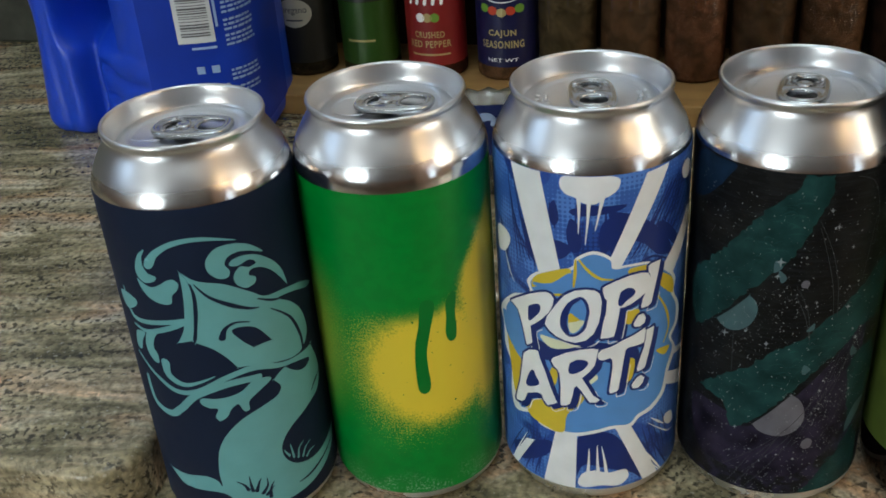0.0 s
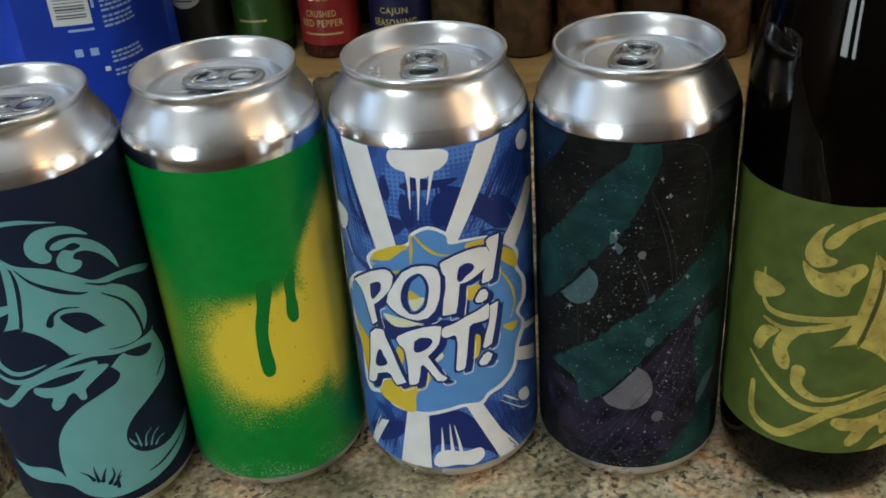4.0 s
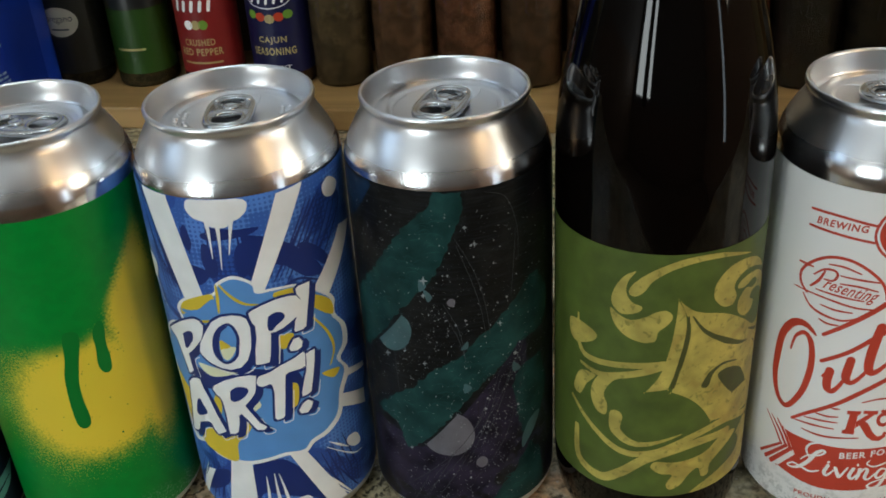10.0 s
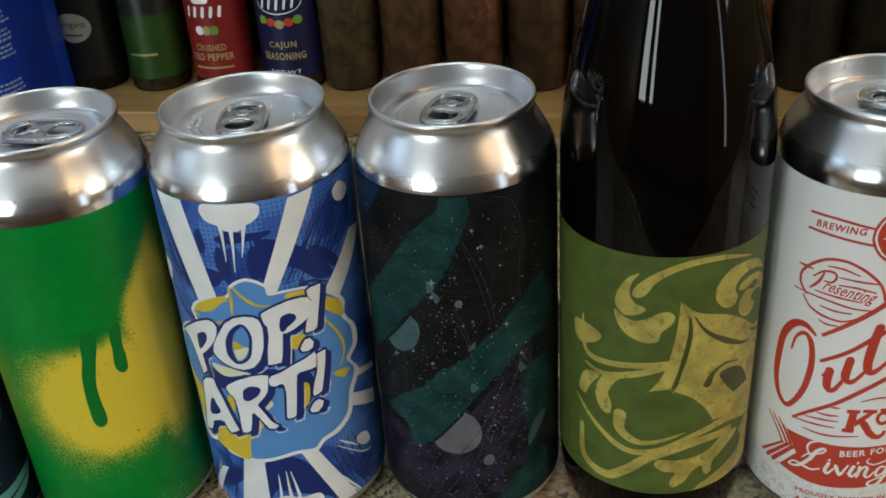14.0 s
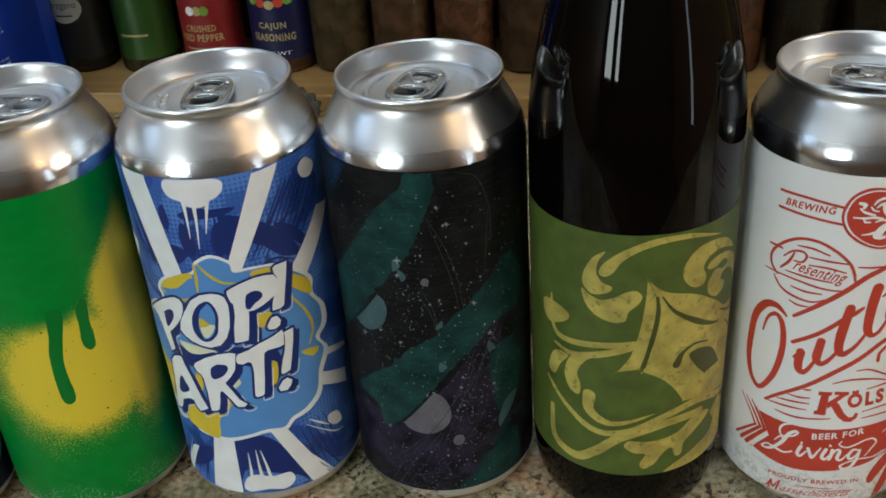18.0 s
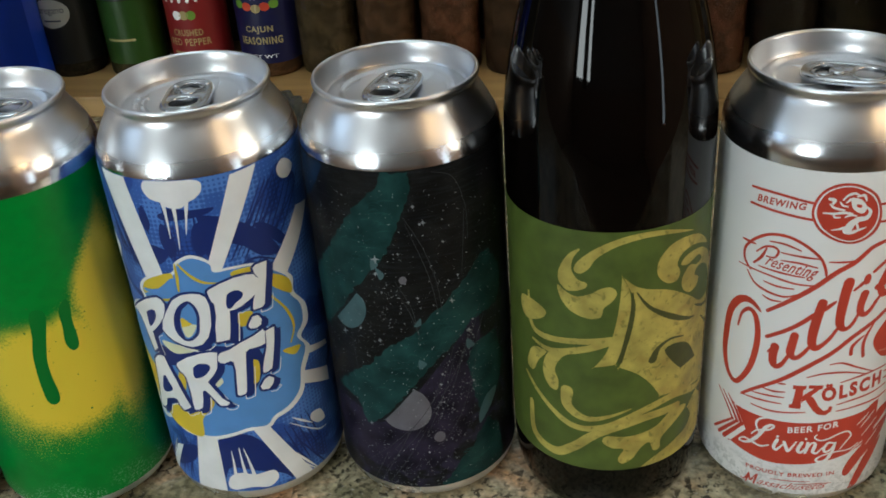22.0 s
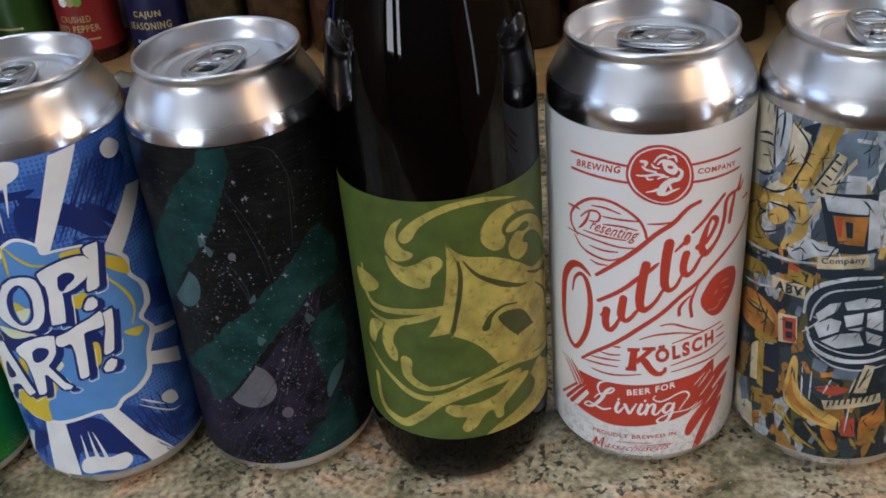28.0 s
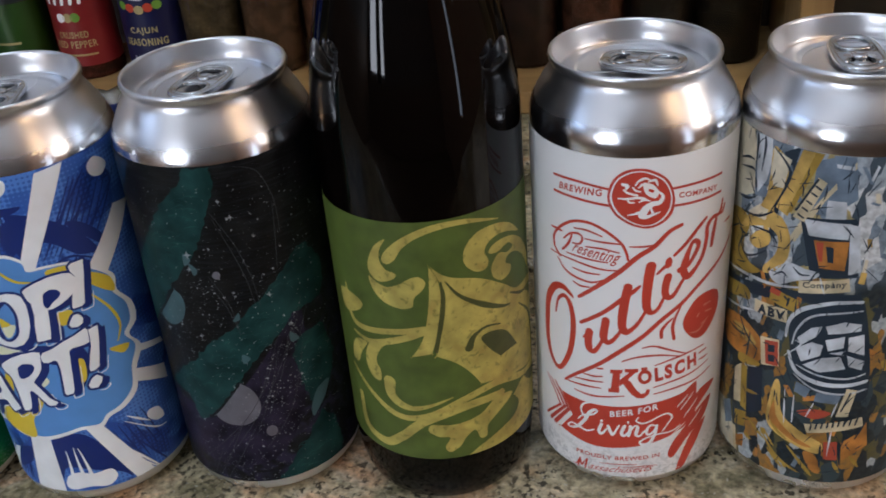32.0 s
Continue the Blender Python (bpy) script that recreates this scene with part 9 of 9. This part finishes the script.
# blue detergent jug on the slab
def jug():
    blue = mat("blue_plastic", (0.012, 0.055, 0.52), 0.32, vary=0.05, vary_scale=40, bump=0.02, bump_scale=300)
    j = thing("plastic_jug", pose(-0.2620, 0.3030, 0.0245, 0, 0, -2) @ Matrix.Scale(1.12, 4), "large blue plastic detergent jug with moulded grip on a granite slab", "jug")
    n_a, n_z = 220, 120

    def soft_step(v):
        return 1 / (1 + math.exp(-max(-40.0, min(40.0, v))))

    def body(g, z):
        low = min(1.0, z / 0.010)
        shrink = 1 - 0.10 * (1 - math.sqrt(max(0.0, 1 - (1 - low) ** 2)))
        c, s = math.cos(g), math.sin(g)
        x = 0.0715 * math.copysign(abs(c) ** 0.42, c) * shrink
        y = 0.052 * math.copysign(abs(s) ** 0.42, s) * shrink
        if c < 0:
            x += 0.011 * (-c) * min(1.0, z / 0.08) * (1 - soft_step((z - 0.085) / 0.008))
        if y < 0:
            y += 0.030 * soft_step(-(x + 0.006) / 0.0055)
            y += 0.014 * math.exp(-((x + 0.029) / 0.0055) ** 2)
            y += 0.056 * math.exp(-((x + 0.022) / 0.0175) ** 4) * soft_step((z - 0.058) / 0.0026)
            y += 0.0016 * math.exp(-((x + 0.049) / 0.0035) ** 2)
            rib = math.exp(-((x + 0.007) / 0.015) ** 4) * soft_step((0.057 - z) / 0.002) * soft_step((z - 0.010) / 0.002)
            y += 0.0065 * rib * math.exp(-(((z + 0.15 * (x + 0.007)) % 0.0165 - 0.008) / 0.0026) ** 2)
        taper = 1 - 0.25 * max(0.0, (z - 0.17) / 0.065) ** 2
        return x * taper, y * taper

    bm = bmesh.new()
    rings = []
    for iz in range(n_z + 1):
        z = 0.235 * iz / n_z
        rings.append([bm.verts.new((*body(2 * math.pi * ia / n_a, z), z)) for ia in range(n_a)])
    for a, b in zip(rings, rings[1:]):
        for k in range(n_a):
            bm.faces.new((a[k], a[(k + 1) % n_a], b[(k + 1) % n_a], b[k]))
    bm.faces.new(rings[0][::-1])
    bm.faces.new(rings[-1])
    part("body", bm, blue, j)
    part("screw_cap", revolve([(22, 235), (23, 236), (22, 262), (20, 264), (0, 264)], 40), mat("cap_white", (0.7, 0.7, 0.7), 0.4), j)

    # the label follows the front and the rounded side: s runs in metres along it from its edge beside the grip
    walk_line = [Vector(body(1.5 * math.pi + 0.005 * k, 0.08)) for k in range(-60, 330)]
    walk_line = [p for p in walk_line if p.x > 0.0165]
    run = [0.0]
    for p, q in zip(walk_line, walk_line[1:]):
        run.append(run[-1] + (q - p).length)

    def on_label(s, lift):
        k = max(0, min(len(run) - 2, sum(1 for r in run if r <= s) - 1))
        p, q = walk_line[k], walk_line[k + 1]
        d = (q - p).normalized()
        return p + (q - p) * ((s - run[k]) / max(1e-9, run[k + 1] - run[k])) + Vector((d.y, -d.x)) * lift

    def wrapped(name, s0, z0, s1, z1, m, parent, lift):
        n = max(1, int((s1 - s0) / 0.0015))
        bm = bmesh.new()
        pts = [on_label(s0 + (s1 - s0) * k / n, lift) for k in range(n + 1)]
        lo, hi = [bm.verts.new((*p, z0)) for p in pts], [bm.verts.new((*p, z1)) for p in pts]
        for k in range(n):
            bm.faces.new((lo[k], lo[k + 1], hi[k + 1], hi[k]))
        return part(name, bm, m, parent)

    lab = wrapped("label", 0.0015, 0.012, min(0.105, run[-1] - 0.002), 0.150, mat("label_navy", (0.010, 0.036, 0.34), 0.42, vary=0.15, vary_scale=25, spec=0.15), j, 0.0005)
    white, pale = mat("label_print", (0.60, 0.62, 0.64), 0.5), mat("label_pale", (0.30, 0.42, 0.68), 0.5)
    wrapped("barcode_ground", 0.0205, 0.0640, 0.0395, 0.0955, white, lab, 0.0009)
    rb = random.Random(7)
    grey = mat("barcode_grey", (0.10, 0.10, 0.11), 0.5)
    z = 0.0675
    while z < 0.0935:
        h = rb.choice((0.0004, 0.0007, 0.0010))
        wrapped("barcode_bar", 0.0230, z, 0.0375, z + h, grey, lab, 0.0013)
        z += h + rb.choice((0.0006, 0.0009, 0.0012))
    wrapped("small_print_bar", 0.0270, 0.0605, 0.0395, 0.0618, pale, lab, 0.0009)
    wrapped("small_print_bar", 0.0405, 0.0715, 0.0418, 0.0880, pale, lab, 0.0009)
    for z0, rows in ((0.0975, 3), (0.0825, 3), (0.0735, 3), (0.0655, 3), (0.0470, 3), (0.0375, 2)):
        for k in range(rows):
            z1 = z0 - k * 0.0024
            s1 = 0.0445
            end = 0.0445 + 0.021 * rb.uniform(0.7, 1.0)
            while s1 < end - 0.001:
                w = rb.uniform(0.0014, 0.0042)
                wrapped("small_print_bar", s1, z1, min(end, s1 + w), z1 + 0.0012, pale, lab, 0.0009)
                s1 += w + 0.0007
    for s0 in (0.0275, 0.0350):
        wrapped("small_mark", s0, 0.0475, s0 + 0.004, 0.0515, pale, lab, 0.0009)
    wrapped("square_mark", 0.0400, 0.0385, 0.0425, 0.0410, white, lab, 0.0009)


jug()
